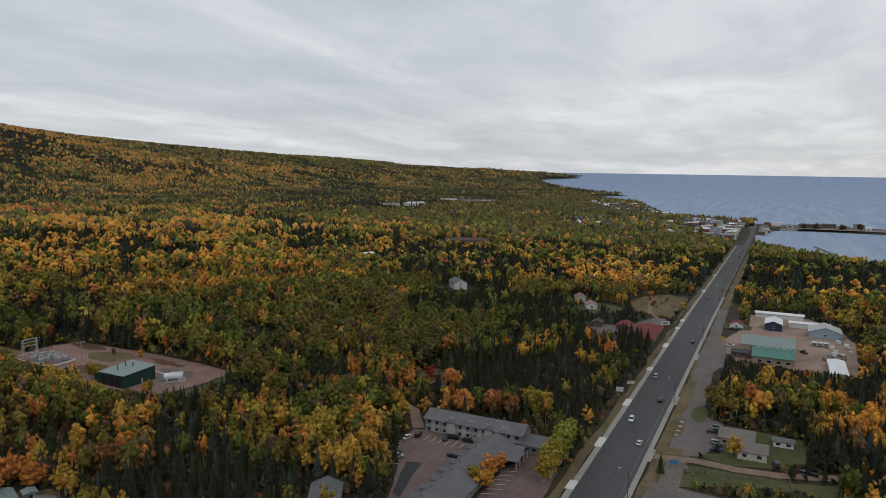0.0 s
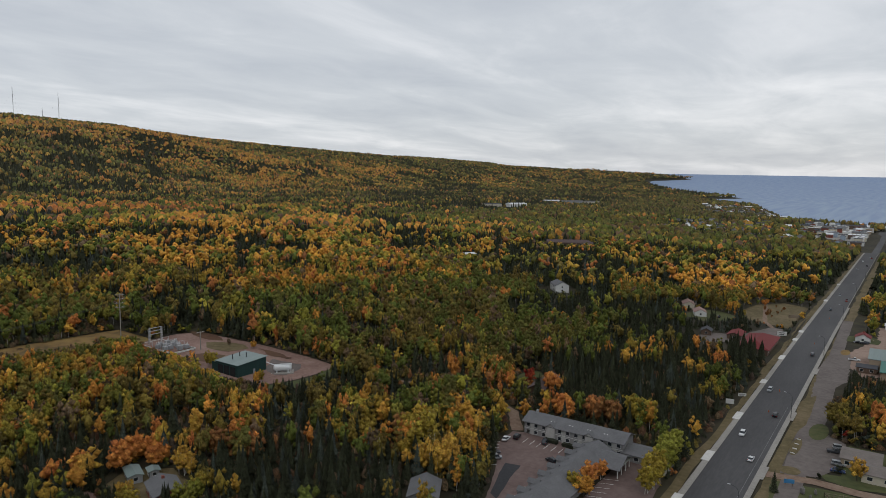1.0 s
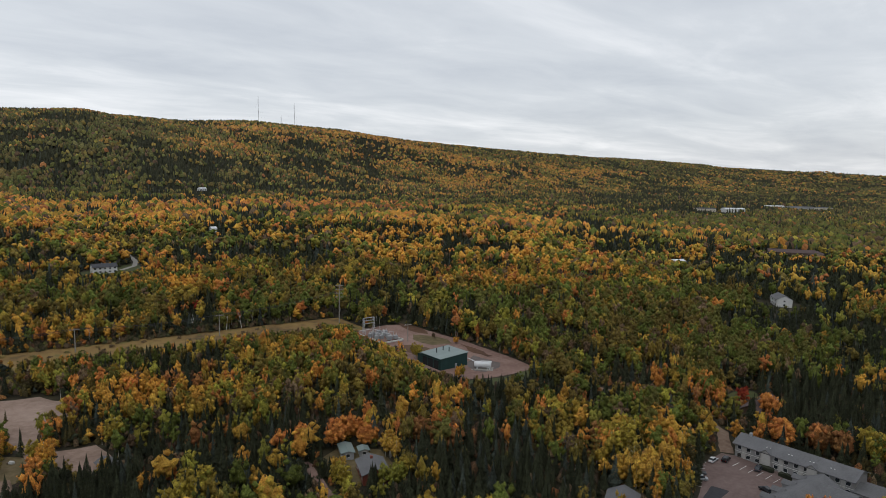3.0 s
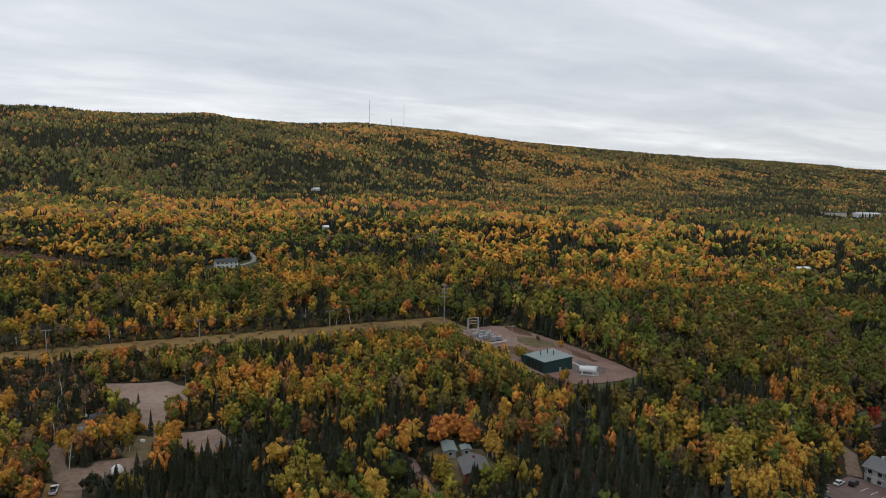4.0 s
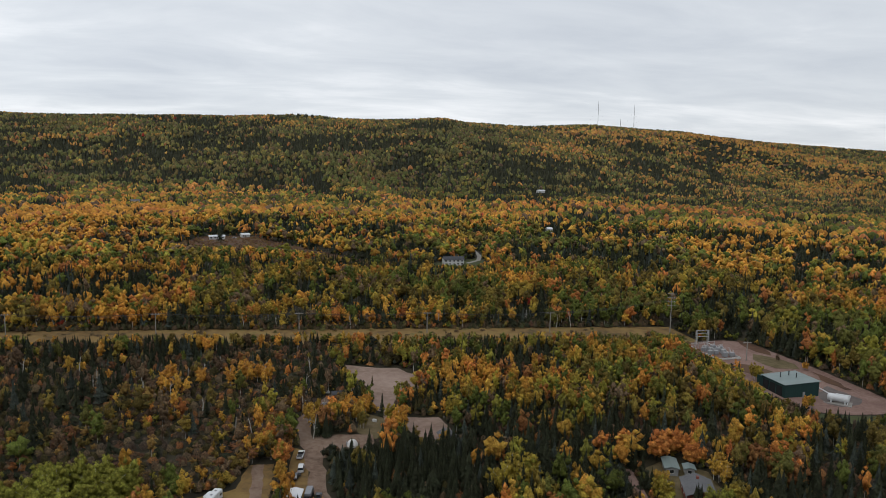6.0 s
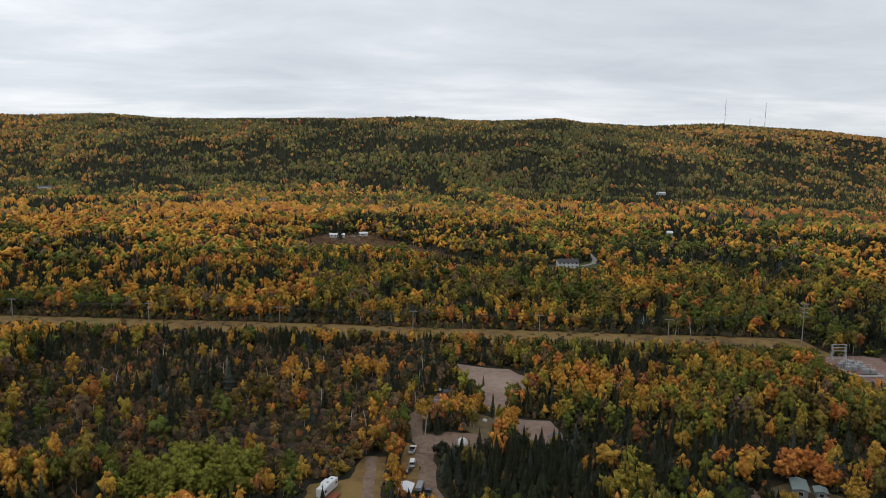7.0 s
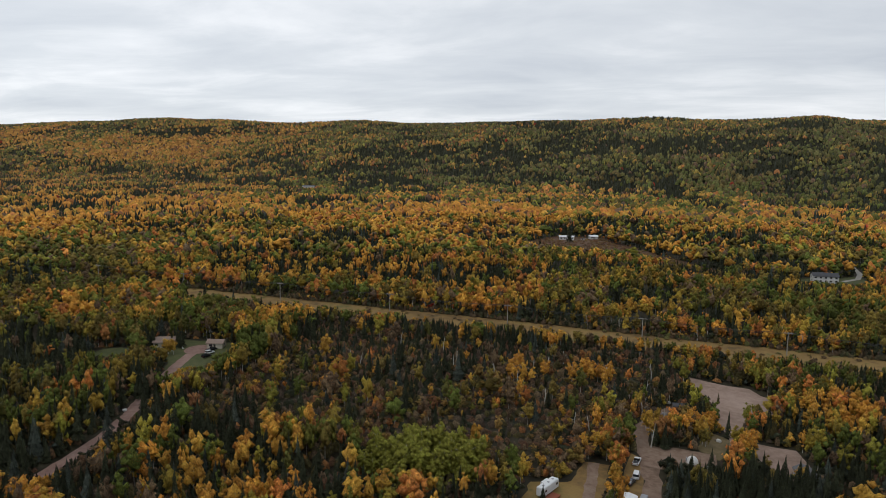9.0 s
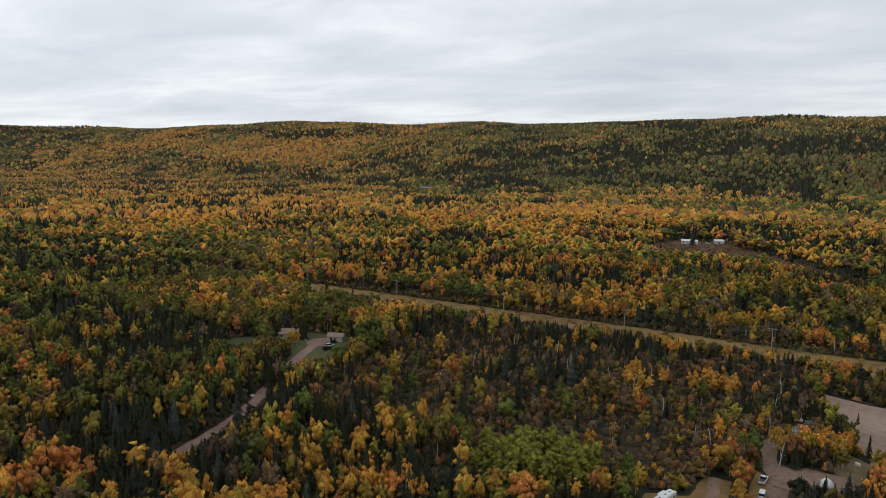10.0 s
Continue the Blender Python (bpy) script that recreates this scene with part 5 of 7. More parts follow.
parked = [(224, 117.5, 10, "car_black", "suv", "black estate car at the end of the motel lot"), (220, 120, 5, "car_white", "sedan", "white car at the end of the motel lot"),
          (203, 115, -50, "car_silver", "van", "silver van in a stall of the motel lot"), (206.5, 117.5, -50, "car_grey", "suv", "grey car in a stall of the motel lot"),
          (226.5, 107, 10, "car_grey", "suv", "grey car parked by the motel's hedge"), (213, 98, 65, "car_black", "suv", "black car parked at the dormered wing"),
          (285, 17.5, -80, "car_grey", "pickup", "dark pickup truck before the low building"), (290, 16.5, -80, "car_silver", "suv", "silver car before the low building"),
          (273, 15.5, -85, "car_silver", "suv", "silver car before the low building"), (266.5, 15.2, -85, "car_blue", "sedan", "blue-grey car before the low building"),
          (262, -4.8, 10, "car_black", "suv", "black car on the grass"), (259, -15, 70, "car_black", "pickup", "black pickup truck beside the dirt lane"),
          (438, 21.5, -80, "car_white", "pickup", "white pickup truck at the works yard"), (486, 19, 80, "car_grey", "suv", "grey car before the red-roofed cottage"), (486, 23, 80, "car_black", "sedan", "black car before the red-roofed cottage"),
          (441, -18, 30, "car_black", "pickup", "black truck beside the green-roofed store"), (505, 108, 10, "car_black", "suv", "black car on the house's drive"),
          (-206, 291, 70, "car_black", "pickup", "black pickup truck beside the garage"), (-204, 286.5, 70, "car_white", "suv", "white car beside the garage"), (-202, 281, 70, "car_black", "suv", "black car at the turning place"),
          (-0.6, 226, 80, "car_white", "pickup", "white truck with a load on the camp drive"), (-0.6, 216, 85, "car_white", "van", "white van on the camp drive"), (-2.2, 211, 70, "car_grey", "sedan", "small dark vehicle on the camp drive"),
          (4, 196, 80, "car_grey", "pickup", "old grey truck in the camp"), (-65, 774, 30, "car_white", "suv", "white car beside a trailer house")]
for a in parked:
    car(*a, group="parked vehicles", dz=0.2)

# ---- the motel ----
motel = thing("motel", 231, 98.5, 0, "grey two-storey motel wing with a grey shingle roof", "motel")
MH = 5.4
part("wall", prism(bmesh.new(), [(0, -0.5), (10.6, -0.5), (10.6, MH), (5.3, MH + 2.0), (0, MH)], -19.5, 19.5), C["motel"], motel)
bm = bmesh.new()
prism(bm, [(-0.9, MH - 0.3), (5.3, MH + 2.05), (11.5, MH - 0.3), (11.5, MH - 0.08), (5.3, MH + 2.3), (-0.9, MH - 0.08)], -20.3, 20.3)
motel_roof = part("roof", bm, C["r_grey"], motel)
for y in (-13, -6.5, 0.5, 8):
    for d in (0, 1.1):
        part("roof_vent", boxm(1.9, 2.3, y + d, y + d + 0.35, MH + 0.7, MH + 1.15), C["trim"], motel_roof)
part("chimney", boxm(4.6, 5.6, 16.2, 17.0, MH + 1.4, MH + 3.2), C["grey"], motel_roof)
nb = 12
for i in range(nb):
    cy = -19.5 + 39.0 * (i + 0.5) / nb
    for st in (0, 1):
        window(motel, cy, 1.45 + 2.65 * st, 1.35, 1.25, ("x", 0, -1))
    if i % 2 == 0:
        part("panel", boxm(-0.05, 0.02, cy + 0.95, cy + 2.3, 0.2, MH - 0.35), C["beige"], motel, "pale wall panel")
part("band", boxm(-0.06, 0.02, -19.5, 19.5, 2.62, 2.78), C["trim"], motel)
for y in (8.2, -7.0):
    d = part("dormer", gable_walls(2.0, 3.2, MH + 0.1, 1.1), C["beige"], motel, "small gabled dormer over the eaves")
    d.location = (0.2, y, 0.0)
    r = part("dormer_roof", gable_roof(2.4, 3.2, MH + 0.12, 1.1, 0.35, 0.14), C["r_grey"], d)
part("door", boxm(-0.07, 0.03, 17.4, 18.6, 0, 2.1), C["door"], motel)
for y0, y1 in ((95, 101), (88, 93), (103, 108), (82, 86)):
    h = thing("hedge", 228.6, (y0 + y1) / 2, 0, "dark clipped hedge below the motel windows", "hedge", "hedges along the motel")
    bm = boxm(-0.9, 0.9, -(y1 - y0) / 2, (y1 - y0) / 2, 0, 1.25)
    bmesh.ops.subdivide_edges(bm, edges=bm.edges[:], cuts=4, use_grid_fill=True)
    for v in bm.verts:
        v.co += Vector((prng.rand() - 0.5, prng.rand() - 0.5, prng.rand() - 0.5)) * 0.28
    part("foliage", bm, C["hedge"], h)

wing = thing("motel_wing", 196, 87, 0, "low grey motel wing with gabled dormers along its roof", "motel")
part("wall", gable_walls(62, 12.5, 2.9, 2.9), C["motel"], wing)
wr_ = part("roof", gable_roof(63, 12.5, 2.9, 2.9, 0.9, 0.22), C["r_grey"], wing)
for x in range(-28, 30, 7):
    d = part("dormer", gable_walls(3.4, 2.4, 0.9, 0.9), C["motel"], wr_)
    d.matrix_basis = pose(x, 5.6, 2.95, 0, 0, 90)
    part("dormer_roof", gable_roof(3.6, 2.4, 0.9, 0.9, 0.25, 0.12), C["r_grey"], d)
    window(wing, x, 1.45, 1.4, 1.2, ("y", 6.25, 1))
    window(wing, x, 1.45, 1.4, 1.2, ("y", -6.25, -1))
entry = thing("motel_entrance", 221, 79.5, 90, "grey entrance roof on white posts in front of the motel", "porch")
part("roof", gable_roof(10, 13, 3.3, 2.6, 0.6, 0.22), C["r_grey"], entry)
part("ceiling_board", boxm(-4.9, 4.9, -6.4, 6.4, 3.05, 3.2), C["trim"], entry)
for sx in (-4.4,):
    for sy in (-5.8, -2.0, 2.0, 5.8):
        part("post", boxm(sx - 0.15, sx + 0.15, sy - 0.15, sy + 0.15, -0.2, 3.1), C["trim"], entry)
lob = thing("motel_office", 236, 72.5, 90, "low grey lobby of the motel with a shallow roof", "motel")
part("wall", gable_walls(13, 10, 3.0, 1.5), C["motel"], lob)
part("roof", gable_roof(13, 10, 3.0, 1.5, 0.8, 0.2), C["r_grey"], lob)
for i in range(4):
    window(lob, -4.8 + 3.2 * i, 1.5, 1.6, 1.3, ("y", 5.0, 1))
    window(lob, -4.8 + 3.2 * i, 1.5, 1.6, 1.3, ("y", -5.0, -1))


def stall_lines(x0, y0, x1, y1, n, length, ang, label):
    """White stall lines set out along a row."""
    t = thing("stall_lines", x0, y0, 0, label, "road marking", dz=0.0)
    for i in range(n):
        f = i / max(1, n - 1)
        x, y = x0 + (x1 - x0) * f, y0 + (y1 - y0) * f
        bm = boxm(0, length, -0.07, 0.07, 0, 0.02)
        o = part("line", bm, M["line"], t)
        o.matrix_basis = pose(x - x0, y - y0, gz(x, y) + 0.19 - gz(x0, y0), 0, 0, ang)
    return t


stall_lines(226, 82, 226.5, 114, 12, 4.8, 180, "white stall lines in front of the motel windows")
stall_lines(172, 94.8, 222, 94.8, 15, 5.0, 65, "white stall lines along the dormered wing")
stall_lines(196, 116, 214, 125, 8, 5.0, -55, "white stall lines along the edge of the lot")
stall_lines(164, 79, 212, 79, 14, 5.2, -70, "white stall lines on the motel forecourt")

# ---- utility yard: green building, tank, switch gear ----
ub = thing("utility_building", 203.5, 251.5, 0, "dark green steel utility building with three blackened bays", "building")
part("wall", prism(bmesh.new(), [(0, -0.5), (17, -0.5), (17, 6.4), (0, 5.6)], 0, 15.2), C["dgreen"], ub)
ubr = part("roof", prism(bmesh.new(), [(-0.5, 5.6), (17.5, 6.45), (17.5, 6.65), (-0.5, 5.8)], -0.5, 15.7), C["r_sage"], ub, "pale grey-green metal roof")
part("annex", prism(bmesh.new(), [(0.5, -0.5), (9, -0.5), (9, 4.6), (0.5, 4.6)], 15.2, 19.0), C["dgreen"], ub)
# solid black slabs on the wall stand in for the shade inside open bays
for i in range(3):
    d = part("bay_door", boxm(-0.12, 0.05, 1.6 + i * 4.4, 5.2 + i * 4.4, 0.0, 4.4), C["tyre"], ub, "near-black slab painted as the shade inside a bay")
    part("door_frame", boxm(-0.16, 0.02, 5.2 + i * 4.4, 5.5 + i * 4.4, 0.0, 4.7), C["dgreen"], d)
for x, y in ((5, 9.5), (10, 10.5), (11, 7.0)):
    s = part("stack", tube(bmesh.new(), (x, y, 5.6), (x, y, 8.3), 0.22, n=10), M["dark_metal"], ubr)
    part("stack_cap", tube(bmesh.new(), (x, y, 8.3), (x, y, 8.5), 0.34, 0.1, 10), M["dark_metal"], s)
part("side_door", boxm(9, 10.2, -0.08, 0.03, 0, 2.1), C["grey"], ub)
tank = thing("storage_tank", 223, 243, -46, "white horizontal storage tank on steel cradles with a pipe", "tank")
bm = bmesh.new()
for (xa, ra), (xb, rb) in zip([(-4.2, 0.5), (-4.0, 1.2), (-3.5, 1.55), (3.5, 1.55), (4.0, 1.2)], [(-4.0, 1.2), (-3.5, 1.55), (3.5, 1.55), (4.0, 1.2), (4.2, 0.5)]):
    tube(bm, (xa, 0, 2.1), (xb, 0, 2.1), ra, rb, 16)
part("shell", bm, C["boat"], tank)
for x in (-2.6, 2.6):
    part("cradle", boxm(x - 0.25, x + 0.25, -1.5, 1.5, -0.2, 1.3), C["boat"], tank)
bm = bmesh.new()
tube(bm, (2.6, -1.4, 0.0), (3.6, -1.0, 3.9), 0.12, n=6); tube(bm, (3.4, -1.8, 0.0), (4.4, -1.3, 3.9), 0.12, n=6)
part("ladder", bm, C["boat"], tank)
part("walkway", boxm(-1.0, 4.4, -0.5, 0.5, 3.65, 3.8), C["boat"], tank)
bm = bmesh.new()
tube(bm, (-3.6, 0.5, 3.2), (-7.6, 3.4, 4.0), 0.22, n=8)
part("pipe", bm, C["boat"], tank)
part("pad", boxm(-5.2, 5.2, -3.2, 3.2, -0.3, 0.06), M["concrete"], tank)

sub = thing("switchyard", 213.5, 320, 0, "small electrical switchyard of galvanised steel inside a low wall", "switchyard")
bm = bmesh.new()
for a, b, c, d in ((-7.2, -6.9, -15, 14.5), (6.2, 6.5, -15, 14.5), (-7.2, 6.5, -15.3, -15.0), (-7.2, 6.5, 14.2, 14.5)):
    box(bm, a, b, c, d, -0.3, 0.55)
part("low_wall", bm, C["trim"], sub, "pale low enclosing wall")
for x, y in ((-4, 9), (3, 9)):
    for y2 in (y,):
        bm = bmesh.new()
        for dx, dy in ((-0.5, -0.5), (0.5, -0.5), (0.5, 0.5), (-0.5, 0.5)):
            tube(bm, (x + dx, y2 + dy, 0), (x + dx * 0.6, y2 + dy * 0.6, 9), 0.09, n=4)
        for z in range(1, 9):
            k = 0.5 - 0.2 * z / 9
            for (ax, ay), (bx, by) in (((-k, -k), (k, -k)), ((k, -k), (k, k)), ((k, k), (-k, k)), ((-k, k), (-k, -k))):
                tube(bm, (x + ax, y2 + ay, z), (x + bx, y2 + by, z + 1), 0.04, n=3)
        part("lattice_tower", bm, M["metal"], sub)
for z in (5.5, 7.2, 8.8):
    part("beam", boxm(-4.2, 3.2, 8.8, 9.2, z, z + 0.25), M["metal"], sub)
for i, (x, y) in enumerate(((-2, 3), (2.5, 3), (-5, 0), (-2, -1.5), (2.5, -1.5), (5, 0.5), (-2, -6), (2.5, -6), (-5, -6), (0, -11), (4, -11))):
    tr = part("transformer", bevelled(boxm(x - 1.2, x + 1.2, y - 1.0, y + 1.0, 0, 2.0 + 0.3 * (i % 2)), 0.08), C["grey"], sub)
    for k in (-0.7, 0, 0.7):
        part("insulator", tube(bmesh.new(), (x + k, y, 2.0), (x + k * 1.3, y, 3.3), 0.13, 0.07, 8), C["trim"], tr)
for y in (-1.5, 5.5, -8):
    part("bus_bar", tube(bmesh.new(), (-5, y, 3.6), (5, y, 3.6), 0.06, n=6), M["metal"], sub)
    for x in (-4.8, 4.8):
        part("post", tube(bmesh.new(), (x, y, 0), (x, y, 3.7), 0.12, n=6), M["metal"], sub)

# ---- power line ----


def power_pole(x, y, h, arms, label, name="power_pole", turn=85):
    t = thing(name, x, y, turn, label, "power pole", "poles of the power line", 0)
    part("post", tube(bmesh.new(), (0, 0, -0.5), (0, 0, h), 0.30, 0.20, 8), C["arm"], t)
    for k in range(arms):
        z = h - 0.6 - 2.3 * k
        a = part("cross_arm", boxm(-0.15, 0.15, -2.4, 2.4, z - 0.14, z + 0.14), C["arm"], t)
        for y2 in (-1.5, 0.0, 1.5):
            part("insulator", tube(bmesh.new(), (0, y2, z + 0.1), (0, y2, z + 0.55), 0.1, 0.06, 6), C["trim"], a)
    return t


LINE_Y = [(209, 357), (140, 366), (70, 373), (0, 380), (-75, 387), (-150, 394), (-230, 402), (-310, 410), (-390, 418)]
power_pole(209, 355, 24, 4, "tall timber pole with four greyed cross-arms", "power_pole", 55)
for x, y in LINE_Y[1:]:
    power_pole(x, y, 12, 1, "timber power pole with one cross-arm")
power_pole(221, 302, 10, 1, "short timber pole beside the utility yard")
for k, (off, zz) in enumerate(((-1.9, 11.6), (0.0, 11.9), (1.9, 11.6))):
    bm = bmesh.new()
    for (xa, ya), (xb, yb) in zip(LINE_Y[:-1], LINE_Y[1:]):
        za, zb = gz(xa, ya) + (19.5 if xa > 200 else zz), gz(xb, yb) + zz
        prev = None
        for i in range(9):
            f = i / 8
            q = Vector((xa + (xb - xa) * f, ya + (yb - ya) * f + off, za + (zb - za) * f - 1.6 * 4 * f * (1 - f)))
            if prev is not None:
                tube(bm, prev, q, 0.055, n=3)
            prev = q
    t = thing("power_cable", 209, 357, 0, "thin dark cable strung between the poles", "cable", "cables of the power line", 0)
    o = part("wire", bm, M["dark_metal"], t)
    o.matrix_basis = t.matrix_basis.inverted()

# radio masts on the ridge
MASTS = [(1095, 2420, 109), (1185, 2420, 51), (1239, 2420, 107)]
for x, y, h in MASTS:
    t = thing("radio_mast", x, y, 0, "tall slim guyed radio mast on the ridge", "mast", "masts on the ridge", 0)
    bm = bmesh.new()
    for i in range(3):
        a = i * 2 * math.pi / 3
        tube(bm, (0.9 * math.cos(a), 0.9 * math.sin(a), 0), (0.7 * math.cos(a), 0.7 * math.sin(a), h), 0.16, n=4)
    for z in range(0, int(h), 3):
        for i in range(3):
            a, b = i * 2 * math.pi / 3, (i + 1) * 2 * math.pi / 3
            tube(bm, (0.85 * math.cos(a), 0.85 * math.sin(a), z), (0.85 * math.cos(b), 0.85 * math.sin(b), z + 3), 0.09, n=3)
    part("lattice", bm, M["dark_metal"], t)
    for i in range(3):
        a = i * 2 * math.pi / 3 + 0.4
        part("guy_wire", tube(bmesh.new(), (0, 0, h * 0.85), (h * 0.5 * math.cos(a), h * 0.5 * math.sin(a), 0), 0.03, n=3), M["dark_metal"], t)
    part("aerial", tube(bmesh.new(), (0, 0, h), (0, 0, h + 4), 0.12, n=5), M["dark_metal"], t)

# ---- east side of the highway ----
house("low_building", 278.5, 9, 90, 12, 11.5, 3.2, 1.1, "tan", "r_warm", "low tan building with a grey roof beside a car park", "building", per_side=3)
house("low_building", 267.5, 3.2, 90, 9.8, 10, 3.0, 1.0, "cream", "r_warm", "low cream building with a grey roof", "building", per_side=2)
house("small_shed", 283, -7, 90, 7, 4, 2.2, 0.3, "white", "r_grey", "small pale shed on the grass", "shed", per_side=2)
st = thing("building_store", 421, 0.5, 0, "large tan store with green metal roofs", "store")
part("wall", prism(bmesh.new(), [(0, -0.5), (28, -0.5), (28, 5.4), (14, 8.6), (0, 6.0)], -13, 13.5), C["tan"], st)
part("roof", prism(bmesh.new(), [(-0.4, 5.95), (14, 8.65), (28.6, 5.3), (28.6, 5.5), (14, 8.9), (-0.4, 6.15)], -13.6, 14.1), C["r_sage"], st, "grey-green metal roof")
part("lean_to", prism(bmesh.new(), [(-16.5, -0.5), (0, -0.5), (0, 5.8), (-16.5, 3.9)], -13, 7.5), C["tan"], st)
part("lean_to_roof", prism(bmesh.new(), [(-17.4, 3.85), (0, 5.82), (0, 6.05), (-17.4, 4.05)], -13.6, 8.1), C["r_green"], st, "bright green ribbed metal roof")
for i in range(6):
    part("skylight", boxm(-4.5, -0.6, -11.5 + 3.2 * i, -10.6 + 3.2 * i, 5.55, 6.02), C["r_sage"], st)
for i in range(4):
    window(st, -10 + 4.6 * i, 1.7, 2.0, 1.4, ("x", -16.5, -1))
house("lean_building", 416.5, 14.5, 90, 9, 8, 3.0, 0.8, "brown", "r_dark", "low dark building beside the store", "building", per_side=2)
house("long_shed", 545, -5, 90, 31, 7, 3.2, 0.8, "white", "r_white", "long white storage shed", "shed", "white sheds in the yard", per_side=0, door=False, ends=False)
house("steel_shed", 504, -1.5, 0, 18, 10, 4.6, 1.8, "navy", "r_white", "navy steel shed with a white gabled roof", "shed", "white sheds in the yard", per_side=2)
house("long_shed", 517, -23, 90, 24, 6.5, 3.2, 0.8, "white", "r_white", "long white storage shed", "shed", "white sheds in the yard", per_side=0, door=False, ends=False)
house("grey_shed", 495, -31, 0, 17, 18, 4.0, 3.0, "blue", "beige", "grey-blue shed with a broad pale roof", "shed", "white sheds in the yard", per_side=3)
house("white_roof_shed", 405, -32.5, 0, 30, 7.5, 3.0, 0.5, "grey", "r_white", "long open shed with a white metal roof", "shed", "white sheds in the yard", per_side=0, door=False, ends=False)
house("red_roof_cottage", 494, 20.5, 0, 8, 8, 2.9, 2.2, "white", "r_red", "small white cottage with a red roof", "house", per_side=2, chimney=True)
for i, (x, y) in enumerate(((464, -24), (464, -27.2), (464, -30.4))):
    t = thing("storage_rack", x, y, 0, "white steel rack stacked with goods", "rack", "racks in the yard")
    for dx in (-2, 2):
        for dy in (-1.3, 1.3):
            part("post", boxm(dx - 0.08, dx + 0.08, dy - 0.08, dy + 0.08, 0, 3.0), C["trim"], t)
    for z in (0.9, 2.2):
        part("shelf", boxm(-2.1, 2.1, -1.4, 1.4, z, z + 0.1), C["trim"], t)
    part("load", bevelled(boxm(-1.7, 1.7, -1.1, 1.1, 1.0, 1.9), 0.05), C["wood"], t)
srng = random.Random(4)
for i in range(26):
    x, y = 440 + srng.random() * 60, -44 + srng.random() * 12
    x, y = (424 + srng.random() * 22, -27 - srng.random() * 12) if i % 2 else (x, y)
    t = thing("goods_stack", x, y, srng.random() * 180, srng.choice(("stack of wrapped building goods on the gravel", "pallet of pale timber on the gravel")), "stack", "goods stacked in the yard")
    k = 0.5 + srng.random()
    part("load", bevelled(boxm(-1.2, 1.2, -0.7 * k, 0.7 * k, 0.12, 0.5 + k), 0.06), C[srng.choice(("trim", "wood", "tarp", "canvas"))], t)
    part("pallet", boxm(-1.25, 1.25, -0.75, 0.75, 0, 0.12), C["wood"], t)

# sign plates, markers, fence
def sign(x, y, w, h, z0, rot, mat, label, posts=2, bars=True):
    t = thing("sign", x, y, rot, label, "sign")
    for s in ((-1, 1) if posts == 2 else (0,)):
        part("post", boxm(s * w * 0.35 - 0.07, s * w * 0.35 + 0.07, -0.07, 0.07, -0.2, z0 + h * 0.9), C["pole"], t)
    p = part("panel", bevelled(boxm(-w / 2, w / 2, -0.16, -0.06, z0, z0 + h), 0.03), mat, t)
    if bars:
        for k in range(2):
            part("lettering_bar", boxm(-w * 0.36, w * (0.3 - 0.1 * k), -0.19, -0.15, z0 + h * (0.58 - 0.34 * k), z0 + h * (0.76 - 0.34 * k)), M["dark_metal"], p)
    return t


sign(244.5, 27.5, 3.2, 1.4, 1.0, -70, C["sign_blue"], "blue sign board on two posts on the grass", bars=False)
sign(317, 61.2, 3.4, 2.2, 0.8, -75, C["sign_white"], "white roadside sign seen from behind", bars=False)
sign(329, 58.5, 3.6, 1.4, 1.6, -60, C["sign_white"], "small white roadside sign on two posts")
sign(466, 62.2, 5.5, 2.6, 2.6, -70, C["sign_white"], "large white motel sign on two posts")
sign(532, 64.5, 6.5, 2.0, 2.4, -75, C["wood"], "weathered wooden billboard above the meadow", bars=False)
for x in (275, 280, 285.5, 291):
    t = thing("marker_block", x, 30.4, 80, "low white concrete marker on the grass island", "marker", "markers on the grass island")
    part("block", bevelled(boxm(-0.8, 0.8, -0.15, 0.15, 0, 0.35), 0.04), C["trim"], t)
fence = thing("rail_fence", 240, 4, 0, "long weathered post-and-rail fence round a garden", "fence")
for (xa, ya), (xb, yb) in (((243, 17), (247.5, -9)), ((240, 15), (239, -10)), ((247.5, -9), (239, -10)), ((243, 17), (240, 15))):
    n = max(2, int(math.hypot(xb - xa, yb - ya) / 2.4))
    for i in range(n):
        f = i / n
        x, y = xa + (xb - xa) * f, ya + (yb - ya) * f
        part("post", boxm(x - 240 - 0.08, x - 240 + 0.08, y - 4 - 0.08, y - 4 + 0.08, -0.2, 1.5), C["wood"], fence)
    for z in (0.6, 1.3):
        part("rail", tube(bmesh.new(), (xa - 240, ya - 4, z), (xb - 240, yb - 4, z), 0.06, n=5), C["wood"], fence)
for x, y, s in ((241, 23, 2.2), (243, 19.5, 1.4), (239, 20.5, 1.0)):
    t = thing("boulder", x, y, 20, "dark standing boulder on the grass plot", "rock")
    bm = bmesh.new()
    bmesh.ops.create_icosphere(bm, subdivisions=2, radius=1.0)
    for v in bm.verts:
        v.co = Vector((v.co.x * s * 0.5, v.co.y * s * 0.4, v.co.z * s * 0.8 + s * 0.6)) * (0.85 + 0.3 * noise.noise(v.co * 1.7 + Vector((x, y, 0))))
    part("stone", bm, C["rock"], t)
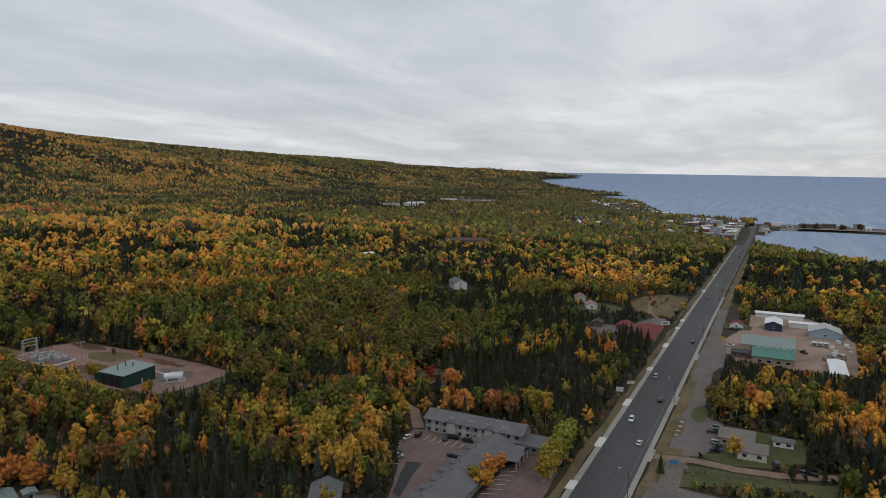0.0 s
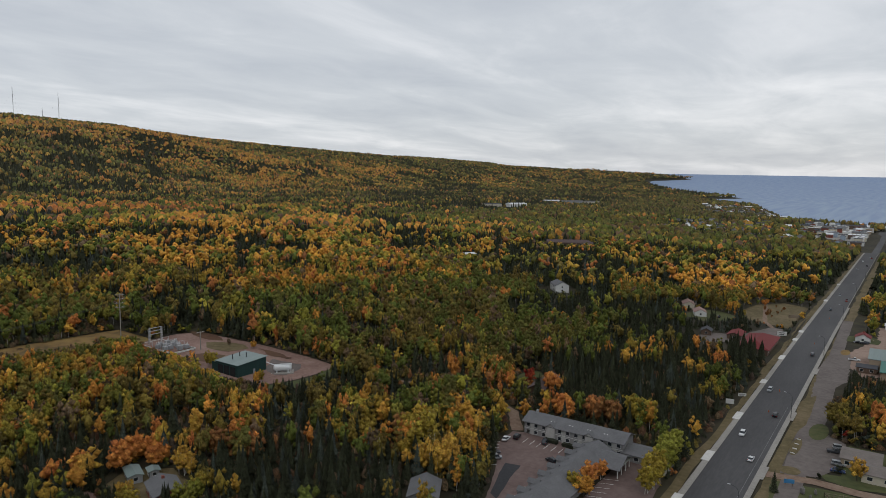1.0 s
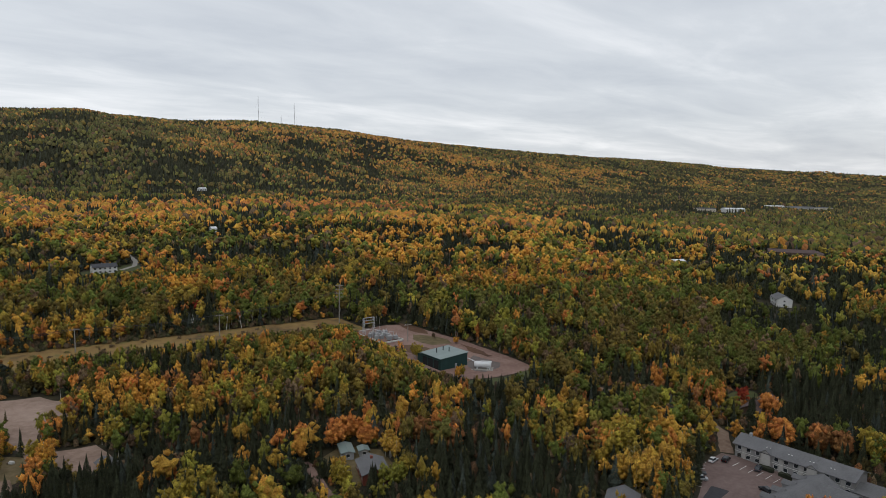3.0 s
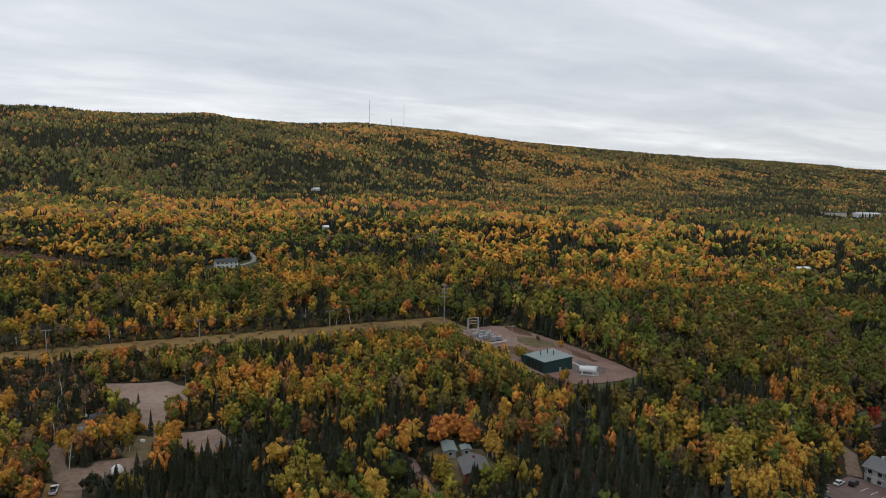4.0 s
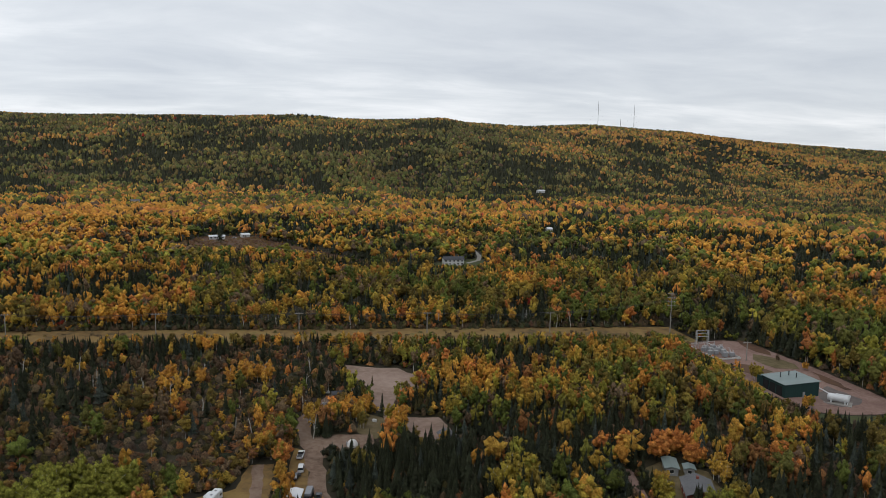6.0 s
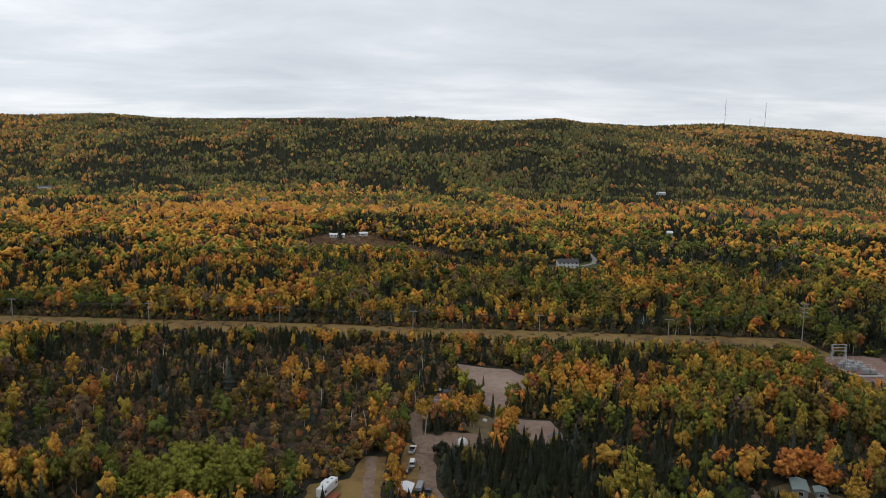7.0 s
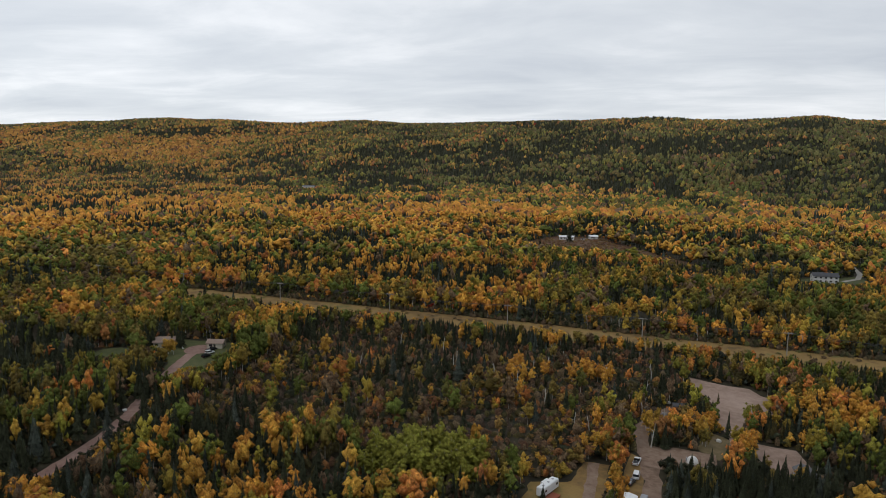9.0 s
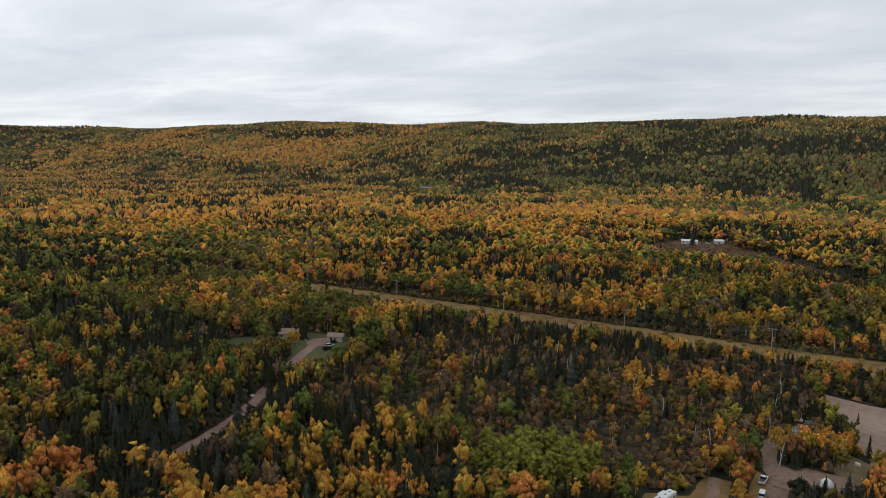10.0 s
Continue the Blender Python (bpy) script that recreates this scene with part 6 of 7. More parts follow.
for x, y in ((318, 45.5), (352, 46.4), (466, 44.0), (560, 45)):
    t = thing("traffic_cone", x, y, 0, "small orange traffic cone on the highway", "traffic cone", "traffic cones on the highway", 0.28, z=gz(x, 45))
    part("cone", tube(bmesh.new(), (0, 0, 0.04), (0, 0, 0.95), 0.26, 0.06, 10), C["orange"], t)
    part("base", boxm(-0.34, 0.34, -0.34, 0.34, 0, 0.05), M["dark_metal"], t)

# ---- west side of the highway ----
rr = thing("red_roof_lodge", 437, 70.5, 0, "brown lodge with a broad hipped red metal roof", "lodge")
part("wall", boxm(-19, 19, -8, 8, -0.5, 3.3), C["brown"], rr)
bm = bmesh.new()
lo = [bm.verts.new(c) for c in ((-20, -9, 3.2), (20, -9, 3.2), (20, 9, 3.2), (-20, 9, 3.2))]
hi = [bm.verts.new(c) for c in ((-11, 0, 6.4), (11, 0, 6.4))]
for q in ((lo[0], lo[1], hi[1], hi[0]), (lo[1], lo[2], hi[1]), (lo[2], lo[3], hi[0], hi[1]), (lo[3], lo[0], hi[0]), lo[::-1]):
    bm.faces.new(q)
part("roof", bm, C["r_red"], rr)
for i in range(6):
    window(rr, -15 + 6 * i, 1.7, 1.8, 1.3, ("y", -8, -1))
    window(rr, -15 + 6 * i, 1.7, 1.8, 1.3, ("y", 8, 1))
for i in range(3):
    window(rr, -5 + 5 * i, 1.7, 1.6, 1.3, ("x", -19, -1))
house("lodge_wing", 452, 86, 0, 14, 8, 2.8, 1.4, "brown", "r_red", "low brown wing with a red metal roof", "lodge", per_side=3)
house("white_house", 504, 121, 20, 11, 8, 3.0, 2.0, "white", "r_pink", "white house with a pinkish shingle roof", per_side=3)
house("white_house", 530, 136, 20, 12, 8, 3.0, 2.0, "cream", "r_pink", "pale house with a pinkish shingle roof", per_side=3)
house("dark_hut", 449, 103, 10, 8, 6, 2.6, 1.6, "brown", "r_dark", "small dark timber hut beside the parking lot", "hut", per_side=2)
house("white_house", 518, 236, 40, 17, 11, 5.4, 2.6, "white", "r_grey", "two-storey white house with a grey roof among trees", storeys=2, per_side=4)
house("white_bungalow", 631, 395, -20, 14, 8, 4.2, 1.2, "white", "r_white", "white bungalow with a pale roof among trees", per_side=3)
house("brown_lodge", 843, 376, -56, 52, 17, 4.6, 3.0, "brown", "r_brown", "long brown-roofed lodge among trees", "lodge", per_side=9)
house("brown_lodge", 856, 352, 20, 22, 13, 4.4, 2.6, "tan", "r_brown", "wing of a brown-roofed lodge among trees", "lodge", per_side=4)
for x, y, rot, L, W, h, wl_, rf in ((1440, 838, -36, 42, 22, 7, "cream", "r_dark"), (1492, 800, -36, 46, 24, 8, "white", "r_white"), (1795, 852, -48, 46, 20, 7, "white", "r_white"), (1838, 806, -48, 60, 24, 8, "grey", "r_grey"), (1872, 764, -48, 44, 20, 9, "cream", "r_grey"), (1620, 800, -20, 30, 14, 6, "tan", "r_brown"), (1690, 690, -30, 26, 14, 6, "brown", "r_brown")):
    house("school_block", x, y, rot, L, W, h, 1.6, wl_, rf, "large pale flat-roofed institutional block above the trees", "building", "distant institutional blocks", per_side=6, dz=2.0)
house("white_house", 135, 593, 0, 18, 9, 5.2, 2.2, "white", "r_dark", "two-storey white house with a dark roof", storeys=2, per_side=5)
house("trailer_house", -83, 771, 8, 16, 8, 3.0, 1.1, "white", "r_white", "white trailer house at the top of a clearing", per_side=4)
house("white_garage", -55, 785, 20, 9, 6, 2.8, 1.4, "white", "r_white", "small white garage beside a clearing", "garage", per_side=2)
for x, y, L in ((522, 1434, 18), (304, 803, 6), (-713, 1388, 26), (-251, 1188, 14), (-620, 1300, 14), (-900, 1500, 18), (-1040, 1370, 16), (860, 1450, 14), (950, 700, 14), (1010, 560, 16)):
    house("far_house", x, y, (x * 7) % 60 - 30, L, 8, 4.2, 1.8, "white", "r_grey" if int(x) % 2 else "r_white", "pale house far off among the trees", group="houses among the woods", per_side=3, dz=2.5)
house("brick_cabin", 117, 179, 68, 12, 8.5, 3.2, 1.6, "brick", "r_grey", "red brick cabin with a grey roof", "cabin", per_side=3, chimney=True)
part("deck", boxm(-5, 2, -7.2, -4.3, -0.4, 0.5), C["deck"], [o for o in bpy.data.objects if o.name.startswith("brick_cabin")][0], "reddish timber deck")
house("cabin_shed", 118, 197, 68, 8, 4, 2.4, 0.5, "grey", "r_sage", "flat pale shed in the cabin's yard", "shed", per_side=2)
house("small_shed", 123, 194, 68, 3.5, 3, 2.2, 0.4, "grey", "r_sage", "tiny pale shed in the cabin's yard", "shed", per_side=1)
house("grey_house", 165, 118, 30, 12, 9, 3.0, 2.0, "grey", "r_grey", "grey-roofed house half hidden by trees", per_side=3)
house("brown_cottage", 277, 135, 10, 9, 7, 2.8, 2.0, "brown", "r_brown", "small brown cottage among bright trees", per_side=2)
house("brown_cottage", 292, 136, 10, 8, 6, 2.6, 1.6, "grey", "r_grey", "small grey cottage among bright trees", per_side=2)
house("tan_cottage", -233, 291, 25, 10, 8.5, 2.9, 1.8, "cream", "r_tan", "cream cottage with a tan roof at the end of the lane", per_side=3)
house("tan_garage", -207.5, 297.5, 15, 8, 6, 2.6, 1.3, "cream", "r_tan", "cream garage with a tan roof beside the lawn", "garage", per_side=2)
for x, y in ((-226, 287), (-224, 284), (-221, 289), (-228, 283)):
    t = thing("garden_chair", x, y, srng.random() * 90, "pale garden chair on the cottage lawn", "chair", "garden chairs on the lawn")
    part("seat", boxm(-0.35, 0.35, -0.35, 0.35, 0.36, 0.44), C["trim"], t)
    part("backrest", boxm(-0.38, -0.3, -0.35, 0.35, 0.44, 1.0), C["trim"], t)
    for dx in (-0.3, 0.3):
        for dy in (-0.3, 0.3):
            part("leg", boxm(dx - 0.03, dx + 0.03, dy - 0.03, dy + 0.03, 0, 0.36), C["trim"], t)
t = thing("flagpole", -215, 303, 0, "thin white pole on the cottage lawn", "pole")
part("pole", tube(bmesh.new(), (0, 0, -0.3), (0, 0, 9), 0.09, 0.05, 6), C["trim"], t)
part("finial", tube(bmesh.new(), (0, 0, 9), (0, 0, 9.25), 0.12, 0.04, 6), C["trim"], t)
t = thing("white_boulder", -191, 213, 0, "pale boulder beside the gravel lane", "rock")
bm = bmesh.new()
bmesh.ops.create_icosphere(bm, subdivisions=2, radius=1.0)
for v in bm.verts:
    v.co = Vector((v.co.x * 1.2, v.co.y * 0.8, v.co.z * 0.7 + 0.4)) * (0.85 + 0.3 * noise.noise(v.co * 1.9))
part("stone", bm, C["trim"], t)

# ---- the camp ----
t = thing("dome_tent", 17, 232, 0, "white canvas dome tent on trodden ground", "tent")
bm = bmesh.new()
bmesh.ops.create_icosphere(bm, subdivisions=3, radius=1.95)
bmesh.ops.delete(bm, geom=[v for v in bm.verts if v.co.z < -0.1], context="VERTS")
for v in bm.verts:
    v.co.z *= 1.15
part("canvas", bm, C["canvas"], t)
part("door_flap", boxm(-2.05, -1.75, -0.5, 0.5, 0, 1.5), C["tarp"], t)
part("ground_sheet", boxm(-2.2, 2.2, -2.2, 2.2, -0.2, 0.03), C["wood"], t)
t = thing("trailer_rv", -26, 197.5, 68, "white travel trailer with a slide-out and red deck", "trailer")
part("body", bevelled(boxm(-4.6, 4.6, -1.25, 1.25, 0.6, 3.3), 0.15, 2), C["boat"], t)
part("slide_out", bevelled(boxm(-0.5, 3.0, 1.2, 2.2, 0.8, 3.0), 0.08), C["boat"], t)
for x in (-3, 0, 2.6):
    part("roof_vent", boxm(x, x + 0.6, -0.3, 0.3, 3.28, 3.45), C["tarp"], t)
for x in (-3.2, 3.3):
    window(t, x, 2.2, 1.1, 0.7, ("y", -1.25, -1))
for x in (-0.6, 0.5):
    for s in (-1, 1):
        part("wheel", tube(bmesh.new(), (x, s * 1.0, 0.38), (x, s * 1.3, 0.38), 0.38, n=10), C["tyre"], t)
part("deck", boxm(-4.4, 0.5, -4.2, -1.3, 0.1, 0.5), C["deck"], t, "reddish timber deck")
t = thing("box_trailer", 1.5, 199.5, 80, "flat grey trailer stacked with boards", "trailer")
part("bed", boxm(-3, 3, -1.1, 1.1, 0.6, 0.8), M["dark_metal"], t)
part("load", bevelled(boxm(-2.6, 2.6, -0.95, 0.95, 0.8, 1.7), 0.08), C["tarp"], t)
for x in (-0.5, 0.6):
    for s in (-1, 1):
        part("wheel", tube(bmesh.new(), (x, s * 0.95, 0.34), (x, s * 1.2, 0.34), 0.34, n=10), C["tyre"], t)
house("camp_hut", -3, 196, 80, 6, 4, 2.3, 0.5, "tarp", "r_white", "low grey hut with a pale flat roof", "hut", per_side=1)
house("canvas_shelter", 51, 230, 100, 9, 5, 2.0, 1.2, "tarp", "r_grey", "grey tarpaulin shelter at the edge of the gravel", "shelter", per_side=1, door=False)
house("camp_shelter", 15, 279, 10, 5, 3.5, 2.2, 0.6, "wood", "r_dark", "dark timber shelter beside the clearing", "shelter", per_side=1)
for x, y in ((20, 275), (23, 272), (25, 268), (9, 272), (12, 248), (26, 262), (27, 252), (11, 285), (22, 229)):
    t = thing("camp_gear", x, y, srng.random() * 180, "heap of covered gear on the ground", "gear", "gear in the camp")
    part("cover", bevelled(boxm(-0.9, 0.9, -0.6, 0.6, 0, 0.9, taper=0.15), 0.12, 2), C[srng.choice(("tarp", "canvas", "car_grey"))], t)
    part("box", bevelled(boxm(0.95, 1.6, -0.3, 0.3, 0, 0.5), 0.04), C["wood"], t)

# ---- the town and its harbour ----
for x, y in TOWN:
    big = trnd.random() < 0.25 and y < float(table(SHORE, x)) + 180
    L = trnd.uniform(20, 38) if big else trnd.uniform(10, 16)
    house("town_house", x, y, trnd.choice((0, 0, 90, 90, 20)), L, trnd.uniform(9, 13) if big else 8, trnd.uniform(4.5, 7.5), trnd.uniform(1.0, 1.8) if big else 2.4, trnd.choice(("white", "white", "cream", "grey", "brick", "blue")),
          trnd.choice(("r_grey", "r_dark", "r_white", "r_brown", "r_grey")), "pitched-roof building in the lakeside town", "house", "town houses", per_side=2, door=False, ends=False, dz=0.3)
for x, y, L, W, rot, wl_, rf in ((1606, 20, 30, 14, 0, "brick", "r_dark"), (1640, 60, 34, 16, 90, "white", "r_white"), (1612, -60, 40, 12, 90, "brown", "r_brown"), (1640, -95, 26, 10, 90, "brown", "r_dark"), (1622, 96, 30, 14, 90, "brown", "r_dark"), (1655, -150, 20, 10, 90, "grey", "r_grey")):
    house("harbour_building", x, y, rot, L, W, 6.5, 2.0, wl_, rf, "building on the harbour front", "building", "harbour front", per_side=4, dz=0.4)
srng2 = random.Random(31)
shops = []
while len(shops) < 34:
    x, y = srng2.uniform(1335, 1690), srng2.uniform(70, 215)
    if len(shops) > 27:
        x, y = srng2.uniform(1604, 1650), srng2.uniform(-210, 20)
    if y > 115 + (x - 1335) * 0.3 or any(abs(x - a) < 24 and abs(y - b) < 16 for a, b in shops) or any(math.hypot(x - a, y - b) < 17 for a, b in TOWN):
        srng2.random()
        if srng2.random() > 0.02:
            continue
    shops.append((x, y))
# the row along the main street, on both sides
shops += [(1246 + 27 * i + srng2.uniform(-4, 4), 72 + srng2.uniform(-2, 4)) for i in range(13)] + [(1436 + 30 * i, 24 + srng2.uniform(-2, 3)) for i in range(5)]
for x, y in shops:
    L, W, h = srng2.uniform(12, 26), srng2.uniform(9, 15), srng2.uniform(4.5, 8)
    t = thing("shop_building", x, y, srng2.choice((0, 90)), "flat-roofed shop in the lakeside town", "shop", "shops of the town", dz=0.2)
    part("wall", boxm(-L / 2, L / 2, -W / 2, W / 2, -1, h), C[srng2.choice(("white", "white", "cream", "grey", "tan", "brown"))], t)
    r = part("roof", boxm(-L / 2 - 0.2, L / 2 + 0.2, -W / 2 - 0.2, W / 2 + 0.2, h, h + 0.35), C[srng2.choice(("r_white", "r_white", "r_grey", "r_dark", "r_grey"))], t)
    part("roof_unit", boxm(-1.2, 1.2, -0.9, 0.9, h + 0.35, h + 1.5), C["grey"], r)
    window(t, 0, 1.8, L * 0.6, 1.6, ("y", -W / 2, -1))
    window(t, 0, 1.8, W * 0.6, 1.6, ("x", -L / 2, -1))
br = thing("breakwater", 1240, -70, 0, "low rubble breakwater in the harbour", "breakwater", z=-0.4, dz=0)
for i in range(60):
    f = i / 60
    bm = bmesh.new()
    bmesh.ops.create_icosphere(bm, subdivisions=1, radius=1.0)
    for v in bm.verts:
        v.co = v.co * (2.0 + 0.8 * noise.noise(v.co * 2 + Vector((i, 0, 0)))) + Vector((8 - 158 * f, 14 - 30 * f + srng.random() * 2, 0.5))
    part("stone", bm, C["rock"], br)
for i in range(44):
    f = srng.random()
    x, y = 1036 + 128 * f + srng.uniform(-6, 6), -72 + 34 * f + srng.uniform(-7, 9)
    t = thing("moored_boat", x, min(y, float(table(SHORE, x)) - 5), srng.random() * 180, "small white boat moored in the harbour", "boat", "boats in the harbour", z=0.0, dz=0)
    bm = bmesh.new()
    prism(bm, [(-4, -0.3), (3.4, -0.3), (4.8, 1.2), (-4.1, 1.2)], -1.4, 1.4)
    part("hull", bm, C["boat"], t)
    part("cabin", bevelled(boxm(-1.8, 1.6, -1.1, 1.1, 1.15, 2.6, taper=0.15), 0.06), C["trim"], t)

# ---- single trees nearest the camera ----


def tree_meshes(kind, hue, seed):
    """Crown and trunk of one tree, one unit of height 10 m."""
    global trng
    trng = np.random.RandomState(seed)
    bark = "bark_dark" if kind in ("spruce", "maple") else "bark_pale"
    tall = dict(aspen=1.55, birch=1.25, maple=0.95).get(kind, 1)
    if kind == "spruce":
        c = spruce_crown(12, 8) * (1.75, 1.75, 9.6) + (0, 0, 0.3)
    else:
        c = full_crown(18, 90, tall * 0.9, 0.11, 5, 0.32, 0.12)
        w = dict(aspen=2.3, birch=2.6, maple=3.4)[kind]
        c = c * (w, w, 8.1 / c[..., 2].max()) + (0, 0, 1.9)
    n = len(c)
    tint = np.tile(np.array(hue), (n, 1)) * trng.uniform(0.9, 1.1, (n, 1))
    crown = weld(mesh_np("crown", c.reshape(-1, 3), np.arange(n * 3).reshape(-1, 3), M["leaf"], tint), kind != "spruce")
    bm = bmesh.new()
    tube(bm, (0, 0, -0.4), (0.1, 0.05, 5.0), 0.15, 0.10, 6)
    tube(bm, (0.1, 0.05, 5.0), (0.0, 0.1, 8.6), 0.10, 0.04, 6)
    if kind != "spruce":
        for k in range(5):
            a, z = k * 2.4, 3.0 + 0.9 * k
            tube(bm, (0.06, 0.03, z), (1.5 * math.cos(a), 1.5 * math.sin(a), z + 1.5), 0.07, 0.02, 4)
    me = bpy.data.meshes.new("trunk")
    bm.to_mesh(me); bm.free()
    me.materials.append(M[bark])
    return me, crown


def nearest_hue(c):
    keys = ["green", "lime", "yellow", "gold", "orange", "rust", "red", "bare", "dark"]
    d = [sum(abs(math.log(max(a, 1e-3) / max(b, 1e-3))) for a, b in zip(c, HUES[k])) for k in keys]
    return keys[int(np.argmin(d))]


WORDS = dict(green="green", lime="yellow-green", yellow="yellow", gold="golden", orange="orange", rust="rust-brown", red="bright red", bare="nearly bare", dark="dark green", willow="fresh green")
masters, counts = {}, {}


def stand_tree(x, y, h, kind, hk, i):
    """One tree with trunk and crown; the first of a kind is built, the others are copies."""
    counts[kind] = counts.get(kind, 0) + 1
    key, s = (kind, hk, i % 3), h / 10.0
    m = Matrix.Translation((x, y, gz(x, y) - 0.1)) @ Euler((0, 0, i * 2.399)).to_matrix().to_4x4()
    wide = s * (0.85 + 0.3 * ((i * 37) % 11) / 11)
    if key not in masters:
        tk, cr = tree_meshes(kind, HUES[hk], 100 + len(masters))
        label = "dark green spruce with a narrow spire in the mixed woods" if kind == "spruce" else WORDS[hk] + " " + kind + (" with a pale trunk in the autumn woods" if kind != "maple" else " with a broad crown in the autumn woods")
        t = tagged(new(kind + "_tree"), label, "tree", "trees of the mixed woods")
        part("trunk", tk, None, t)
        part("crown", cr, None, t)
        masters[key] = t
        t.matrix_basis = m
    else:
        t = copy_thing(masters[key], m)
    t.scale = (wide, wide, s)


# groves that stand out: middle, half widths, how many, kind, hue, least and greatest height
grng = random.Random(8)
GROVES_BY_THE_ROAD = [(216, 63.4, 7, 1.6, 9, "birch", "lime", 10, 13), (230, 63.5, 8, 1.5, 12, "aspen", "willow", 11, 15), (244, 63.6, 5, 1.5, 6, "aspen", "willow", 9, 12), (205, 80.2, 1.2, 0.8, 2, "maple", "orange", 8, 9.5), (212, 79.2, 1.2, 0.6, 2, "birch", "orange", 7, 8.5), (197, 83, 1, 0.8, 2, "maple", "lime", 7, 8), (197, 78.6, 2, 0.5, 2, "maple", "gold", 7, 8), (252, 113, 3, 7, 6, "maple", "orange", 9, 12),
                      (259, 99, 3, 7, 7, "maple", "rust", 10, 13), (265, 84, 3, 5, 4, "birch", "lime", 11, 14), (372, 80, 5, 5, 5, "maple", "orange", 9, 11), (370, 65, 9, 4, 14, "spruce", "spruce", 17, 22), (384, 71, 9, 6, 13, "spruce", "spruce", 16, 20), (400, 62.5, 5, 1.5, 6, "spruce", "spruce", 12, 15), (318, 70, 7, 5, 7, "aspen", "lime", 8, 10), (269, 83, 3, 3, 3, "birch", "lime", 11, 13), (314, 18, 7, 4, 8, "maple", "green", 9, 12), (330, 12, 10, 6, 9, "spruce", "spruce", 12, 16), (350, -4, 14, 8, 12, "birch", "yellow", 9, 12)]
GROVES_BY_THE_ROAD += [(262, 9, 0.5, 0.5, 1, "maple", "yellow", 9, 9.5), (237, 31, 0.3, 0.3, 1, "spruce", "spruce", 8, 9)]
GROVES_NEAR_YARD = [(117, 169, 4, 2, 6, "birch", "willow", 7, 9), (127, 174, 2, 3, 4, "aspen", "green", 7, 9), (107, 196, 2, 4, 5, "spruce", "spruce", 7, 9), (128, 201, 3, 3, 4, "maple", "orange", 8, 10), (191, 113.5, 4, 2, 5, "birch", "lime", 6, 8), (196, 119, 4, 2.5, 6, "aspen", "gold", 8, 10), (181, 110.5, 5, 2.5, 7, "birch", "green", 7, 10), (211, 129, 6, 3, 9, "maple", "green", 5, 8), (225, 130, 4, 3, 6, "maple", "dark", 4, 6), (238, 299, 1.5, 2, 2, "birch", "bare", 3, 4), (241, 285.5, 1, 2, 2, "maple", "gold", 4, 5), (206, 274, 2, 4, 5, "birch", "lime", 7, 9), (207, 238, 2, 1, 2, "aspen", "lime", 6, 8), (202, 237, 1, 1, 2, "aspen", "gold", 6, 7),
                    (228, 146, 5, 4, 4, "aspen", "gold", 10, 12), (193, 140, 9, 6, 12, "aspen", "lime", 12, 15), (208, 131, 6, 2, 4, "aspen", "gold", 8, 10), (185, 122, 9, 6, 13, "birch", "yellow", 11, 14), (178, 113, 4, 3, 4, "aspen", "gold", 9, 11), (147, 183, 6, 9, 10, "maple", "rust", 9, 11),
                    (124, 205, 8, 4, 7, "maple", "orange", 9, 11), (104, 210, 7, 4, 7, "maple", "orange", 9, 11), (234, 217, 3, 3, 3, "aspen", "lime", 9, 10), (256, 251, 4, 4, 5, "maple", "orange", 8, 10), (182, 268, 8, 17, 34, "aspen", "lime", 9, 12), (186, 248, 5, 6, 8, "birch", "yellow", 8, 10), (233, 215, 2, 2, 3, "maple", "lime", 8, 9), (258, 251, 5, 3, 5, "maple", "orange", 9, 11),
                    (104, 178, 2.5, 3, 6, "aspen", "lime", 8, 10), (112, 171, 2, 1.5, 4, "spruce", "spruce", 9, 11), (124, 172, 2.5, 2, 5, "birch", "lime", 7, 9), (129, 186, 3, 4, 6, "aspen", "yellow", 8, 10), (110, 189, 3, 2, 4, "birch", "yellow", 4, 6), (104, 187, 2, 2, 3, "spruce", "spruce", 6, 8),
                    (284, 143, 0.5, 0.5, 1, "maple", "red", 9, 10), (270, 131, 5, 3, 5, "spruce", "spruce", 9, 12), (281, 131, 4, 3, 4, "maple", "orange", 8, 10)]
GROVES_FAR = [(555, 82, 25, 10, 14, "maple", "rust", 1.5, 3.5), (590, 92, 8, 5, 5, "maple", "orange", 3, 5), (520, 96, 8, 4, 5, "birch", "lime", 3, 6), (532, 118, 6, 8, 7, "birch", "green", 5, 8), (490, 108, 6, 4, 6, "spruce", "spruce", 6, 10), (565, 135, 22, 17, 28, "aspen", "yellow", 11, 14), (530, 104, 6, 3, 6, "aspen", "gold", 8, 10), (612, 88, 3, 3, 3, "maple", "orange", 7, 8), (64, 190, 10, 5, 12, "aspen", "lime", 10, 13), (-66, 203, 18, 10, 50, "birch", "willow", 9, 13), (-66, 194, 19, 7, 40, "birch", "willow", 5, 9),
              (1602, -48, 6, 3, 4, "spruce", "spruce", 13, 17), (1604, -72, 6, 6, 6, "spruce", "spruce", 12, 16), (1606, -118, 8, 12, 9, "maple", "dark", 8, 11), (1604, -148, 6, 4, 5, "maple", "dark", 12, 15)]
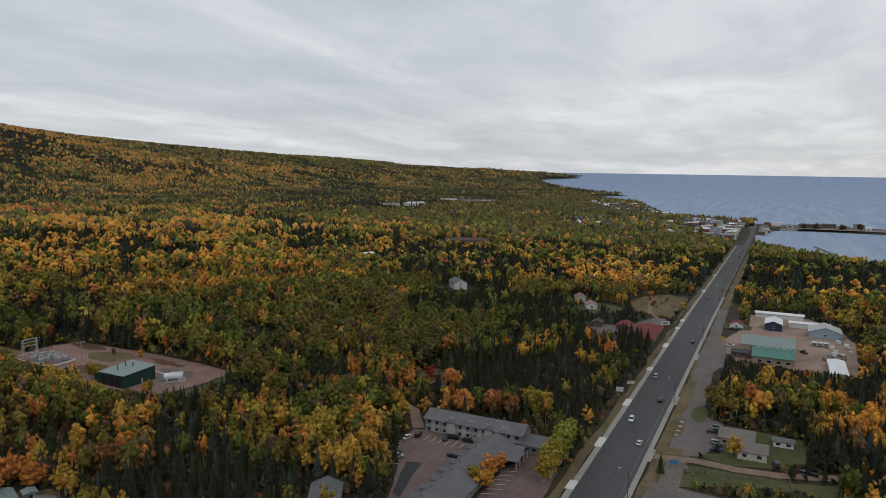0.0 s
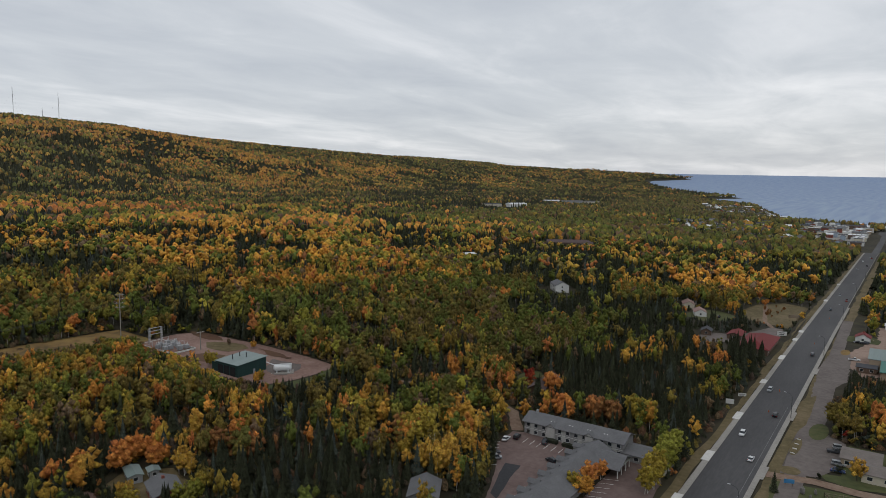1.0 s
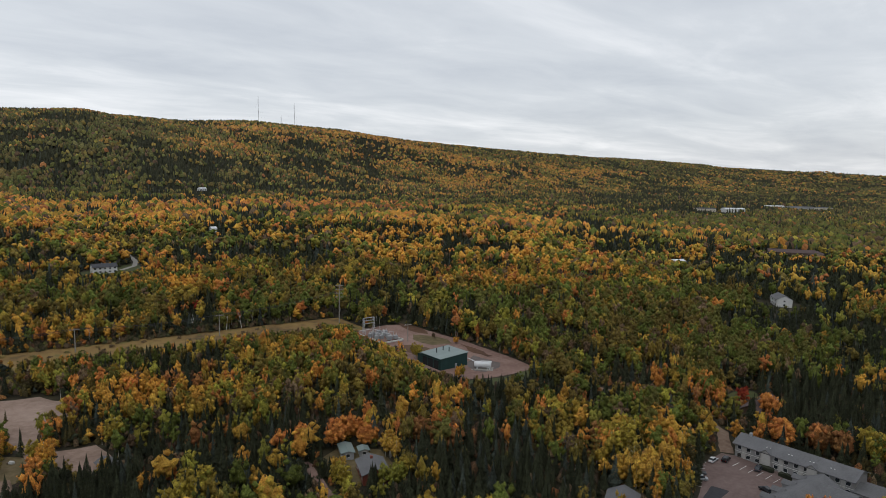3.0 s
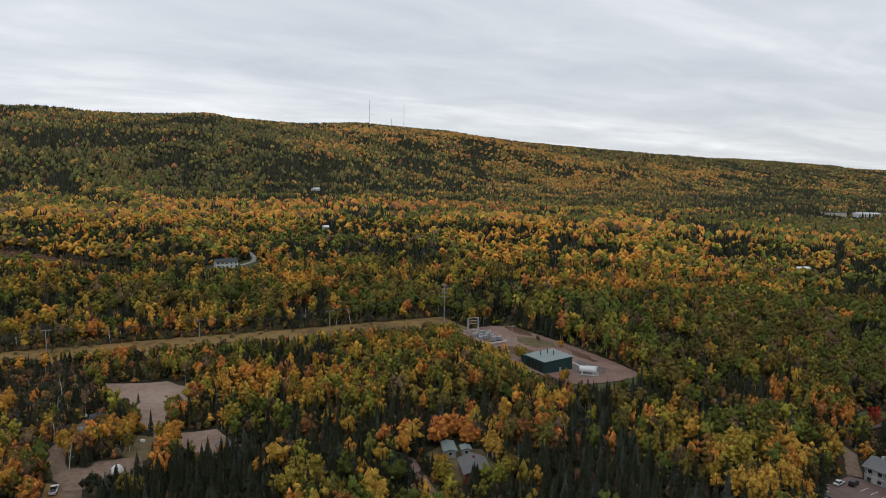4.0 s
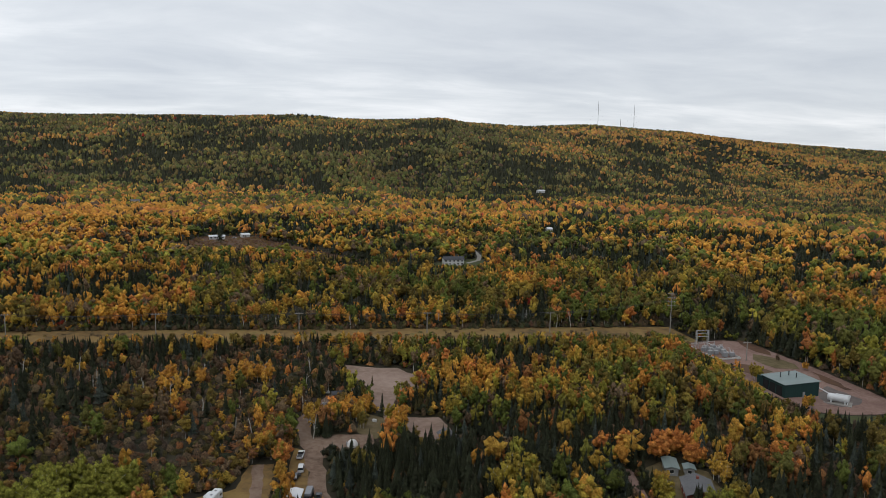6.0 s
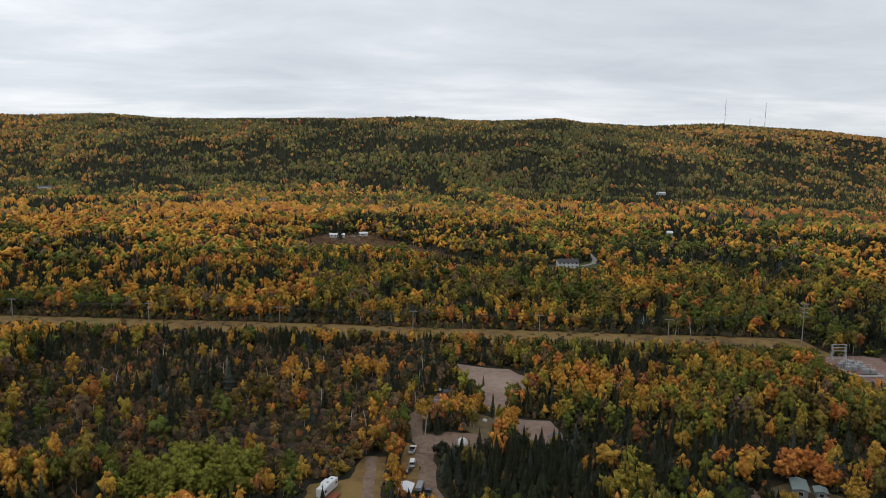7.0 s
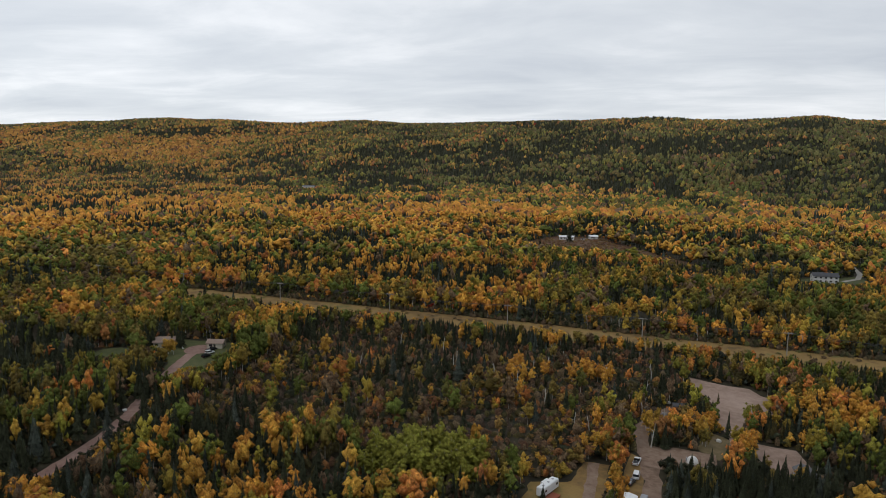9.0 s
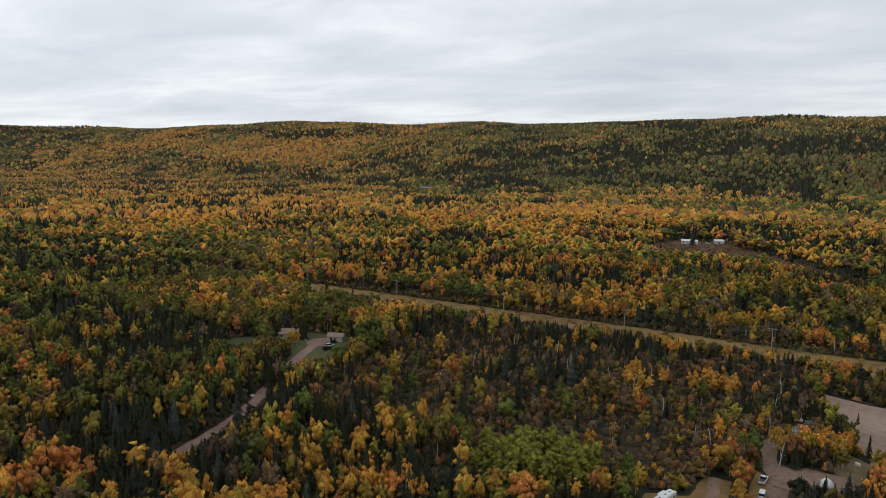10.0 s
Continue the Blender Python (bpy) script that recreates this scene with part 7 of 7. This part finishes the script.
GROVES_CAMP = [(7, 241, 2, 1.5, 3, "spruce", "spruce", 9, 11), (10, 243, 1.5, 1, 2, "spruce", "spruce", 8, 10), (2.5, 254, 1.5, 1.5, 3, "birch", "yellow", 8, 10), (5, 249, 1.5, 1.5, 2, "birch", "yellow", 7, 9), (-5, 244, 2, 3, 3, "maple", "green", 6, 8),
               (18, 258, 2.5, 2, 4, "birch", "gold", 8, 10), (21, 252.5, 2, 1.5, 3, "birch", "yellow", 7, 9), (22, 246, 1.5, 1.5, 2, "birch", "green", 6, 8), (11, 253, 2, 2, 3, "birch", "lime", 8, 10), (13, 246, 1.5, 1.5, 3, "spruce", "spruce", 7, 9),
               (24, 262, 2, 3, 4, "birch", "gold", 7, 9), (31, 257, 0.6, 0.6, 1, "spruce", "spruce", 10, 11), (35.5, 241, 1.8, 1.8, 4, "birch", "gold", 9, 11), (33, 246, 1.5, 1.5, 2, "birch", "lime", 8, 10), (36, 238, 2, 1.5, 4, "spruce", "spruce", 5, 7),
               (40, 262, 2, 2, 3, "birch", "orange", 8, 10), (47, 258, 4, 2.5, 11, "spruce", "dark", 7, 9), (55, 256, 3, 4, 6, "spruce", "dark", 7, 9), (30.5, 292.5, 0.5, 0.5, 1, "spruce", "dark", 5, 6), (15, 287, 4, 2.5, 9, "spruce", "spruce", 7, 10), (8, 296, 4, 4, 8, "spruce", "spruce", 6, 9),
               (22, 325, 0.5, 0.5, 1, "aspen", "orange", 9, 10), (17, 327, 0.5, 0.5, 1, "aspen", "lime", 8, 9), (46, 320, 8, 3, 9, "maple", "dark", 5, 7), (61, 303, 4, 5, 6, "maple", "green", 5, 7), (30, 326, 5, 2, 5, "spruce", "spruce", 4, 7),
               (-6.5, 221, 1.2, 2, 4, "maple", "orange", 7, 9), (57, 247, 2, 3, 3, "aspen", "lime", 10, 13), (47.5, 225.5, 1, 1, 2, "birch", "yellow", 6, 7), (30, 206, 21, 11, 78, "spruce", "spruce", 8, 12), (20, 209, 4, 3, 4, "birch", "green", 8, 10)]
GROVES_LEFT = [(-77, 742, 0.5, 0.5, 1, "spruce", "spruce", 24, 25), (-48, 297, 10, 10, 8, "birch", "gold", 8, 11), (-22, 300, 10, 7, 9, "birch", "gold", 9, 11), (-226, 292, 4, 3, 6, "spruce", "spruce", 8, 11), (-238, 284, 5, 4, 9, "spruce", "spruce", 9, 13), (-222, 278, 3, 3, 5, "birch", "yellow", 7, 9), (-217, 209, 6, 4, 7, "maple", "orange", 10, 12), (-203, 209, 4, 4, 4, "aspen", "lime", 10, 11), (-163, 139, 2, 2, 3, "aspen", "gold", 11, 13),
               (-183, 137, 4, 3, 4, "aspen", "gold", 9, 11), (-222, 177, 5, 4, 5, "aspen", "yellow", 9, 11), (-191, 229, 6, 6, 12, "spruce", "spruce", 11, 15)]
gi = 0
for grove in (GROVES_BY_THE_ROAD, GROVES_NEAR_YARD, GROVES_FAR, GROVES_CAMP, GROVES_LEFT):
    for cx, cy, hx, hy, n, kind, hk, h0, h1 in grove:
        for _ in range(n):
            gi += 1
            a, q = grng.uniform(0, 6.283), math.sqrt(grng.random())
            stand_tree(cx + hx * q * math.cos(a), cy + hy * q * math.sin(a), grng.uniform(h0, h1), kind, hk, gi)

for i in np.nonzero(SINGLE)[0]:
    if ncon[i]:
        kind, hk = "spruce", "spruce"
    else:
        hk = nearest_hue(nhue[i])
        kind = "maple" if hk in ("orange", "rust", "red") else ("birch" if i % 3 == 0 else "aspen")
    if counts.get(kind, 0) < 215:
        stand_tree(NX[i], NY[i], nh[i], kind, hk, int(i))
    else:
        SINGLE[i] = False

# dead pale trunks standing in the wet ground and along the power line
drng = random.Random(3)
snag = None
for i in range(46):
    x, y = (drng.uniform(-150, 40), drng.uniform(235, 345)) if i % 2 else (drng.uniform(-230, 190), drng.uniform(395, 402) - 0.088 * 0)
    if i % 2 == 0:
        y = 386 - 0.088 * x + drng.uniform(3, 14)
    h = drng.uniform(5, 10)
    if snag is None:
        snag = tagged(new("dead_tree"), "pale dead tree trunk with a few broken limbs", "tree", "dead trees")
        part("trunk", tube(tube(bmesh.new(), (0, 0, -0.4), (0.15, 0.1, 6), 0.20, 0.13, 6), (0.15, 0.1, 6), (0.5, 0.0, 10), 0.13, 0.05, 6), M["bark_pale"], snag)
        for k in range(4):
            a, z = k * 1.9, 4 + k * 1.3
            part("limb", tube(bmesh.new(), (0.15, 0.1, z), (1.3 * math.cos(a), 1.3 * math.sin(a), z + 1.2), 0.07, 0.03, 5), M["bark_pale"], snag)
        t = snag
    else:
        t = copy_thing(snag, pose(0, 0, 0))
    t.matrix_basis = pose(x, y, gz(x, y), drng.uniform(-8, 8), drng.uniform(-8, 8), drng.uniform(0, 360)) @ Matrix.Diagonal((1.1, 1.1, h / 10, 1))

# the rest of the near woods
m = ~SINGLE
forest("near_woods", "mixed autumn woods of gold, green and rust trees with dark spruces", NX[m], NY[m], ncon[m], nhue[m], nh[m], nrad[m], NEAR_LEAF, NEAR_SPRUCE, 0.7, nrs)
